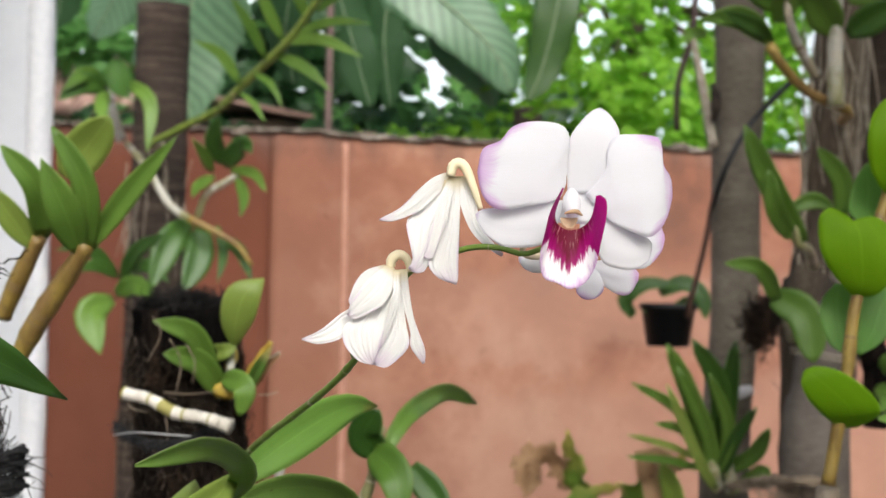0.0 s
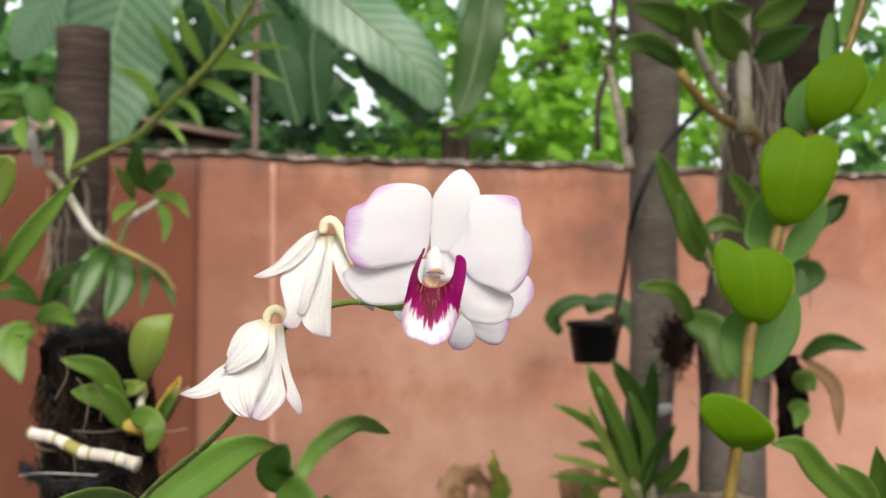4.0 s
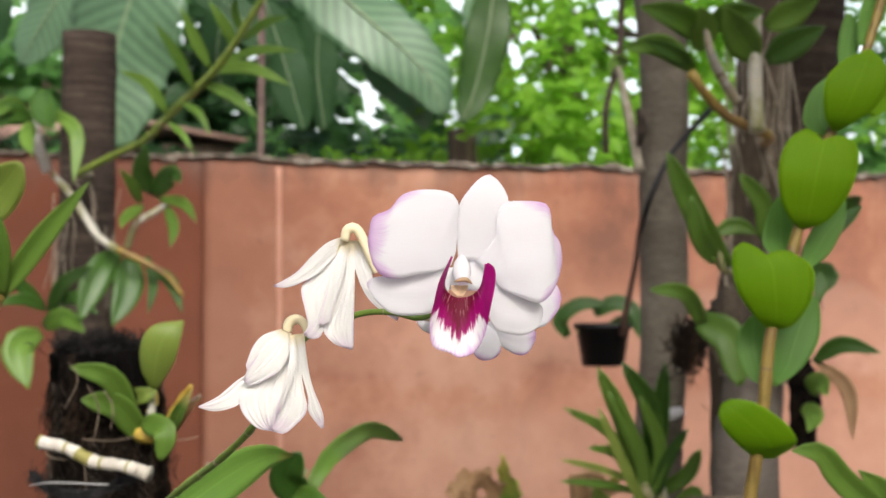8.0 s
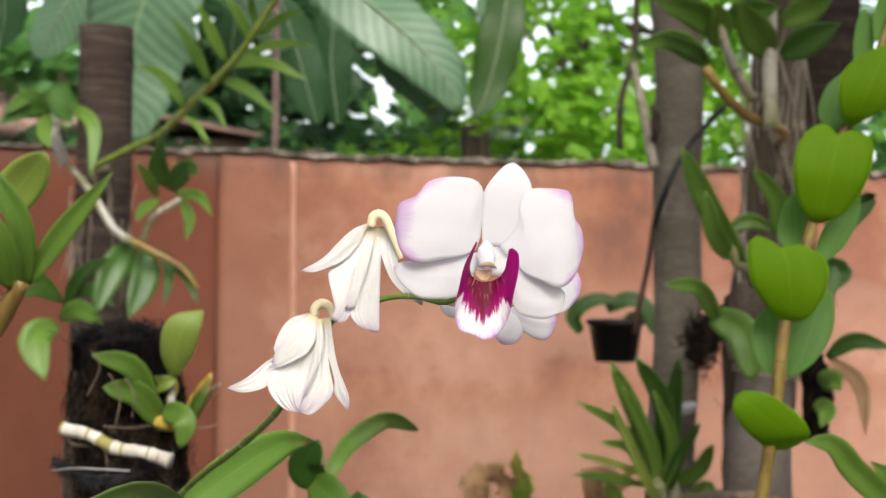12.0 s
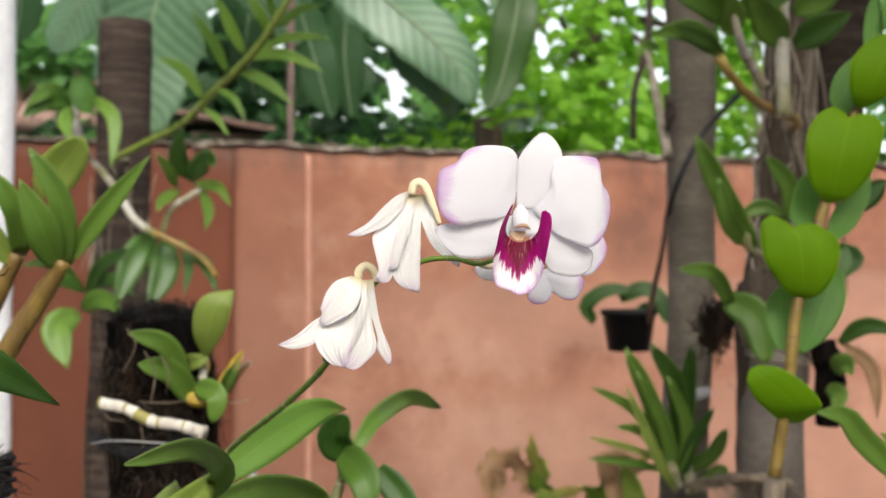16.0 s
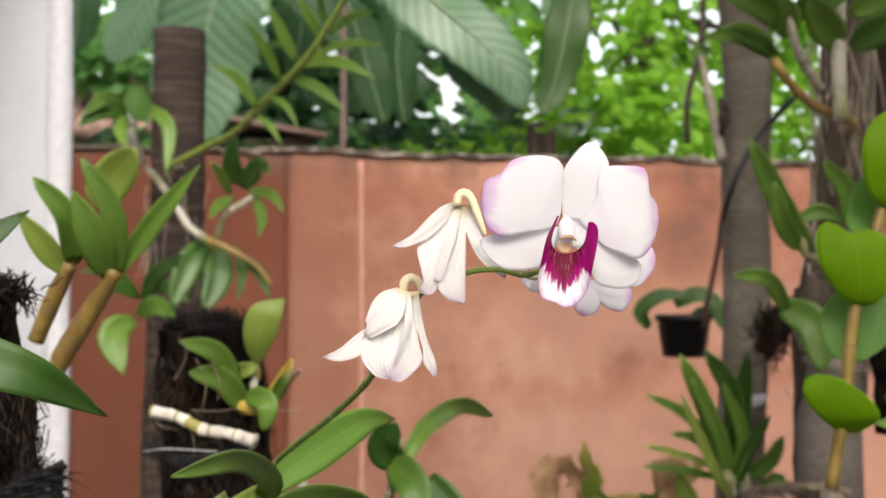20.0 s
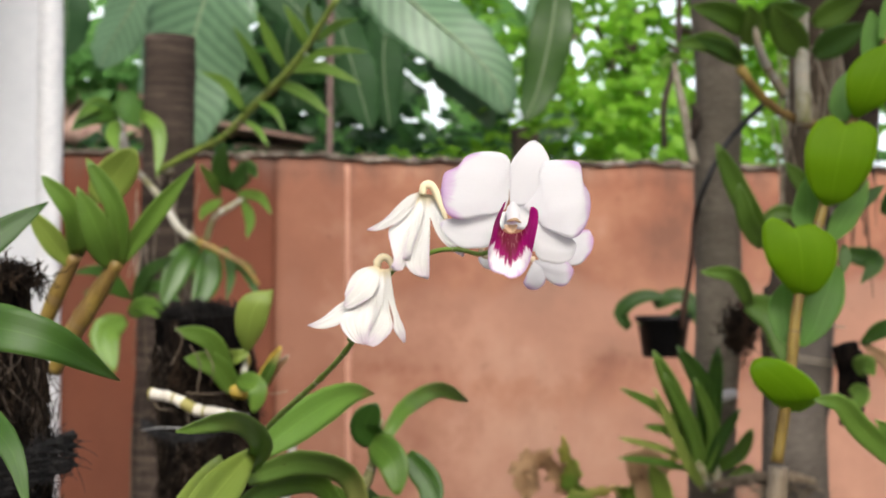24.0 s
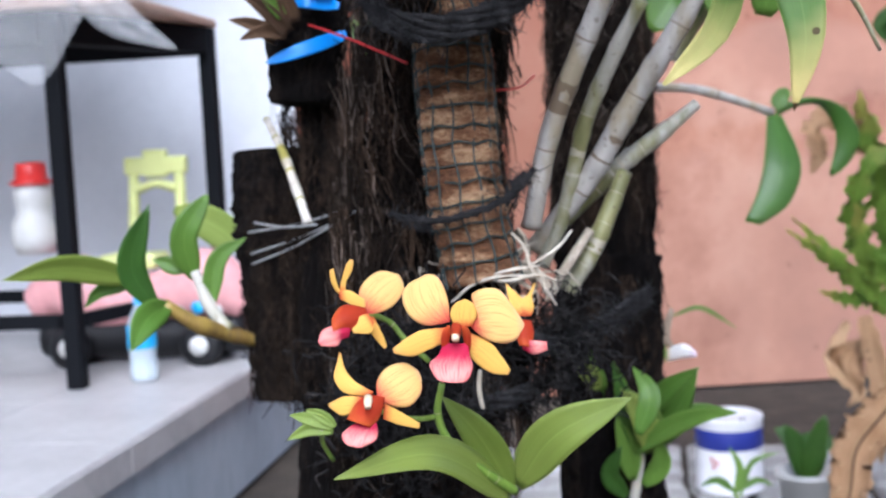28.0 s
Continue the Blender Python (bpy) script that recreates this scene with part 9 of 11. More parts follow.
fern_trunk = thing("tree_fern", "black fibrous tree-fern trunk hung with orchids", "tree", (-0.3080, 0.6600, -0.0000))
TRUNK_A = [(-0.3080, 0.6600, -0.0500), (-0.3007, 0.6593, 0.6938), (-0.3021, 0.6777, 0.7933), (-0.3026, 0.6945, 0.8714), (-0.2750, 0.6663, 1.0124), (-0.2630, 0.6340, 1.0501), (-0.2610, 0.6275, 1.1275), (-0.2590, 0.6145, 1.1985), (-0.2580, 0.6145, 1.2075)]
tube(fern_trunk, TRUNK_A, [0.064, 0.06, 0.062, 0.058, 0.045, 0.036, 0.034, 0.032, 0.022], mat_fern_black, "trunk", n=240, sides=84, rough=0.2, shaggy=0.2)

fern_stump = thing("tree_fern", "black tree-fern stump with an orchid tied on top", "tree", (-0.2009, 0.9964, -0.0000))
tube(fern_stump, [(-0.2009, 0.9964, -0.0500), (-0.2009, 0.9964, 0.7938), (-0.1980, 0.9850, 0.9438), (-0.1972, 0.9682, 1.0906), (-0.2014, 0.9616, 1.1776)], [0.052, 0.045, 0.0415, 0.0395, 0.0385], mat_fern_black, "trunk", n=180, sides=76, rough=0.1, shaggy=0.15)

# fibres, ropes, nets and ties on the black trunks
def yarn(parent, pts, r):
    """A loose black yarn of three twisted strands with stray fuzz."""
    seed = int(abs(pts[0][2]) * 1e5)
    rnd = random.Random(seed)
    line = curve_points(pts, 40)
    out = []
    for k in range(3):
        w = []
        for i, c in enumerate(line):
            tan = (line[min(i + 1, 40)] - line[max(i - 1, 0)]).normalized()
            a = tan.orthogonal().normalized()
            b = tan.cross(a)
            g = i * 0.55 + k * 2.094
            w.append(c + (a * math.cos(g) + b * math.sin(g)) * r * rnd.uniform(0.45, 0.75))
        out.append(tube_mesh(w, [r * 0.55, r * 0.62, r * 0.5], n=80, sides=6, rough=0.5, seed=seed + k))
    for _ in range(260):
        c = line[rnd.randrange(41)]
        o = Vector((rnd.gauss(0, 1), rnd.gauss(0, 1), rnd.gauss(0, 1))).normalized()
        q = r * rnd.uniform(1.5, 4.5)
        side = Vector((rnd.uniform(-1, 1), rnd.uniform(-1, 1), rnd.uniform(-1, 1))) * q
        p = c + o * r * 0.7
        out.append(tube_mesh([p, p + o * q * 0.3 + side * 0.5, p + o * q * 0.3 + side], [0.0003, 0.0002], n=3, sides=3, cap=False))
    return part("rope", joined(out), mat_rope, parent)


tube(fern_trunk, [(-0.3749, 0.7682, 0.9127), (-0.3703, 0.7506, 0.8180), (-0.3655, 0.7211, 0.7017), (-0.3655, 0.7211, -0.0500)], [0.020, 0.032, 0.036, 0.038], mat_fern_black, "side_trunk", n=120, sides=48, rough=0.16, shaggy=0.15)
part("fibre", hair([(-0.3749, 0.7682, 0.9127), (-0.3703, 0.7506, 0.8180), (-0.3655, 0.7211, 0.7017)], 0.034, 1500, 44, 0.022, 0.0005, 0.25, 0.5), mat_fibre, fern_trunk, "fine brown-black root fibres")
part("fibre", hair(TRUNK_A[1:], lambda s: 0.062 - 0.034 * min(1.0, s * 1.2) + 0.004 * s, 5200, 4, 0.030, 0.0007, 0.22, 0.2), mat_fibre, fern_trunk, "fine brown-black root fibres")
part("fibre", hair(TRUNK_A[1:], lambda s: 0.063 - 0.034 * min(1.0, s * 1.2) + 0.004 * s, 1000, 61, 0.028, 0.0006, 0.16, 0.22), mat_fibre_brown, fern_trunk, "paler grey-brown roots")
part("fibre", curls(1100, 42, (-0.2580, 0.6145, 1.2075), (0.024, 0.024, 0.004), 0.0035, 0.0006), mat_fibre, fern_trunk, "ragged fibres on the broken top")
part("root", hair([(-0.6526, 2.7793, 1.2592), (-0.6504, 2.7751, 1.5024)], 0.066, 40, 77, 0.12, 0.0018, 0.12), mat_dry_root, ring_post, "pale clinging orchid roots")
part("root", hair([(-0.6618, 2.7867, 0.8366), (-0.6526, 2.7793, 1.2592)], 0.068, 50, 78, 0.16, 0.0018, 0.1), mat_root_bark, ring_post, "brown clinging roots")
TRUNK_B = [(-0.2009, 0.9964, -0.0500), (-0.2009, 0.9964, 0.7938), (-0.1980, 0.9850, 0.9438), (-0.1972, 0.9682, 1.0906), (-0.2014, 0.9616, 1.1776)]
part("fibre", hair(TRUNK_B[1:], 0.0420, 3400, 5, 0.026, 0.0006, 0.30, 0.4), mat_fibre, fern_stump, "fine brown-black root fibres")
part("fibre", hair(TRUNK_B[1:], 0.0425, 700, 62, 0.020, 0.0005, 0.30, 0.7), mat_fibre_brown, fern_stump, "paler grey-brown roots")
part("fibre", curls(900, 41, (-0.2014, 0.9616, 1.1796), (0.028, 0.028, 0.003), 0.0035, 0.0006), mat_root_black, fern_stump, "ragged fibres on the cut top")
yarn(fern_trunk, [(-0.3190, 0.6090, 0.9613), (-0.2945, 0.5623, 0.9364), (-0.2672, 0.5511, 0.9287), (-0.2378, 0.5602, 0.9366), (-0.2171, 0.6235, 0.9615)], 0.00298)
yarn(fern_trunk, [(-0.3191, 0.6090, 0.9566), (-0.2946, 0.5623, 0.9321), (-0.2673, 0.5511, 0.9245), (-0.2380, 0.5602, 0.9324), (-0.2173, 0.6235, 0.9568)], 0.00298)
yarn(fern_trunk, [(-0.3192, 0.6091, 0.9527), (-0.2947, 0.5623, 0.9284), (-0.2674, 0.5511, 0.9209), (-0.2381, 0.5603, 0.9287), (-0.2174, 0.6235, 0.9529)], 0.00298)
yarn(fern_trunk, [(-0.3007, 0.6402, 0.8265), (-0.2765, 0.6083, 0.8262), (-0.2551, 0.6122, 0.8328), (-0.2361, 0.6520, 0.8490)], 0.00226)
yarn(fern_trunk, [(-0.3009, 0.6398, 0.8227), (-0.2766, 0.6080, 0.8226), (-0.2552, 0.6119, 0.8291), (-0.2362, 0.6517, 0.8452)], 0.00226)
yarn(fern_trunk, [(-0.2884, 0.6177, 1.1183), (-0.2582, 0.5717, 1.1051), (-0.2332, 0.5653, 1.0997), (-0.2049, 0.6084, 1.1105)], 0.0028)
yarn(fern_trunk, [(-0.2883, 0.6178, 1.1120), (-0.2581, 0.5719, 1.0992), (-0.2331, 0.5654, 1.0939), (-0.2048, 0.6086, 1.1044)], 0.0028)
yarn(fern_trunk, [(-0.2883, 0.6180, 1.1064), (-0.2580, 0.5720, 1.0940), (-0.2330, 0.5655, 1.0887), (-0.2047, 0.6087, 1.0989)], 0.0028)
yarn(fern_trunk, [(-0.2885, 0.6176, 1.1239), (-0.2582, 0.5716, 1.1103), (-0.2333, 0.5651, 1.1048), (-0.2050, 0.6083, 1.1160)], 0.0028)
yarn(fern_trunk, [(-0.3457, 0.6249, 0.7292), (-0.2883, 0.5931, 0.7287), (-0.2481, 0.6195, 0.7285), (-0.2141, 0.7062, 0.7309)], 0.0029)
yarn(fern_trunk, [(-0.3459, 0.6245, 0.7247), (-0.2885, 0.5927, 0.7244), (-0.2483, 0.6191, 0.7242), (-0.2142, 0.7057, 0.7260)], 0.0029)
yarn(fern_trunk, [(-0.2485, 0.6433, 0.7693), (-0.2284, 0.6251, 0.7588), (-0.2049, 0.6692, 0.7576), (-0.1666, 0.7774, 0.7664)], 0.00226)
yarn(fern_trunk, [(-0.2487, 0.6429, 0.7655), (-0.2286, 0.6248, 0.7550), (-0.2051, 0.6689, 0.7536), (-0.1668, 0.7770, 0.7619)], 0.00226)
yarn(fern_trunk, [(-0.2488, 0.6426, 0.7623), (-0.2287, 0.6245, 0.7519), (-0.2052, 0.6686, 0.7503), (-0.1669, 0.7766, 0.7582)], 0.00226)
yarn(fern_stump, [(-0.2295, 0.8688, 1.0959), (-0.2037, 0.8321, 1.0906), (-0.1763, 0.8259, 1.0904), (-0.1483, 0.8599, 1.1005)], 0.00161)
yarn(fern_stump, [(-0.2295, 0.8688, 1.0922), (-0.2036, 0.8322, 1.0871), (-0.1763, 0.8259, 1.0869), (-0.1483, 0.8600, 1.0969)], 0.00161)
tube(fern_stump, [(-0.2227, 0.8395, 1.0918), (-0.2024, 0.8221, 1.0961), (-0.1677, 0.8270, 1.0936)], [0.00054, 0.00054], mat_wire, "tie_wire", '', n=24, sides=8, rough=0.0)
tube(fern_trunk, [(-0.4424, 0.7799, 0.8139), (-0.3920, 0.7273, 0.8216), (-0.3462, 0.6744, 0.8328)], [0.00079, 0.00079], mat_wire, "tie_wire", '', n=24, sides=8, rough=0.0)
tube(fern_trunk, [(-0.4410, 0.7788, 0.7988), (-0.3886, 0.7272, 0.8136), (-0.3412, 0.6750, 0.8309)], [0.00079, 0.00079], mat_wire, "tie_wire", '', n=24, sides=8, rough=0.0)
tube(fern_trunk, [(-0.4405, 0.7783, 0.7917), (-0.3939, 0.7258, 0.8074), (-0.3515, 0.6730, 0.8256)], [0.00079, 0.00079], mat_wire, "tie_wire", '', n=24, sides=8, rough=0.0)
tube(fern_trunk, [(-0.4382, 0.7811, 0.8204), (-0.4002, 0.7259, 0.8200), (-0.3650, 0.6708, 0.8243)], [0.00079, 0.00079], mat_wire, "tie_wire", '', n=24, sides=8, rough=0.0)
tube(fern_trunk, [(-0.3776, 0.7202, 0.9495), (-0.3364, 0.6642, 0.9327), (-0.2954, 0.6180, 0.9138)], [0.00072, 0.00072], mat_red_thread, "red_thread", '', n=24, sides=8, rough=0.0)
tube(fern_trunk, [(-0.2489, 0.6339, 0.8971), (-0.2375, 0.6561, 0.8989), (-0.2322, 0.6982, 0.9070)], [0.00063, 0.00063], mat_red_thread, "red_thread", '', n=24, sides=8, rough=0.0)

yarn(fern_trunk, [(-0.3057, 0.6000, 0.8325), (-0.2791, 0.5860, 0.8290), (-0.2546, 0.5830, 0.8338), (-0.2390, 0.5920, 0.8407), (-0.2287, 0.6200, 0.8527)], 0.0017)


def net_pole(parent, pts, r):
    """A roll of coconut fibre that bulges through a square net."""
    line = curve_points(pts, 60)
    cell = 0.0105
    length = sum((b - a).length for a, b in zip(line, line[1:]))
    count = max(3, int(length / cell))
    turns = max(10, int(6.2832 * r / cell))
    core = tube_mesh(pts, [r * 0.97, r, r, r * 0.97], n=count * 6, sides=turns * 5, rough=0.05)
    cv = []
    axis = curve_points(pts, count * 6)
    for i, v in enumerate(core[0]):
        ring, j = divmod(i, turns * 5 + 1)
        puff = abs(math.sin(math.pi * ring / 6)) ** 0.6 * abs(math.sin(math.pi * j / 5)) ** 0.6
        c = axis[ring]
        cv.append(tuple(c + (Vector(v) - c) * (0.95 + 0.11 * puff)))
    part("fibre_core", (cv, core[1], core[2], True), mat_coir, parent)
    threads = []
    for k in range(1, count):
        c = line[int(60 * k / count)]
        tan = (line[min(60, int(60 * k / count) + 1)] - line[int(60 * k / count) - 1]).normalized()
        a = tan.orthogonal().normalized()
        b = tan.cross(a)
        ring = [c + (a * math.cos(6.2832 * j / 14) + b * math.sin(6.2832 * j / 14)) * r * (1.04 + 0.03 * math.sin(j * 5 + k)) + tan * 0.0012 * math.sin(j * 3 + k * 2) for j in range(15)]
        threads.append(tube_mesh(ring, [0.0006, 0.0006], n=28, sides=5, cap=False))
    for j in range(turns):
        w = []
        for k in range(0, 61, 4):
            c = line[k]
            tan = (line[min(60, k + 1)] - line[max(0, k - 1)]).normalized()
            a = Vector((1, 0, 0)) - tan * tan.x
            a.normalize()
            b = tan.cross(a)
            g = 6.2832 * j / turns + 0.05 * math.sin(k * 0.4 + j)
            w.append(c + (a * math.cos(g) + b * math.sin(g)) * r * (1.04 + 0.03 * math.sin(k * 1.7 + j)))
        threads.append(tube_mesh(w, [0.0006, 0.0006], n=40, sides=5, cap=False))
    part("net", joined(threads), mat_net, parent, "dark green plastic net")
    part("loose_fibre", hair(pts, r, 150, int(r * 1e5), 0.011, 0.0003, 0.5, 0.8), mat_coir, parent)


pole_low = thing("net_pole", "coconut-fibre pole wrapped in dark green net on the black trunk", "plant pole", (-0.2584, 0.6113, 0.7929), group="net-wrapped poles")
net_pole(pole_low, [(-0.2717, 0.6209, 0.9285), (-0.2693, 0.6176, 0.8854), (-0.2666, 0.6143, 0.8424), (-0.2584, 0.6113, 0.7929)], 0.0203)
pole_high = thing("net_pole", "coconut-fibre pole wrapped in dark green net on the black trunk", "plant pole", (-0.2590, 0.5377, 1.0257), group="net-wrapped poles")
net_pole(pole_high, [(-0.2537, 0.5373, 1.0864), (-0.2556, 0.5373, 1.0693), (-0.2578, 0.5374, 1.0506), (-0.2590, 0.5377, 1.0257)], 0.0143)
pole_mid = thing("net_pole", "coconut-fibre pole wrapped in dark green net on the black trunk", "plant pole", (-0.2553, 0.5699, 0.9289), group="net-wrapped poles")
net_pole(pole_mid, [(-0.2645, 0.5681, 0.9787), (-0.2576, 0.5693, 0.9537), (-0.2553, 0.5699, 0.9289)], 0.0142)
knob_pole = thing("fern_stick", "short black fern-fibre stick tied to the trunk", "plant pole", (-0.2172, 0.5591, 1.0073))
tube(knob_pole, [(-0.2192, 0.5690, 1.0069), (-0.2224, 0.5677, 1.0487), (-0.2251, 0.5665, 1.0874)], [0.0125, 0.0125, 0.012], mat_fern_black, "stick", n=40, sides=20, rough=0.2)
part("fibre", hair([(-0.2192, 0.5690, 1.0069), (-0.2224, 0.5677, 1.0487), (-0.2251, 0.5665, 1.0874)], 0.0125, 420, 71, 0.012, 0.0005, 0.3, 0.3), mat_fibre, knob_pole, "short black root fibres")
moss = thing("moss_clump", "dark moss and dead roots packed round the orchid base", "moss", (-0.2592, 0.5229, 1.0075))
tagged(moss, kind="stuff")
part("roots", joined([curls(50, 3, (-0.2640, 0.5150, 1.0085), (0.034, 0.016, 0.012), 0.0050, 0.0009), curls(70, 6, (-0.2313, 0.5344, 1.0045), (0.034, 0.020, 0.022), 0.0055, 0.0008), curls(14, 18, (-0.2740, 0.5080, 1.0160), (0.026, 0.010, 0.008), 0.0060, 0.0013)]), mat_root_tan, moss, "pale dead roots")
part("moss", joined([curls(1500, 7, (-0.2592, 0.5229, 1.0045), (0.034, 0.020, 0.017), 0.0030, 0.00045), curls(1200, 8, (-0.2213, 0.5484, 1.0045), (0.022, 0.018, 0.018), 0.0030, 0.00045), curls(700, 9, (-0.2690, 0.5540, 0.9708), (0.034, 0.020, 0.014), 0.0030, 0.00045), strands(1500, 17, (-0.2480, 0.5180, 1.0020), (0.044, 0.016, 0.020), 0.011, 0.0005, 0.3)]), mat_moss, moss, "dark green moss")
part("peat", joined([tube_mesh([(-0.3112, 0.5358, 1.0060), (-0.2675, 0.5521, 1.0048), (-0.2051, 0.5811, 1.0068)], [0.012, 0.034, 0.03, 0.016], n=20, sides=18, rough=0.3), tube_mesh([(-0.2924, 0.5489, 0.9869), (-0.2546, 0.5544, 0.9812), (-0.2081, 0.5810, 0.9871)], [0.016, 0.03, 0.03, 0.016], n=20, sides=18, rough=0.3)]), mat_fern_black, moss, "black peat")
low_roots = tagged(thing("root_mass", "black root mass round the foot of the orange orchid", "roots", (-0.2301, 0.6444, 0.7491)), kind="stuff")
part("roots", joined([curls(900, 12, (-0.2301, 0.6444, 0.7491), (0.036, 0.018, 0.034), 0.0040, 0.0005), curls(1100, 13, (-0.3001, 0.5918, 0.7353), (0.036, 0.02, 0.045), 0.0045, 0.0006)]), mat_root_black, low_roots)
part("roots", curls(40, 14, (-0.2468, 0.6354, 0.7929), (0.026, 0.014, 0.010), 0.007, 0.0010), mat_dry_root, low_roots, "pale live roots")
tube(low_roots, [(-0.2740, 0.5980, 0.7842), (-0.2606, 0.5927, 0.7945), (-0.2425, 0.5933, 0.7981), (-0.2267, 0.6000, 0.7956)], [0.0007, 0.0010, 0.0006], mat_white_root, "root", n=14, sides=6, rough=0.2)
tube(low_roots, [(-0.2404, 0.5980, 0.8204), (-0.2329, 0.5927, 0.8122), (-0.2304, 0.5933, 0.8016), (-0.2210, 0.6000, 0.7863)], [0.0007, 0.0010, 0.0006], mat_white_root, "root", n=14, sides=6, rough=0.2)
tube(low_roots, [(-0.2597, 0.5980, 0.7963), (-0.2425, 0.5927, 0.7954), (-0.2276, 0.5933, 0.7979), (-0.2177, 0.6000, 0.7938)], [0.0007, 0.0010, 0.0006], mat_white_root, "root", n=14, sides=6, rough=0.2)
tube(low_roots, [(-0.2307, 0.5980, 0.8026), (-0.2164, 0.5900, 0.8118), (-0.2086, 0.6000, 0.8202)], [0.0007, 0.0010, 0.0006], mat_white_root, "root", n=14, sides=6, rough=0.2)
tube(low_roots, [(-0.2264, 0.5980, 0.7994), (-0.2232, 0.5900, 0.7913), (-0.2183, 0.6000, 0.7808)], [0.0007, 0.0010, 0.0006], mat_white_root, "root", n=14, sides=6, rough=0.2)
tube(low_roots, [(-0.2551, 0.5980, 0.7973), (-0.2405, 0.5900, 0.8014), (-0.2249, 0.6000, 0.8022)], [0.0007, 0.0010, 0.0006], mat_white_root, "root", n=14, sides=6, rough=0.2)
part("roots", joined([curls(30, 21, (-0.2828, 0.49, 1.0483), (0.026, 0.012, 0.010), 0.0050, 0.0007), curls(14, 22, (-0.2740, 0.4900, 1.0150), (0.020, 0.010, 0.008), 0.0045, 0.0007)]), mat_dry_root, moss, "pale live roots")
part("moss", joined([curls(700, 23, (-0.3034, 0.5, 1.0147), (0.022, 0.014, 0.016), 0.0032, 0.0005), strands(300, 24, (-0.2828, 0.49, 1.0483), (0.028, 0.012, 0.012), 0.012, 0.0006, 0.4)]), mat_moss, moss, "dark green moss")
fern_slab = thing("fern_slab", "black tree-fern slab wired to the trunk", "plant slab", (-0.4370, 0.8143, 0.7328))
tube(fern_slab, [(-0.4296, 0.8117, 0.6891), (-0.4303, 0.8168, 0.7490), (-0.4343, 0.8211, 0.8070), (-0.4353, 0.8264, 0.8699)], [0.022, 0.027, 0.029, 0.028], mat_fern_black, "slab", n=90, sides=44, rough=0.12, shaggy=0.10)
part("fibre", hair([(-0.4296, 0.8117, 0.6891), (-0.4303, 0.8168, 0.7490), (-0.4353, 0.8264, 0.8699)], 0.027, 1400, 15, 0.012, 0.0006, 0.45, 0.6), mat_fibre, fern_slab)
fern_block = thing("fern_block", "weathered black tree-fern block behind the canes", "plant slab", (-0.1954, 0.9441, 0.6308))
tube(fern_block, [(-0.2033, 0.9295, 0.4751), (-0.1959, 0.9484, 0.6813), (-0.1921, 0.9568, 0.7730)], [0.040, 0.040, 0.037], mat_fern_black, "block", n=90, sides=44, rough=0.12, shaggy=0.10)
part("fibre", hair([(-0.1951, 0.9394, 0.5757), (-0.1912, 0.9569, 0.7729)], 0.037, 900, 16, 0.02, 0.0008, 0.3), mat_fibre, fern_block)
strap_pot = thing("orchid_pot", "small black pot bound with blue plastic strips to the trunk", "pot", (-0.3790, 0.7287, 0.9330))
tube(strap_pot, [(-0.3846, 0.7351, 0.8991), (-0.3811, 0.7396, 0.9449), (-0.3761, 0.7553, 1.0012)], [0.022, 0.027, 0.024], mat_fern_black, "pot_body", n=24, sides=20, rough=0.15)
leaf(strap_pot, [(-0.3456, 0.6937, 0.9383), (-0.3726, 0.7043, 0.9328), (-0.3976, 0.6947, 0.9242)], 0.0091, (0.2, -1, 0.1), mat_blue_tape, "strap", name="blue_strip", label="bright blue plastic strip", fold=0.0)
leaf(strap_pot, [(-0.3491, 0.6947, 0.9563), (-0.3698, 0.7071, 0.9607), (-0.3841, 0.6999, 0.9609)], 0.0077, (0.2, -1, 0.1), mat_blue_tape, "strap", name="blue_strip", label="bright blue plastic strip", fold=0.0)
leaf(strap_pot, [(-0.3539, 0.6946, 0.9635), (-0.3797, 0.7070, 0.9770), (-0.3948, 0.7017, 1.0015)], 0.0077, (0.2, -1, 0.1), mat_blue_tape, "strap", name="blue_strip", label="bright blue plastic strip", fold=0.0)
leaf(strap_pot, [(-0.3831, 0.6984, 0.9416), (-0.3952, 0.6877, 0.9564), (-0.4086, 0.6815, 0.9673)], 0.011, (0.2, -1, 0.3), mat_bract, "blade", name="old_shoot", fold=0.6)
leaf(strap_pot, [(-0.3863, 0.6985, 0.9488), (-0.3931, 0.6889, 0.9675), (-0.4013, 0.6839, 0.9824)], 0.011, (0.2, -1, 0.3), mat_bract, "blade", name="old_shoot", fold=0.6)
leaf(strap_pot, [(-0.3901, 0.6970, 0.9385), (-0.4016, 0.6858, 0.9464), (-0.4143, 0.6791, 0.9505)], 0.011, (0.2, -1, 0.3), mat_bract, "blade", name="old_shoot", fold=0.6)
leaf(strap_pot, [(-0.3794, 0.6995, 0.9484), (-0.3845, 0.6904, 0.9688), (-0.3910, 0.6857, 0.9853)], 0.011, (0.2, -1, 0.3), mat_bract, "blade", name="old_shoot", fold=0.6)
leaf(strap_pot, [(-0.3865, 0.6979, 0.9418), (-0.3966, 0.6862, 0.9418), (-0.4080, 0.6791, 0.9382)], 0.011, (0.2, -1, 0.3), mat_bract, "blade", name="old_shoot", fold=0.6)
leaf(strap_pot, [(-0.3848, 0.6939, 0.9517), (-0.3916, 0.6887, 0.9619), (-0.4015, 0.6832, 0.9755)], 0.008, (0.2, -1, 0.3), mat_leaf, "blade", name="green_shoot", fold=0.4)
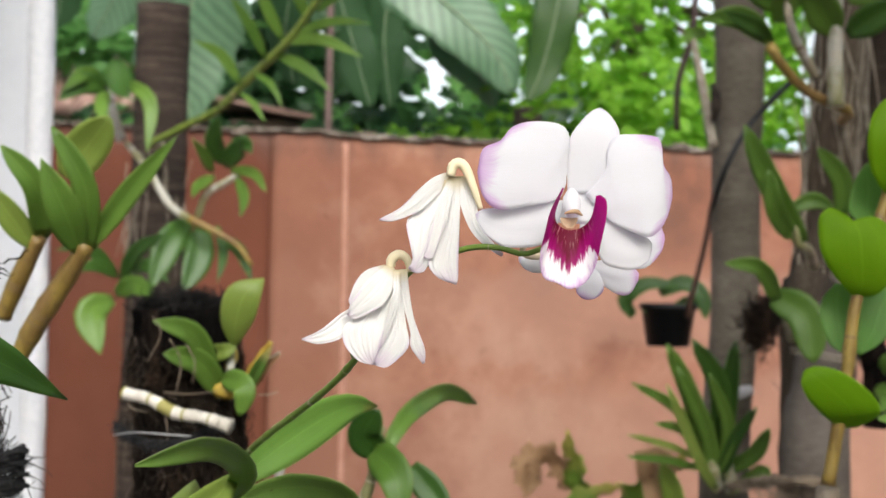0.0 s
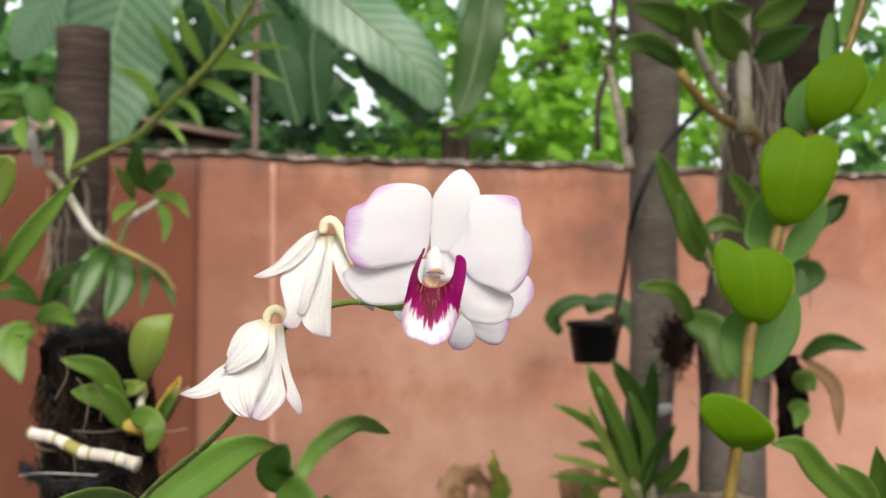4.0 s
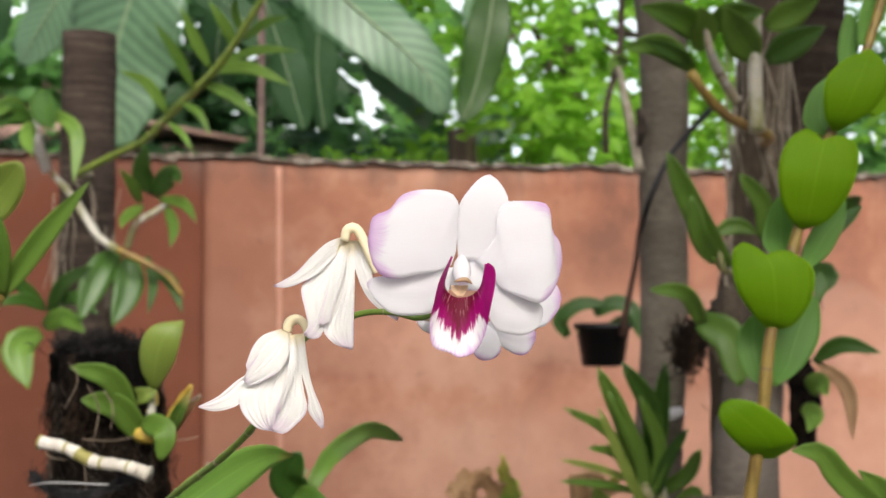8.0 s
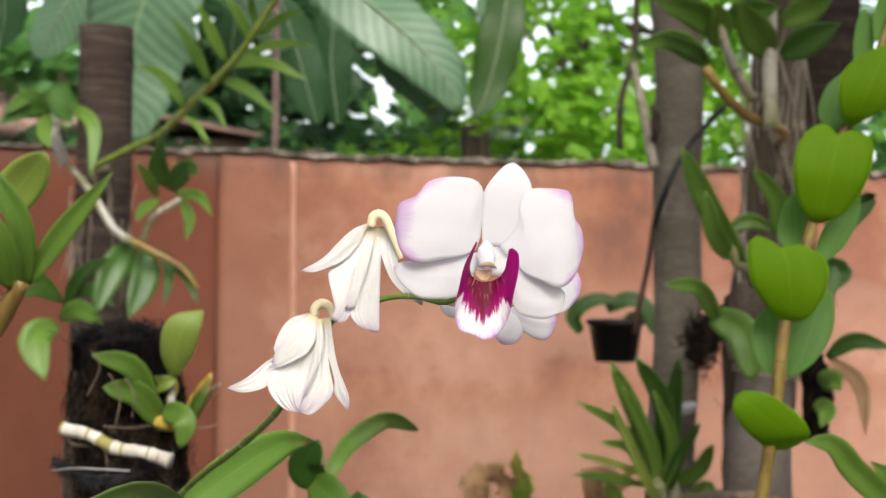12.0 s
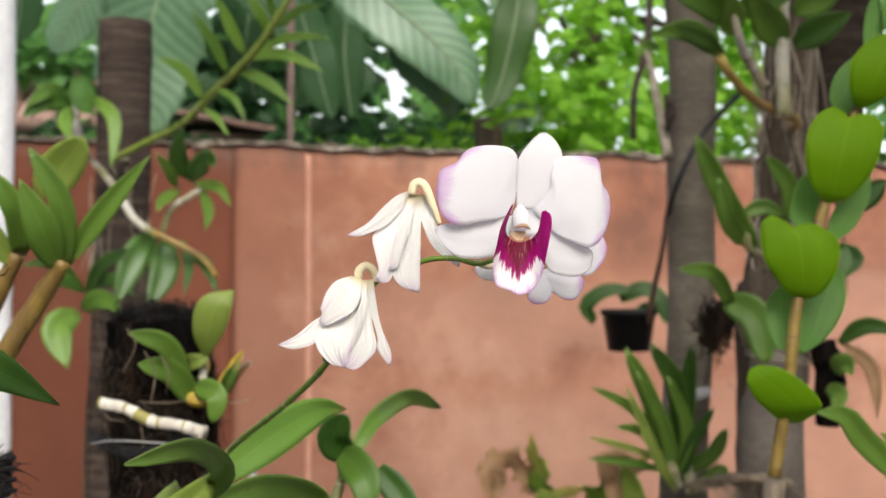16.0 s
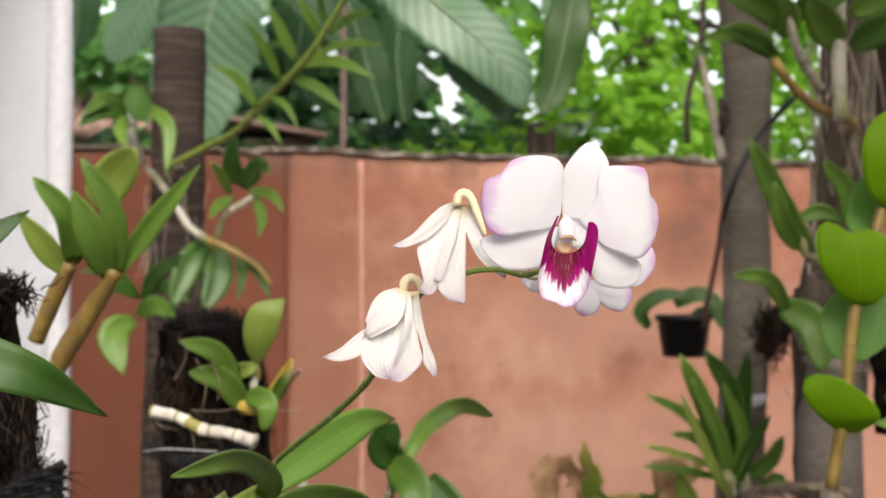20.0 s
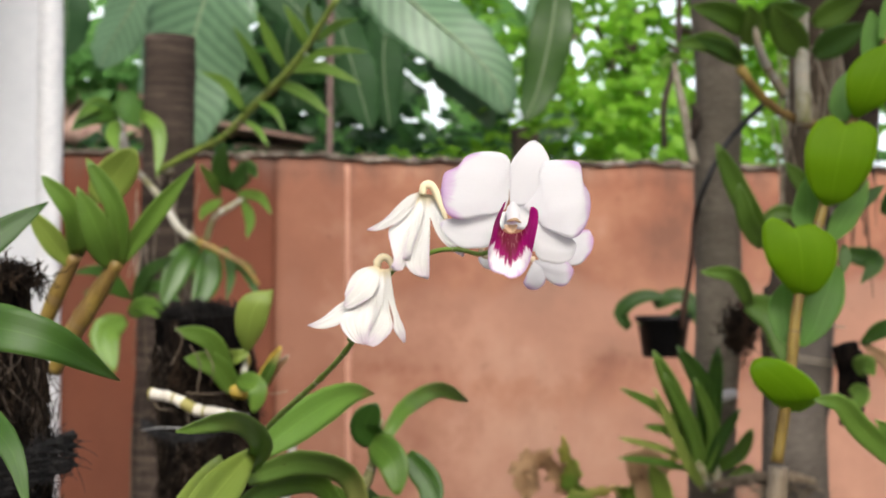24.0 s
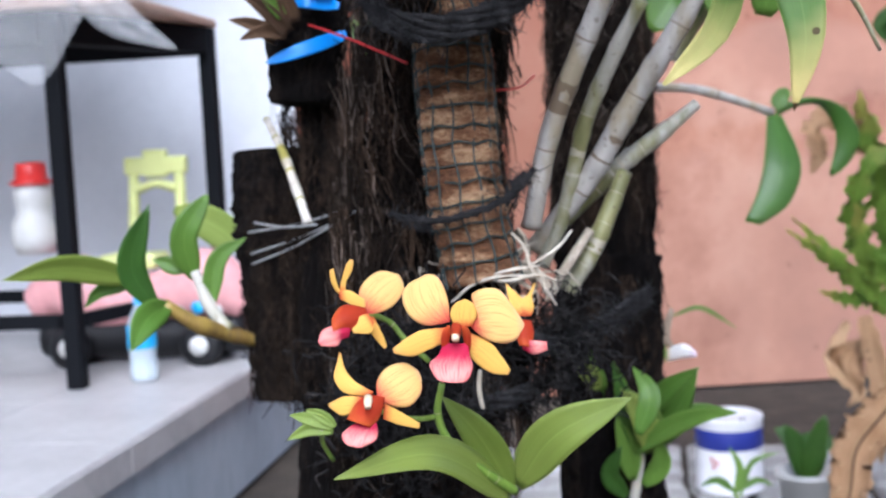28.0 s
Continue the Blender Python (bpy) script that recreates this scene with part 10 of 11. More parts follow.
leaf(strap_pot, [(-0.3716, 0.6415, 0.9957), (-0.3854, 0.6345, 1.0012), (-0.3972, 0.6277, 1.0048)], 0.007, (0.2, -1, 0.3), mat_leaf_lime, "lance", name="yellow_leaf")
leaf(strap_pot, [(-0.3694, 0.6417, 1.0114), (-0.3845, 0.6343, 1.0273), (-0.3961, 0.6275, 1.0400)], 0.011, (0.2, -1, 0.3), mat_bract, "lance", name="brown_sheath", fold=0.5)
stub_cane = thing("dry_cane", "short bare dry orchid cane on the trunk", "plant", (-0.3752, 0.6895, 0.8244))
tube(stub_cane, [(-0.4213, 0.7695, 0.8916), (-0.3986, 0.7300, 0.8649), (-0.3752, 0.6895, 0.8244)], [0.0022, 0.0030, 0.0028], mat_cane_band, "cane", n=16, joints=4, bulge=0.15)

# cable, hanging pot, pipe
cable = tube(None, [(0.5590, 1.9850, 1.5237), (0.4985, 1.9259, 1.4690), (0.4573, 1.9068, 1.4173), (0.4298, 1.9483, 1.3312), (0.5098, 2.3996, 1.2599), (0.6869, 3.4528, 1.0911)], [0.0045, 0.0055, 0.0065, 0.008], mat_cable, "hanging_cable", n=60, sides=8)
tagged(cable, "black cable hanging from the tree to the pot", "cable")
vine = tube(None, [(0.4676, 2.0233, 2.1921), (0.4898, 2.3863, 2.0221), (0.5254, 2.5896, 1.8384), (0.5192, 2.5916, 1.7186), (0.4911, 2.5935, 1.6103), (0.4998, 2.6451, 1.5204)], [0.008, 0.007, 0.006], mat_iron, "hanging_vine", n=40, sides=8, rough=0.2)
tagged(vine, "thin dark vine hanging beside the grey trunk", "vine")
POT = (0.6448, 3.5039, 1.0241)
POT_LEAF_0 = ([(0.5394, 3.4700, 1.0884), (0.5132, 3.4600, 1.1332), (0.5672, 3.4500, 1.1771), (0.6456, 3.4400, 1.1815)], 0.045)
POT_LEAF_1 = ([(0.6144, 3.4700, 1.1535), (0.6735, 3.4600, 1.1817), (0.7234, 3.4500, 1.1553), (0.7398, 3.4400, 1.0842)], 0.05)
POT_LEAF_2 = ([(0.6368, 3.4828, 1.0891), (0.6046, 3.4827, 1.0966), (0.5642, 3.4824, 1.1119)], 0.038)
POT_LEAF_3 = ([(0.6526, 3.4827, 1.0974), (0.7001, 3.4821, 1.1303), (0.7405, 3.4824, 1.1150)], 0.038)
PIPE_X, PIPE_Y = -0.425, 4.342

dark_hanging_orchid = thing("orchid_plant", "small orchid with dark drooping leaves behind the pale trunk", "plant", (0.6275, 1.7260, 1.1109))
leaf(dark_hanging_orchid, [(0.6275, 1.7257, 1.1190), (0.6584, 1.6983, 1.1442), (0.7038, 1.6714, 1.1335)], 0.0251, (-0.35, -0.93, 0.04), mat_leaf_deep, "lance", fold=0.3)
leaf(dark_hanging_orchid, [(0.6315, 1.7255, 1.1190), (0.6663, 1.7000, 1.0807), (0.6646, 1.6773, 1.0123)], 0.0219, (-0.36, -0.93, 0.08), mat_dry_leaf, "lance", fold=0.3)
leaf(dark_hanging_orchid, [(0.6194, 1.7275, 1.0787), (0.6266, 1.7017, 1.0887), (0.6295, 1.6770, 1.0749)], 0.0334, (-0.34, -0.94, 0.07), mat_leaf, "lance", fold=0.3)
leaf(dark_hanging_orchid, [(0.6114, 1.7286, 1.0546), (0.6187, 1.7036, 1.0450), (0.6021, 1.6800, 1.0241)], 0.0284, (-0.33, -0.94, 0.10), mat_leaf, "lance", fold=0.3)
leaf(dark_hanging_orchid, [(0.5953, 1.7228, 1.2559), (0.6257, 1.7049, 1.2476), (0.6379, 1.6878, 1.2394), (0.6100, 1.6735, 1.2080)], 0.0298, (-0.35, -0.94, -0.01), mat_leaf_deep, "lance", fold=0.3)
leaf(dark_hanging_orchid, [(0.6597, 1.7177, 1.3122), (0.6743, 1.6910, 1.3426), (0.6765, 1.6656, 1.3487)], 0.0285, (-0.36, -0.93, -0.07), mat_leaf_deep, "lance", fold=0.3)
tube(dark_hanging_orchid, [(0.6263, 1.7461, 1.1097), (0.6284, 1.7764, 1.0995), (0.6167, 1.8174, 1.0883)], [0.00521, 0.00521, 0.00521], mat_cane_olive, "stalk", n=8)
tube(dark_hanging_orchid, [(0.6134, 1.7565, 1.1172), (0.6257, 1.7575, 1.0681), (0.6216, 1.7602, 0.9943)], [0.01892, 0.02236, 0.0172], mat_fern_black, "root_ball", n=14, rough=0.3)

yellow_leaf_orchid = thing("orchid_plant", "broad yellow-edged leaf of a low plant before the trunk", "plant", (0.2950, 1.3070, 0.8781))
tube(yellow_leaf_orchid, [(0.3125, 1.3285, 0.8746), (0.3225, 1.3485, 0.4373), (0.3125, 1.3585, -0.0200)], [0.0039, 0.0039], mat_cane_olive, "lower_stem", n=16)
leaf(yellow_leaf_orchid, [(0.3125, 1.3285, 0.8746), (0.2758, 1.3045, 0.9103), (0.2241, 1.2800, 0.9336)], 0.0422, (-0.20, -0.97, 0.15), mat_leaf_lime, "oval", fold=0.2)
leaf(yellow_leaf_orchid, [(0.2262, 1.3526, 0.8692), (0.2462, 1.3526, 0.9092), (0.2262, 1.3500, 0.9426)], 0.0308, (-0.17, -0.97, 0.14), mat_dry_leaf, "strap", wave=0.5)


# ---- hanging pot and pipe ----
hanging_pot = thing("hanging_pot", "black plastic pot with a small plant hanging before the wall", "pot", POT)
lathe(hanging_pot, "pot", [(0.0, -0.02), (0.060, -0.02), (0.076, 0.085), (0.083, 0.085), (0.083, 0.100), (0.075, 0.100), (0.072, 0.06), (0.0, 0.06)], POT, mat_black_plastic, 28)
for q, w in (POT_LEAF_0, POT_LEAF_1, POT_LEAF_2, POT_LEAF_3):
    leaf(hanging_pot, q, w, (0, -1, 0.5), mat_leaf_deep, "strap", fold=0.3)
pipe = tube(None, [(PIPE_X, PIPE_Y, 0), (PIPE_X + 0.01, PIPE_Y, 2.0), (PIPE_X + 0.01, PIPE_Y, 3.6)], [0.013, 0.013], mat_iron, "iron_pipe", n=20, sides=10)
tagged(pipe, "thin rusty iron pipe standing behind the wall", "pipe")

# ---- things on the ground ----
paint_can = thing("paint_can", "white and blue paint tin with a pale lid on the paving", "can", (0.035, 2.86, 0.028))
C = (0.035, 2.86, 0.028)
lathe(paint_can, "can_body", [(0.0, 0.0), (0.076, 0.0), (0.080, 0.004), (0.078, 0.008), (0.078, 0.165), (0.081, 0.170), (0.080, 0.176)], C, mat_white_paint, 32)
lathe(paint_can, "blue_band", [(0.0785, 0.105), (0.0790, 0.106), (0.0790, 0.150), (0.0785, 0.151)], C, mat_blue_paint, 32, "dark blue printed band")
lathe(paint_can, "lid", [(0.080, 0.174), (0.078, 0.178), (0.070, 0.177), (0.067, 0.170), (0.0, 0.169)], C, mat_white_paint, 32, "stained pale lid")
for k, (dx, dz) in enumerate(((-0.045, 0.085), (-0.042, 0.070), (-0.034, 0.078))):
    box(paint_can, "printed_mark", (0.018, 0.003, 0.008), (C[0] + dx, C[1] - math.sqrt(0.0795 ** 2 - dx * dx), C[2] + dz), mat_red_print, turn=math.atan2(dx, -0.07) * 0.5, bevel=0.0008)
part("lid_hole", lathe_mesh([(0.0, 0.0), (0.010, 0.0), (0.010, 0.001), (0.0, 0.001)], (C[0] + 0.03, C[1] - 0.03, C[2] + 0.170), 14), mat_black_plastic, paint_can)

Q = (0.17, 2.55, 0.028)
white_pot = thing("flower_pot", "small white plastic pot with a green seedling on the paving", "pot", Q)
lathe(white_pot, "pot", [(0.0, 0.0), (0.042, 0.0), (0.060, 0.115), (0.066, 0.116), (0.066, 0.126), (0.058, 0.126), (0.054, 0.10), (0.0, 0.10)], Q, mat_white_plastic, 28)
lathe(white_pot, "soil", [(0.055, 0.100), (0.03, 0.107), (0.0, 0.108)], Q, mat_soil, 20)
for k in range(5):
    a = k * 1.3
    leaf(white_pot, [(Q[0], Q[1], Q[2] + 0.10), (Q[0] + 0.03 * math.cos(a), Q[1] + 0.03 * math.sin(a), Q[2] + 0.18), (Q[0] + 0.07 * math.cos(a), Q[1] + 0.05 * math.sin(a), Q[2] + 0.17 + 0.02 * k)], 0.045, (0, -1, 0.6), mat_leaf_deep, "oval", fold=0.25)

# ---- porch furniture ----
TX, TY, TZ = -1.54, 2.78, 1.235
SKEW = 0.186
table = thing("work_table", "tall black steel table with a worn board top on the porch", "table", (TX - 0.6, TY + 0.4, PORCH_Z))
for lx, ly in ((TX, TY), (TX + SKEW, TY + 0.58), (TX - 1.25, TY), (TX - 1.25 + SKEW, TY + 0.58)):
    box(table, "leg", (0.042, 0.042, TZ - PORCH_Z - 0.004), (lx, ly, (TZ + PORCH_Z) / 2), mat_black_steel, bevel=0.004)
SK = math.atan2(SKEW, 0.58)
for lx in (TX + SKEW / 2, TX - 1.25 + SKEW / 2):
    box(table, "side_rail", (0.045, 0.55, 0.075), (lx, TY + 0.29, TZ - 0.040), mat_black_steel, turn=-SK, bevel=0.004)
for ly, dx in ((TY, 0.0), (TY + 0.58, SKEW)):
    box(table, "long_rail", (1.19, 0.045, 0.075), (TX - 0.625 + dx, ly, TZ - 0.040), mat_black_steel, bevel=0.004)
for ly, dx in ((TY, 0.0), (TY + 0.58, SKEW)):
    box(table, "low_rail", (1.19, 0.03, 0.035), (TX - 0.625 + dx, ly, PORCH_Z + 0.17), mat_black_steel, bevel=0.003)
box(table, "low_side_rail", (0.03, 0.55, 0.035), (TX + SKEW / 2, TY + 0.29, PORCH_Z + 0.17), mat_black_steel, turn=-SK, bevel=0.003)
box(table, "table_top", (1.46, 0.70, 0.024), (TX - 0.53, TY + 0.29, TZ + 0.014), mat_board, bevel=0.005, label="worn pale board top")
TOP = TZ + 0.026


def hanging_sheet():
    """A clear sheet that lies over the table's edge and hangs in a point."""
    bm = bmesh.new()
    nx, nz = 34, 18
    rows = []
    for i in range(nx + 1):
        u = i / nx
        x = TX - 0.55 + 0.66 * u
        drop = 0.06 + 0.16 * max(0, 1 - abs(u - 0.78) / 0.22) + 0.24 * max(0, 1 - abs(u - 0.10) / 0.3)
        col = []
        for k in range(nz + 1):
            v = k / nz
            y = TY - 0.066 - 0.016 * math.sin(u * 21) * v - 0.02 * v * (1 - v) - 0.006
            z = TOP + 0.004 - drop * v
            if k == 0:
                y += 0.05
            col.append(bm.verts.new((x + 0.02 * v * math.sin(u * 9), y, z)))
        rows.append(col)
    for i in range(nx):
        for k in range(nz):
            f = bm.faces.new((rows[i][k], rows[i + 1][k], rows[i + 1][k + 1], rows[i][k + 1]))
            f.smooth = True
    return bm


sheet = tagged(part("plastic_sheet", hanging_sheet(), mat_sheet, None), "crumpled clear plastic sheet hanging over the table edge", "plastic sheet")
sm = sheet.modifiers.new("thickness", "SOLIDIFY")
sm.thickness = 0.0012
gore(sheet, [(-1.474, 2.71, 1.262), (-1.40, 2.70, 1.19), (-1.332, 2.69, 1.150), (-1.200, 2.69, 1.116)], [(-1.337, 2.72, 1.262), (-1.30, 2.71, 1.22), (-1.262, 2.70, 1.184), (-1.196, 2.69, 1.122)], (0, -1, 0.2), mat_sheet, "sheet_corner", bulge=0.08, pleat=0.06, n=16)



def picture_frame(at, w, h, lean=0.0):
    f = thing("picture_frame", "white open picture frame leaning on the white wall", "picture frame", at, group="white frames on the table")
    x, y, z = at
    b = 0.022
    for sx in (-1, 1):
        box(f, "side_bar", (b, 0.016, h - 0.002), (x + sx * (w - b) / 2, y, z + h / 2), mat_frame_white, bevel=0.002)
    for zz in (b / 2, h - b / 2):
        box(f, "cross_bar", (w - 2 * b - 0.001, 0.016, b), (x, y, z + zz), mat_frame_white, bevel=0.002)
    box(f, "backing", (w - 2 * b, 0.004, h - 2 * b), (x, y + 0.004, z + h / 2), mat_card, bevel=0.001)
    return f


FY = TY + 0.52
picture_frame((TX - 0.30, FY, TOP), 0.13, 0.20)
picture_frame((TX - 0.08, FY - 0.02, TOP), 0.10, 0.24)
picture_frame((TX - 0.52, FY, TOP), 0.14, 0.26)
sign = thing("word_sign", "white board with the word LOVE above the frames", "sign", (TX - 0.24, FY + 0.03, TOP))
box(sign, "board", (0.24, 0.012, 0.30), (TX - 0.24, FY + 0.035, TOP + 0.15), mat_frame_white, bevel=0.002)
word = bpy.data.curves.new("word", "FONT")
word.body, word.size, word.extrude, word.align_x = "LOVE", 0.058, 0.0015, "CENTER"
word.space_character = 1.2
wo = new("lettering", word)
wo.rotation_euler = (radians(90), 0, 0)
wo.location = (TX - 0.24, FY + 0.0265, TOP + 0.225)
word.materials.append(mat_letter)
wo.parent = sign
wo.matrix_parent_inverse = Matrix.Translation(-sign.location)

# toy scooter on the table
SX, SY = TX + 0.045, TY + 0.20
scooter = thing("toy_scooter", "small red and black toy scooter on the table", "toy", (SX, SY, TOP))
for dx in (-0.055, 0.055):
    part("wheel", lathe_mesh([(0.0, -0.012), (0.020, -0.012), (0.026, -0.006), (0.026, 0.006), (0.020, 0.012), (0.0, 0.012)], (SX + dx, SY, TOP + 0.026), 18, Matrix.Rotation(radians(90), 3, "X")), mat_black_plastic, scooter)
part("body", tube_mesh([(SX - 0.075, SY, TOP + 0.062), (SX - 0.04, SY, TOP + 0.042), (SX + 0.03, SY, TOP + 0.04), (SX + 0.055, SY, TOP + 0.05)], [0.016, 0.024, 0.022, 0.016], n=18, sides=12), mat_black_plastic, scooter, "black chassis")
box(scooter, "front_shield", (0.040, 0.062, 0.060), (SX + 0.042, SY, TOP + 0.082), mat_red_plastic, bevel=0.012)
box(scooter, "rear_cowl", (0.075, 0.058, 0.040), (SX - 0.012, SY, TOP + 0.074), mat_red_plastic, bevel=0.012)
box(scooter, "saddle", (0.045, 0.040, 0.014), (SX - 0.062, SY, TOP + 0.090), mat_black_plastic, bevel=0.006)
part("handlebar", tube_mesh([(SX + 0.045, SY - 0.04, TOP + 0.13), (SX + 0.05, SY, TOP + 0.122), (SX + 0.045, SY + 0.04, TOP + 0.13)], [0.005, 0.006, 0.005], n=10, sides=8), mat_black_plastic, scooter)
part("lamp", lathe_mesh([(0.0, 0.014), (0.010, 0.010), (0.014, 0.0), (0.008, -0.010), (0.0, -0.012)], (SX + 0.055, SY, TOP + 0.142), 14), mat_red_plastic, scooter)

# ride-on toy with a figure-shaped jar, and a small chair, under the table
def ride_on_toy(x, y, z):
    t = thing("ride_on_toy", "pink ride-on toy car with black wheels under the table", "toy car", (x, y, z))
    part("body", joined([tube_mesh([(x - 0.30, y, z + 0.17), (x - 0.20, y, z + 0.215), (x - 0.06, y, z + 0.17), (x + 0.10, y, z + 0.19), (x + 0.22, y, z + 0.215), (x + 0.31, y, z + 0.15)], [0.05, 0.098, 0.075, 0.070, 0.098, 0.045], n=44, sides=20)]), mat_pink, t)
    part("skirt", tube_mesh([(x - 0.27, y, z + 0.08), (x, y, z + 0.075), (x + 0.30, y, z + 0.08)], [0.055, 0.065, 0.055], n=20, sides=14), mat_black_plastic, t, "black lower skirt")
    for dx in (-0.17, 0.20):
        for dy in (-0.075, 0.075):
            w = part("wheel", lathe_mesh([(0.0, -0.02), (0.045, -0.02), (0.058, -0.012), (0.058, 0.012), (0.045, 0.02), (0.0, 0.02)], (x + dx, y + dy, z + 0.058), 22, Matrix.Rotation(radians(90), 3, "X")), mat_black_plastic, t)
            part("hub", lathe_mesh([(0.0, -0.004), (0.026, -0.004), (0.026, 0.004), (0.0, 0.004)], (x + dx, y + dy - 0.0225 if dy < 0 else y + dy + 0.0225, z + 0.058), 16, Matrix.Rotation(radians(90), 3, "X")), mat_white_plastic, w, "white hub")
    for k in range(4):
        part("sticker", lathe_mesh([(0.0, 0.0), (0.018, 0.0), (0.018, 0.002), (0.0, 0.002)], (x + 0.10 + 0.05 * k, y - 0.093 + 0.004 * k, z + 0.16 - 0.012 * (k % 2)), 12, Matrix.Rotation(radians(90), 3, "X")), mat_white_plastic if k % 2 else mat_blue_cap, t)
    return t


TOYY = TY + 0.36
ride_on_toy(TX + 0.02, TOYY, PORCH_Z + 0.0)
G = (TX - 0.255, TOYY - 0.02, PORCH_Z + 0.315)
toy_jar = thing("toy_jar", "round white plastic jar with a red hat-shaped lid", "toy", G)
jar = part("jar_body", lathe_mesh([(0.000, 0.000), (0.051, 0.000), (0.065, 0.037), (0.063, 0.083), (0.046, 0.115), (0.050, 0.138), (0.053, 0.170), (0.042, 0.198), (0.000, 0.207)], G, 28), mat_white_plastic, toy_jar)
hat = part("hat_lid", lathe_mesh([(0.060, 0.191), (0.063, 0.197), (0.044, 0.204), (0.041, 0.241), (0.037, 0.250), (0.000, 0.252)], G, 28), mat_red_plastic, toy_jar, "red hat-shaped lid")
CH = (TX + 0.05, TOYY + 0.10, PORCH_Z + 0.30)
toy_chair = thing("toy_chair", "small lime plastic child chair standing on the toy car", "chair", CH)
for s in (-1, 1):
    tube(toy_chair, [(CH[0] + s * 0.070, CH[1], CH[2]), (CH[0] + s * 0.069, CH[1] + 0.01, CH[2] + 0.13), (CH[0] + s * 0.067, CH[1] + 0.02, CH[2] + 0.235)], [0.020, 0.016, 0.015], mat_lime_plastic, "back_post", n=14)
for x, z, w, h in ((-0.058, 0.240, 0.066, 0.050), (0.058, 0.240, 0.066, 0.050), (0.0, 0.246, 0.070, 0.078)):
    box(toy_chair, "back_rail", (w, 0.034, h), (CH[0] + x, CH[1] + 0.018, CH[2] + z), mat_lime_plastic if w < 0.09 else mat_lime_old, bevel=0.008)
tube(toy_chair, [(CH[0] - 0.055, CH[1] + 0.016, CH[2] + 0.175), (CH[0], CH[1] + 0.012, CH[2] + 0.19), (CH[0] + 0.055, CH[1] + 0.016, CH[2] + 0.175)], [0.014, 0.012, 0.014], mat_lime_plastic, "arch_bar", n=14)
box(toy_chair, "seat", (0.17, 0.12, 0.045), (CH[0] - 0.05, CH[1] - 0.06, CH[2] - 0.02), mat_lime_plastic, bevel=0.015)
BO = (-1.40, 2.86, PORCH_Z + 0.003)
bottle = thing("water_bottle", "clear plastic bottle with a blue label and cap on the porch", "bottle", BO)
lathe(bottle, "bottle_body", [(0.0, 0.0), (0.032, 0.002), (0.036, 0.02), (0.034, 0.06), (0.036, 0.10), (0.034, 0.15), (0.015, 0.19), (0.013, 0.205), (0.0, 0.205)], BO, mat_bottle, 20)
lathe(bottle, "label", [(0.0358, 0.085), (0.0366, 0.087), (0.0362, 0.14), (0.0356, 0.142)], BO, mat_blue_cap, 20, "pale blue printed label")
lathe(bottle, "cap", [(0.016, 0.196), (0.016, 0.218), (0.013, 0.221), (0.0, 0.221)], BO, mat_blue_cap, 16)


# ---- beyond the wall ----
def banana_leaf(parent, pts, width, face, mat, seed):
    """A long leaf with a pale midrib and torn edges."""
    b = leaf(parent, pts, width, face, mat, "oval", fold=-0.12, wave=0.10, n=36, across=5, thick=0.002, ragged=0.10, seed=seed, name="leaf_blade")
    tube(parent, [Vector(q) + Vector(face).normalized() * 0.006 for q in pts], [0.007, 0.006, 0.004, 0.002] if mat is mat_banana else [0.003, 0.002], mat_midrib, "midrib", n=24, sides=8)
    return b


def banana_plant(name, base, height, leaves, label):
    p = thing(name, label, "banana plant", base)
    tube(p, [base, (base[0] + 0.03, base[1], base[2] + height * 0.6), (base[0], base[1], base[2] + height)], [0.11, 0.09, 0.06], mat_root_bark, "trunk", n=24, sides=16, rough=0.06)
    for i, (pts, w, face, mat) in enumerate(leaves):
        banana_leaf(p, pts, w, face, mat, i)
    return p


def small_leaf_cloud(count, seed, at, size, leaf_len, mat, parent, name, spread=(0, -1, 0.6), shape="lance"):
    """Sprays of small leaves: each spray is a bent twig with leaves along it."""
    rnd = random.Random(seed)
    vs, fs, uvs = [], [], []
    for _ in range(count):
        p = Vector([a + rnd.uniform(-1, 1) * s for a, s in zip(at, size)])
        d = Vector((rnd.uniform(-1, 1), rnd.uniform(-0.6, 0.3), rnd.uniform(-0.9, 0.4))).normalized()
        for k in range(9):
            q = p + d * leaf_len * 0.62 * (k // 2) + Vector((0, 0, -0.02 * (k // 2) ** 2 * leaf_len * 4))
            out = d.cross(Vector((0, 0, 1))).normalized() * (1 if k % 2 else -1)
            if k == 8:
                out = d
            t = (out + d * 0.6 + Vector((rnd.uniform(-0.3, 0.3), rnd.uniform(-0.3, 0.3), rnd.uniform(-0.5, 0.1)))).normalized()
            f = (Vector(spread) + Vector((rnd.uniform(-0.8, 0.8), rnd.uniform(-0.3, 0.3), rnd.uniform(-0.6, 0.6)))).normalized()
            side = t.cross(f).normalized()
            L = leaf_len * rnd.uniform(0.75, 1.25)
            w = L * 0.27
            n0 = len(vs)
            nor = side.cross(t)
            for s, ww, dz in ((0.0, 0.12, 0), (0.3, 0.9, 0.03), (0.6, 0.9, 0.02), (1.0, 0.05, -0.08)):
                for u in (-1, 0, 1):
                    vs.append(tuple(q + t * L * s + side * w * ww * u + nor * (L * dz + abs(u) * w * ww * 0.25)))
                    uvs.append((0.5 + 0.5 * u, s))
            for i in range(3):
                for j in range(2):
                    a = n0 + i * 3 + j
                    fs.append((a, a + 1, a + 4, a + 3))
    return part(name, (vs, fs, uvs, True), mat, parent)

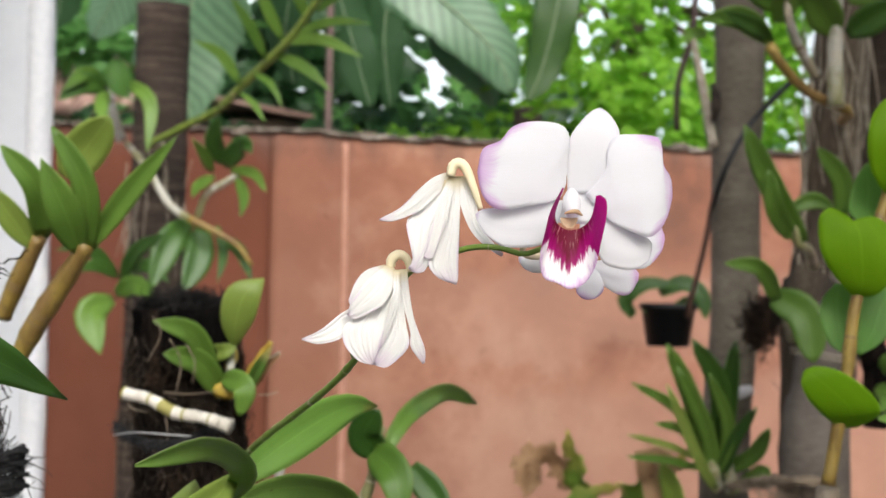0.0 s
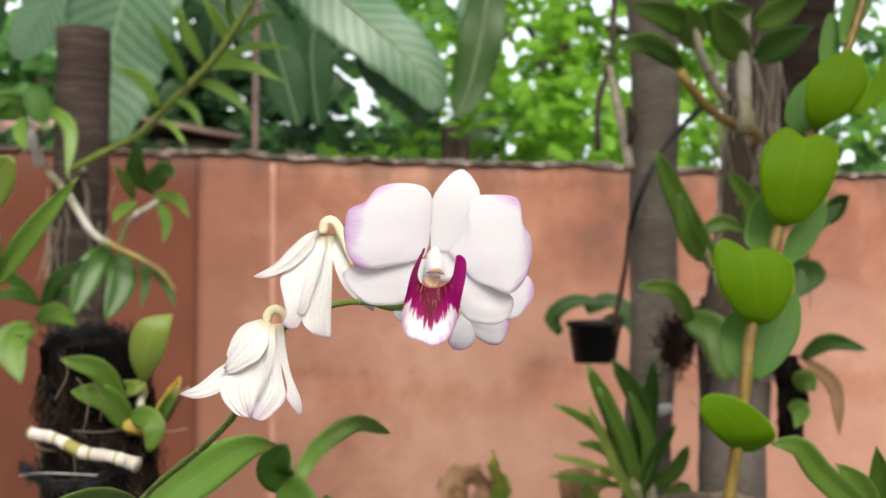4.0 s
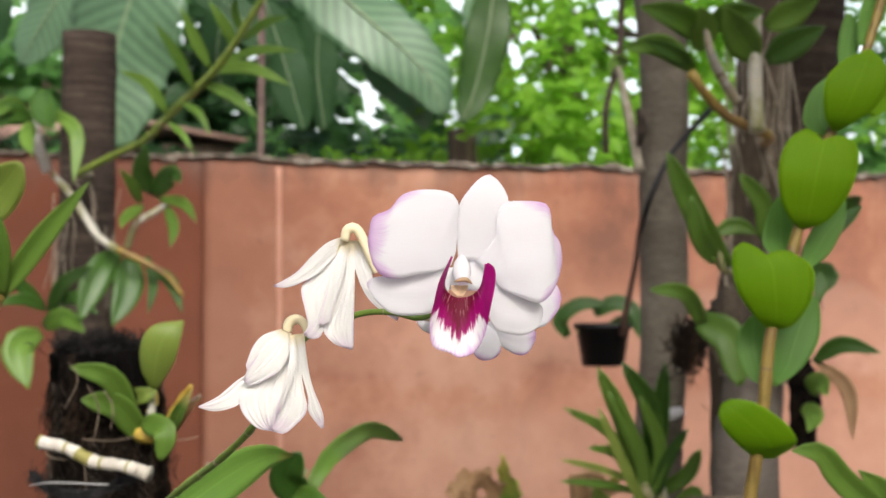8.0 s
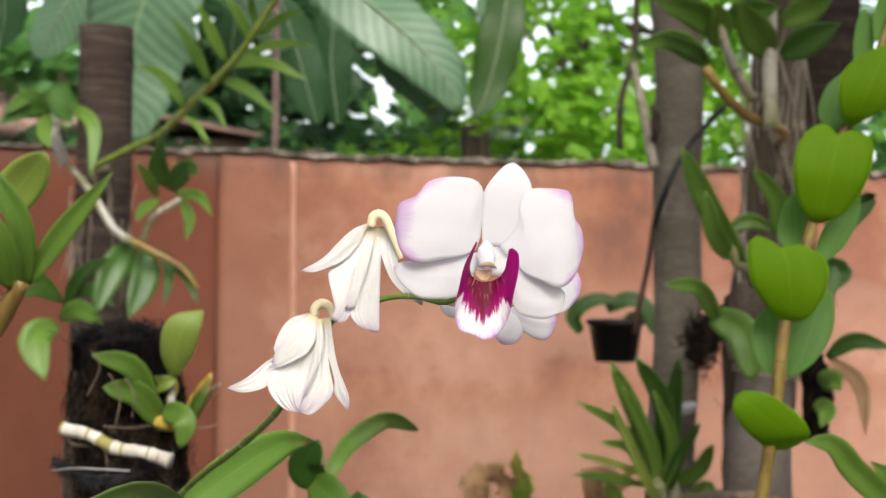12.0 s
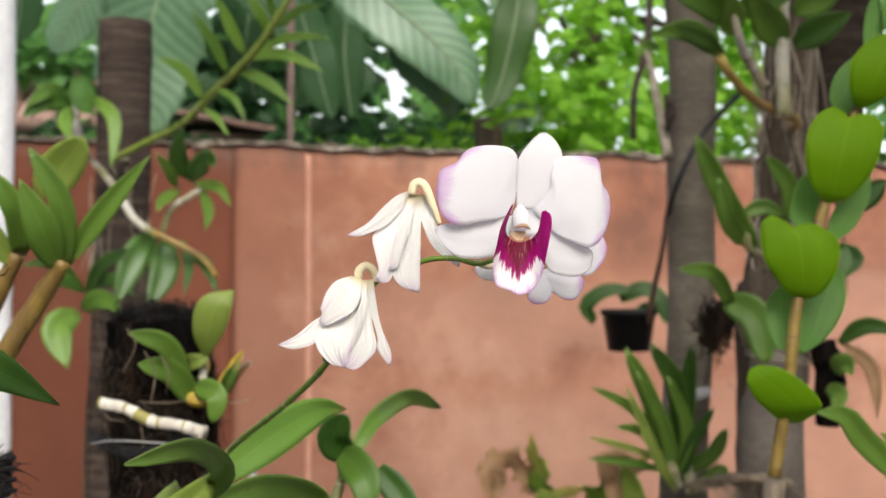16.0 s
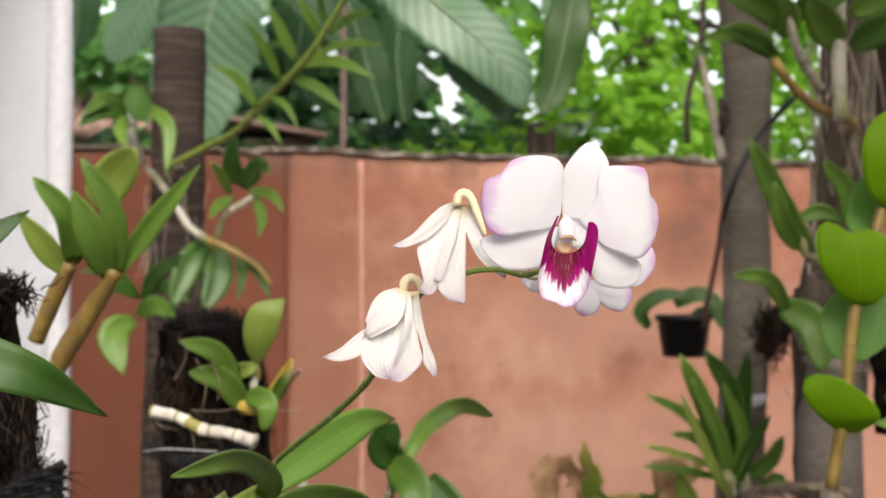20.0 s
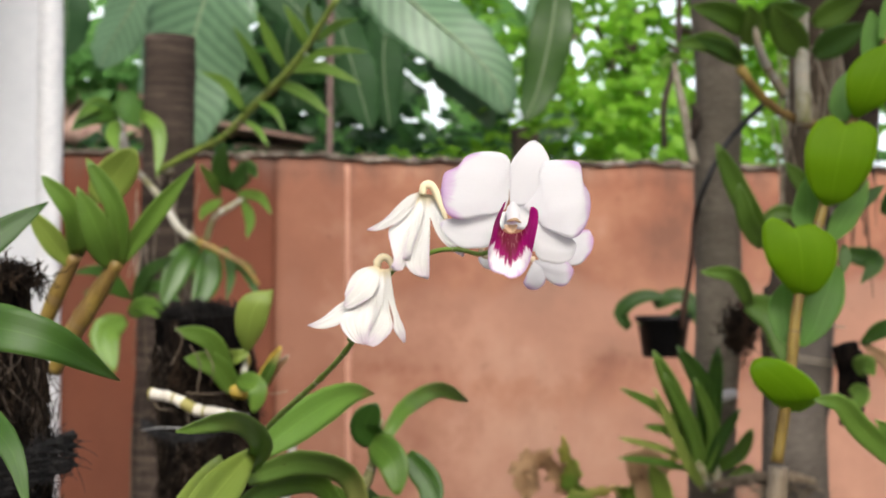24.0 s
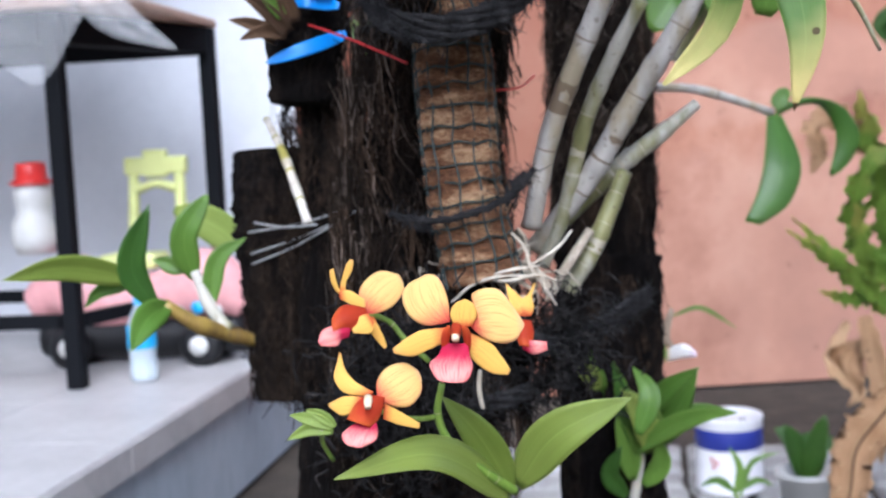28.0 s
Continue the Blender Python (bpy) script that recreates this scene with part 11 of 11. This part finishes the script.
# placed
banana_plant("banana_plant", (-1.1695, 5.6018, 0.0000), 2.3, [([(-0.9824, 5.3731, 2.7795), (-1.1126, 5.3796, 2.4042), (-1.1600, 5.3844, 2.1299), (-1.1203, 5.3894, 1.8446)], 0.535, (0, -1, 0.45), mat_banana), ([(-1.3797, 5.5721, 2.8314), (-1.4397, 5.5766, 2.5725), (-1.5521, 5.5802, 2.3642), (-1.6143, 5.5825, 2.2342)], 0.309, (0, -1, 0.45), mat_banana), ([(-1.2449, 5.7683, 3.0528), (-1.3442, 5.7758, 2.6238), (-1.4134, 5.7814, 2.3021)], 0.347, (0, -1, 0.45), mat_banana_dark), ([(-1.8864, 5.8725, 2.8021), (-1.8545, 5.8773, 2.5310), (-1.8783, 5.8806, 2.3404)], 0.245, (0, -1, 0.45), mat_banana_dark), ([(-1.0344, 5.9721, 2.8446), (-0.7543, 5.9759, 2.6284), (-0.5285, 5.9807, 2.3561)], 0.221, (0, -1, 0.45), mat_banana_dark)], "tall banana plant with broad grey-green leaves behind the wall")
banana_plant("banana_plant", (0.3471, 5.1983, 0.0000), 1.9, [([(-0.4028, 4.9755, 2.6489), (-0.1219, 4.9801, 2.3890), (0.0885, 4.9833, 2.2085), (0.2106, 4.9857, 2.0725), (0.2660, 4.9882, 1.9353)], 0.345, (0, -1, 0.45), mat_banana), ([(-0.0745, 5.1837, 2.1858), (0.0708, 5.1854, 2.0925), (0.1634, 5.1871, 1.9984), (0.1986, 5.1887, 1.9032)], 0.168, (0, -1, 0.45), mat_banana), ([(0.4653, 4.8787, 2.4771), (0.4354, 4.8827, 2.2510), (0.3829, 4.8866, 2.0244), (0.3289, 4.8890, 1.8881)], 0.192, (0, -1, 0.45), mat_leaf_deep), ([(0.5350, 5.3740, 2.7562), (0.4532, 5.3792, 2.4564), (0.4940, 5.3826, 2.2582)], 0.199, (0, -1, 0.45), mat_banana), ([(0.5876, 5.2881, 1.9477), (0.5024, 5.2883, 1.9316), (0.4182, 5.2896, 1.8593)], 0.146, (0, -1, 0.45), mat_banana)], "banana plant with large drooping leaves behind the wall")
banana_plant("banana_plant", (-0.4100, 6.2020, 0.0000), 1.9, [([(-0.5796, 6.1751, 2.6793), (-0.4890, 6.1801, 2.3954), (-0.3826, 6.1866, 2.0261)], 0.257, (0, -1, 0.45), mat_banana_dark), ([(-0.2709, 6.2737, 2.7666), (-0.3228, 6.2798, 2.4175), (-0.2872, 6.2863, 2.0410)], 0.232, (0, -1, 0.45), mat_banana_dark), ([(-0.8045, 6.3743, 2.7231), (-0.8436, 6.3794, 2.4277), (-0.7948, 6.3841, 2.1634)], 0.206, (0, -1, 0.45), mat_banana_dark)], "banana plant with shade coloured into its dark leaves")
hedge = tagged(thing("far_hedge", "tangle of mixed green foliage beyond the wall", "foliage", (0, 8.5, 0)), kind="stuff")
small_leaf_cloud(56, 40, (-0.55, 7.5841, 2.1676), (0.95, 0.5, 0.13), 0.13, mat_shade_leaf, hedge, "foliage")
small_leaf_cloud(24, 41, (0.1078, 7.3862, 2.0648), (0.9, 0.5, 0.06), 0.12, mat_hedge, hedge, "foliage")
small_leaf_cloud(90, 42, (-2.0376, 8.1796, 2.4143), (0.9, 0.5, 0.4), 0.18, mat_hedge, hedge, "foliage")
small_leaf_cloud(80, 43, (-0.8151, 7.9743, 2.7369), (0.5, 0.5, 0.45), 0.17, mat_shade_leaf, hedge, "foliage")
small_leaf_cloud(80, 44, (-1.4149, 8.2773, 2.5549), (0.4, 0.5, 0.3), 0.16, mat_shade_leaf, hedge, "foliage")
small_leaf_cloud(26, 45, (0.6600, 7.4843, 2.1827), (0.6, 0.5, 0.2), 0.15, mat_hedge, hedge, "foliage")
small_leaf_cloud(60, 46, (2.4556, 7.4843, 2.2140), (1.2, 0.5, 0.5), 0.15, mat_hedge, hedge, "foliage")
small_leaf_cloud(60, 47, (-1.2157, 8.9624, 3.4201), (1.6, 0.5, 0.4), 0.25, mat_hedge, hedge, "foliage")
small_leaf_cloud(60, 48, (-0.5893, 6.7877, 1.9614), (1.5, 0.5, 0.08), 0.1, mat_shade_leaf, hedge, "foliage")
small_leaf_cloud(24, 49, (0.1963, 6.8877, 1.9768), (0.8, 0.5, 0.05), 0.1, mat_tree_leaf, hedge, "foliage")
small_leaf_cloud(120, 50, (3.8368, 7.4843, 2.2381), (1.2, 0.5, 1.0), 0.16, mat_hedge, hedge, "foliage")
leaf_tree = thing("leafy_tree", "bright green tree with small pointed leaves behind the wall", "tree", (0.97, 6.29, 0))
tube(leaf_tree, [(0.97, 6.29, 0), (1.02, 6.29, 1.6), (0.87, 6.09, 3.2)], [0.09, 0.07, 0.04], mat_root_bark, "trunk", n=20, sides=12, rough=0.1)
tube(leaf_tree, [(0.97, 6.29, 1.90), (0.7592, 5.8867, 2.4646), (0.5529, 5.4814, 2.3292)], [0.03, 0.02, 0.008], mat_iron, "limb", n=14, sides=7)
tube(leaf_tree, [(0.97, 6.29, 2.15), (1.0515, 5.8878, 2.4064), (1.1375, 5.4837, 2.2128)], [0.03, 0.02, 0.008], mat_iron, "limb", n=14, sides=7)
tube(leaf_tree, [(0.97, 6.29, 2.40), (0.9400, 5.8902, 2.2651), (0.9145, 5.4885, 1.9303)], [0.03, 0.02, 0.008], mat_iron, "limb", n=14, sides=7)
tube(leaf_tree, [(0.97, 6.29, 2.65), (1.1770, 5.8867, 2.4719), (1.3885, 5.4814, 2.3438)], [0.03, 0.02, 0.008], mat_iron, "limb", n=14, sides=7)
tube(leaf_tree, [(0.97, 6.29, 2.90), (0.8256, 5.8898, 2.2885), (0.6857, 5.4876, 1.9769)], [0.03, 0.02, 0.008], mat_iron, "limb", n=14, sides=7)
small_leaf_cloud(44, 70, (0.7963, 5.5825, 2.2763), (0.45, 0.35, 0.26), 0.085, mat_tree_leaf, leaf_tree, "foliage")
small_leaf_cloud(46, 71, (0.8228, 5.3883, 1.9407), (0.42, 0.35, 0.18), 0.08, mat_tree_leaf, leaf_tree, "foliage")
small_leaf_cloud(34, 72, (1.0531, 5.2900, 1.8460), (0.3, 0.35, 0.12), 0.075, mat_tree_leaf, leaf_tree, "foliage")
small_leaf_cloud(36, 73, (1.2258, 5.7823, 2.2947), (0.4, 0.35, 0.35), 0.085, mat_tree_leaf, leaf_tree, "foliage")
small_leaf_cloud(40, 74, (1.5757, 5.6863, 2.0725), (0.3, 0.35, 0.4), 0.08, mat_tree_leaf, leaf_tree, "foliage")
small_leaf_cloud(70, 75, (0.9522, 5.7758, 2.6639), (0.9, 0.35, 0.3), 0.09, mat_tree_leaf, leaf_tree, "foliage")
small_leaf_cloud(60, 76, (1.9577, 5.9807, 2.3995), (0.6, 0.35, 0.5), 0.085, mat_tree_leaf, leaf_tree, "foliage")
small_leaf_cloud(16, 77, (0.5974, 5.8844, 2.1663), (0.25, 0.35, 0.3), 0.08, mat_tree_leaf, leaf_tree, "foliage")

# unseen crowns of the two garden trees, added above head height for shade
for k, (cx, cy, cz) in enumerate(((0.62, -0.55, 2.75), (0.85, 0.25, 2.85), (1.05, 1.0, 2.9), (0.75, 1.5, 3.0), (1.25, -0.3, 2.8), (1.45, 0.6, 3.0))):
    host = grey_tree if k in (0, 1, 3) else rooty_tree
    small_leaf_cloud(32, 90 + k, (cx, cy, cz), (0.30, 0.42, 0.22), 0.12, mat_hedge, host, "crown", (0, 0, 1))
for host, at in ((grey_tree, (0.47, 2.0, 2.2)), (rooty_tree, (0.66, 2.05, 2.2))):
    for k in range(3):
        tube(host, [at, (at[0] + 0.12 + 0.1 * k, 1.5 - 0.2 * k, 2.7), (at[0] + 0.2 + 0.2 * k, 0.9 - 0.6 * k, 2.9)], [0.03, 0.022, 0.01], mat_grey_bark, "limb", n=14, sides=8)

roof_house = thing("tiled_roof", "old clay-tiled roof of a neighbouring house", "roof", (-2.24, 7.58, 0))
box(roof_house, "wall", (2.2, 0.2, 2.13), (-2.84, 8.48, 1.06), mat_shed, bevel=0.01)
for i in range(11):
    for j in range(7):
        x, s = -3.19 + i * 0.135, j * 0.11
        part("roof_tile", tube_mesh([(x, 7.58 + s, 2.15 + s * 0.55), (x, 7.58 + s + 0.16, 2.15 + (s + 0.16) * 0.55)], [0.072, 0.062], n=2, sides=8), mat_roof, roof_house)
shed = thing("garden_shed", "dark low shed with a pale eave behind the wall", "shed", (-0.97, 6.59, 0))
box(shed, "wall", (0.42, 0.5, 2.01), (-0.97, 6.89, 1.01), mat_shed, bevel=0.01)
box(shed, "roof", (0.62, 0.7, 0.03), (-1.01, 6.89, 2.07), mat_roof, bevel=0.006, tilt=0.18)


# ---- tiles and paving ----
rnd = random.Random(3)


def piece(me_source, name, parent, at, turn=0.0, scale=(1, 1, 1)):
    ob = new(name, me_source)
    ob.parent = parent
    ob.matrix_basis = Matrix.LocRotScale(at, Euler((0, 0, turn)), scale)
    return ob


def block_mesh(name, size, mat, bevel):
    me = bpy.data.meshes.new(name)
    bm = bmesh.new()
    bmesh.ops.create_cube(bm, size=1, matrix=Matrix.Diagonal((*size, 1)))
    bmesh.ops.bevel(bm, geom=bm.edges[:], offset=bevel, segments=1, affect="EDGES")
    bm.to_mesh(me)
    bm.free()
    me.materials.append(mat)
    return me


tile = block_mesh("tile", (0.397, 0.397, 0.008), mat_tile, 0.0015)
for i in range(5):
    for j in range(7):
        piece(tile, "tile", slab, (PORCH_X - 0.203 - i * 0.4, HOUSE_Y - 0.22 - j * 0.4, PORCH_Z - 0.002))
side_tile = block_mesh("edge_tile", (0.008, 0.397, 0.062), mat_tile, 0.0015)
for j in range(7):
    piece(side_tile, "edge_tile", slab, (PORCH_X - 0.001, HOUSE_Y - 0.22 - j * 0.4, PORCH_Z - 0.034))

paving = tagged(box(None, "paving", (2.6, 2.6, 0.02), (0.35, 2.62, -0.004), mat_soil, bevel=0.003), "pale square paving stones with dark open joints", "paving", kind="structure")
stones = [block_mesh("paving_stone", (w, d, 0.05), mat_paver, 0.009) for w, d in ((0.125, 0.125), (0.118, 0.122), (0.127, 0.115))]
for i in range(15):
    for j in range(14):
        piece(stones[rnd.randrange(3)], "paving_stone", paving, (-0.68 + i * 0.138 + rnd.uniform(-0.006, 0.006), 1.42 + j * 0.138 + rnd.uniform(-0.006, 0.006), 0.004 + rnd.uniform(-0.004, 0.004)), rnd.uniform(-0.05, 0.05))

# fine fibres, roots and foliage that nobody could count
for ob in list(bpy.data.objects):
    if ob.type == "MESH" and ob.parent and ob.name.split(".")[0] in ("fibre", "loose_fibre", "foliage", "crown", "moss", "roots", "root") and len(ob.data.vertices) > 700:
        tagged(ob, kind="stuff")
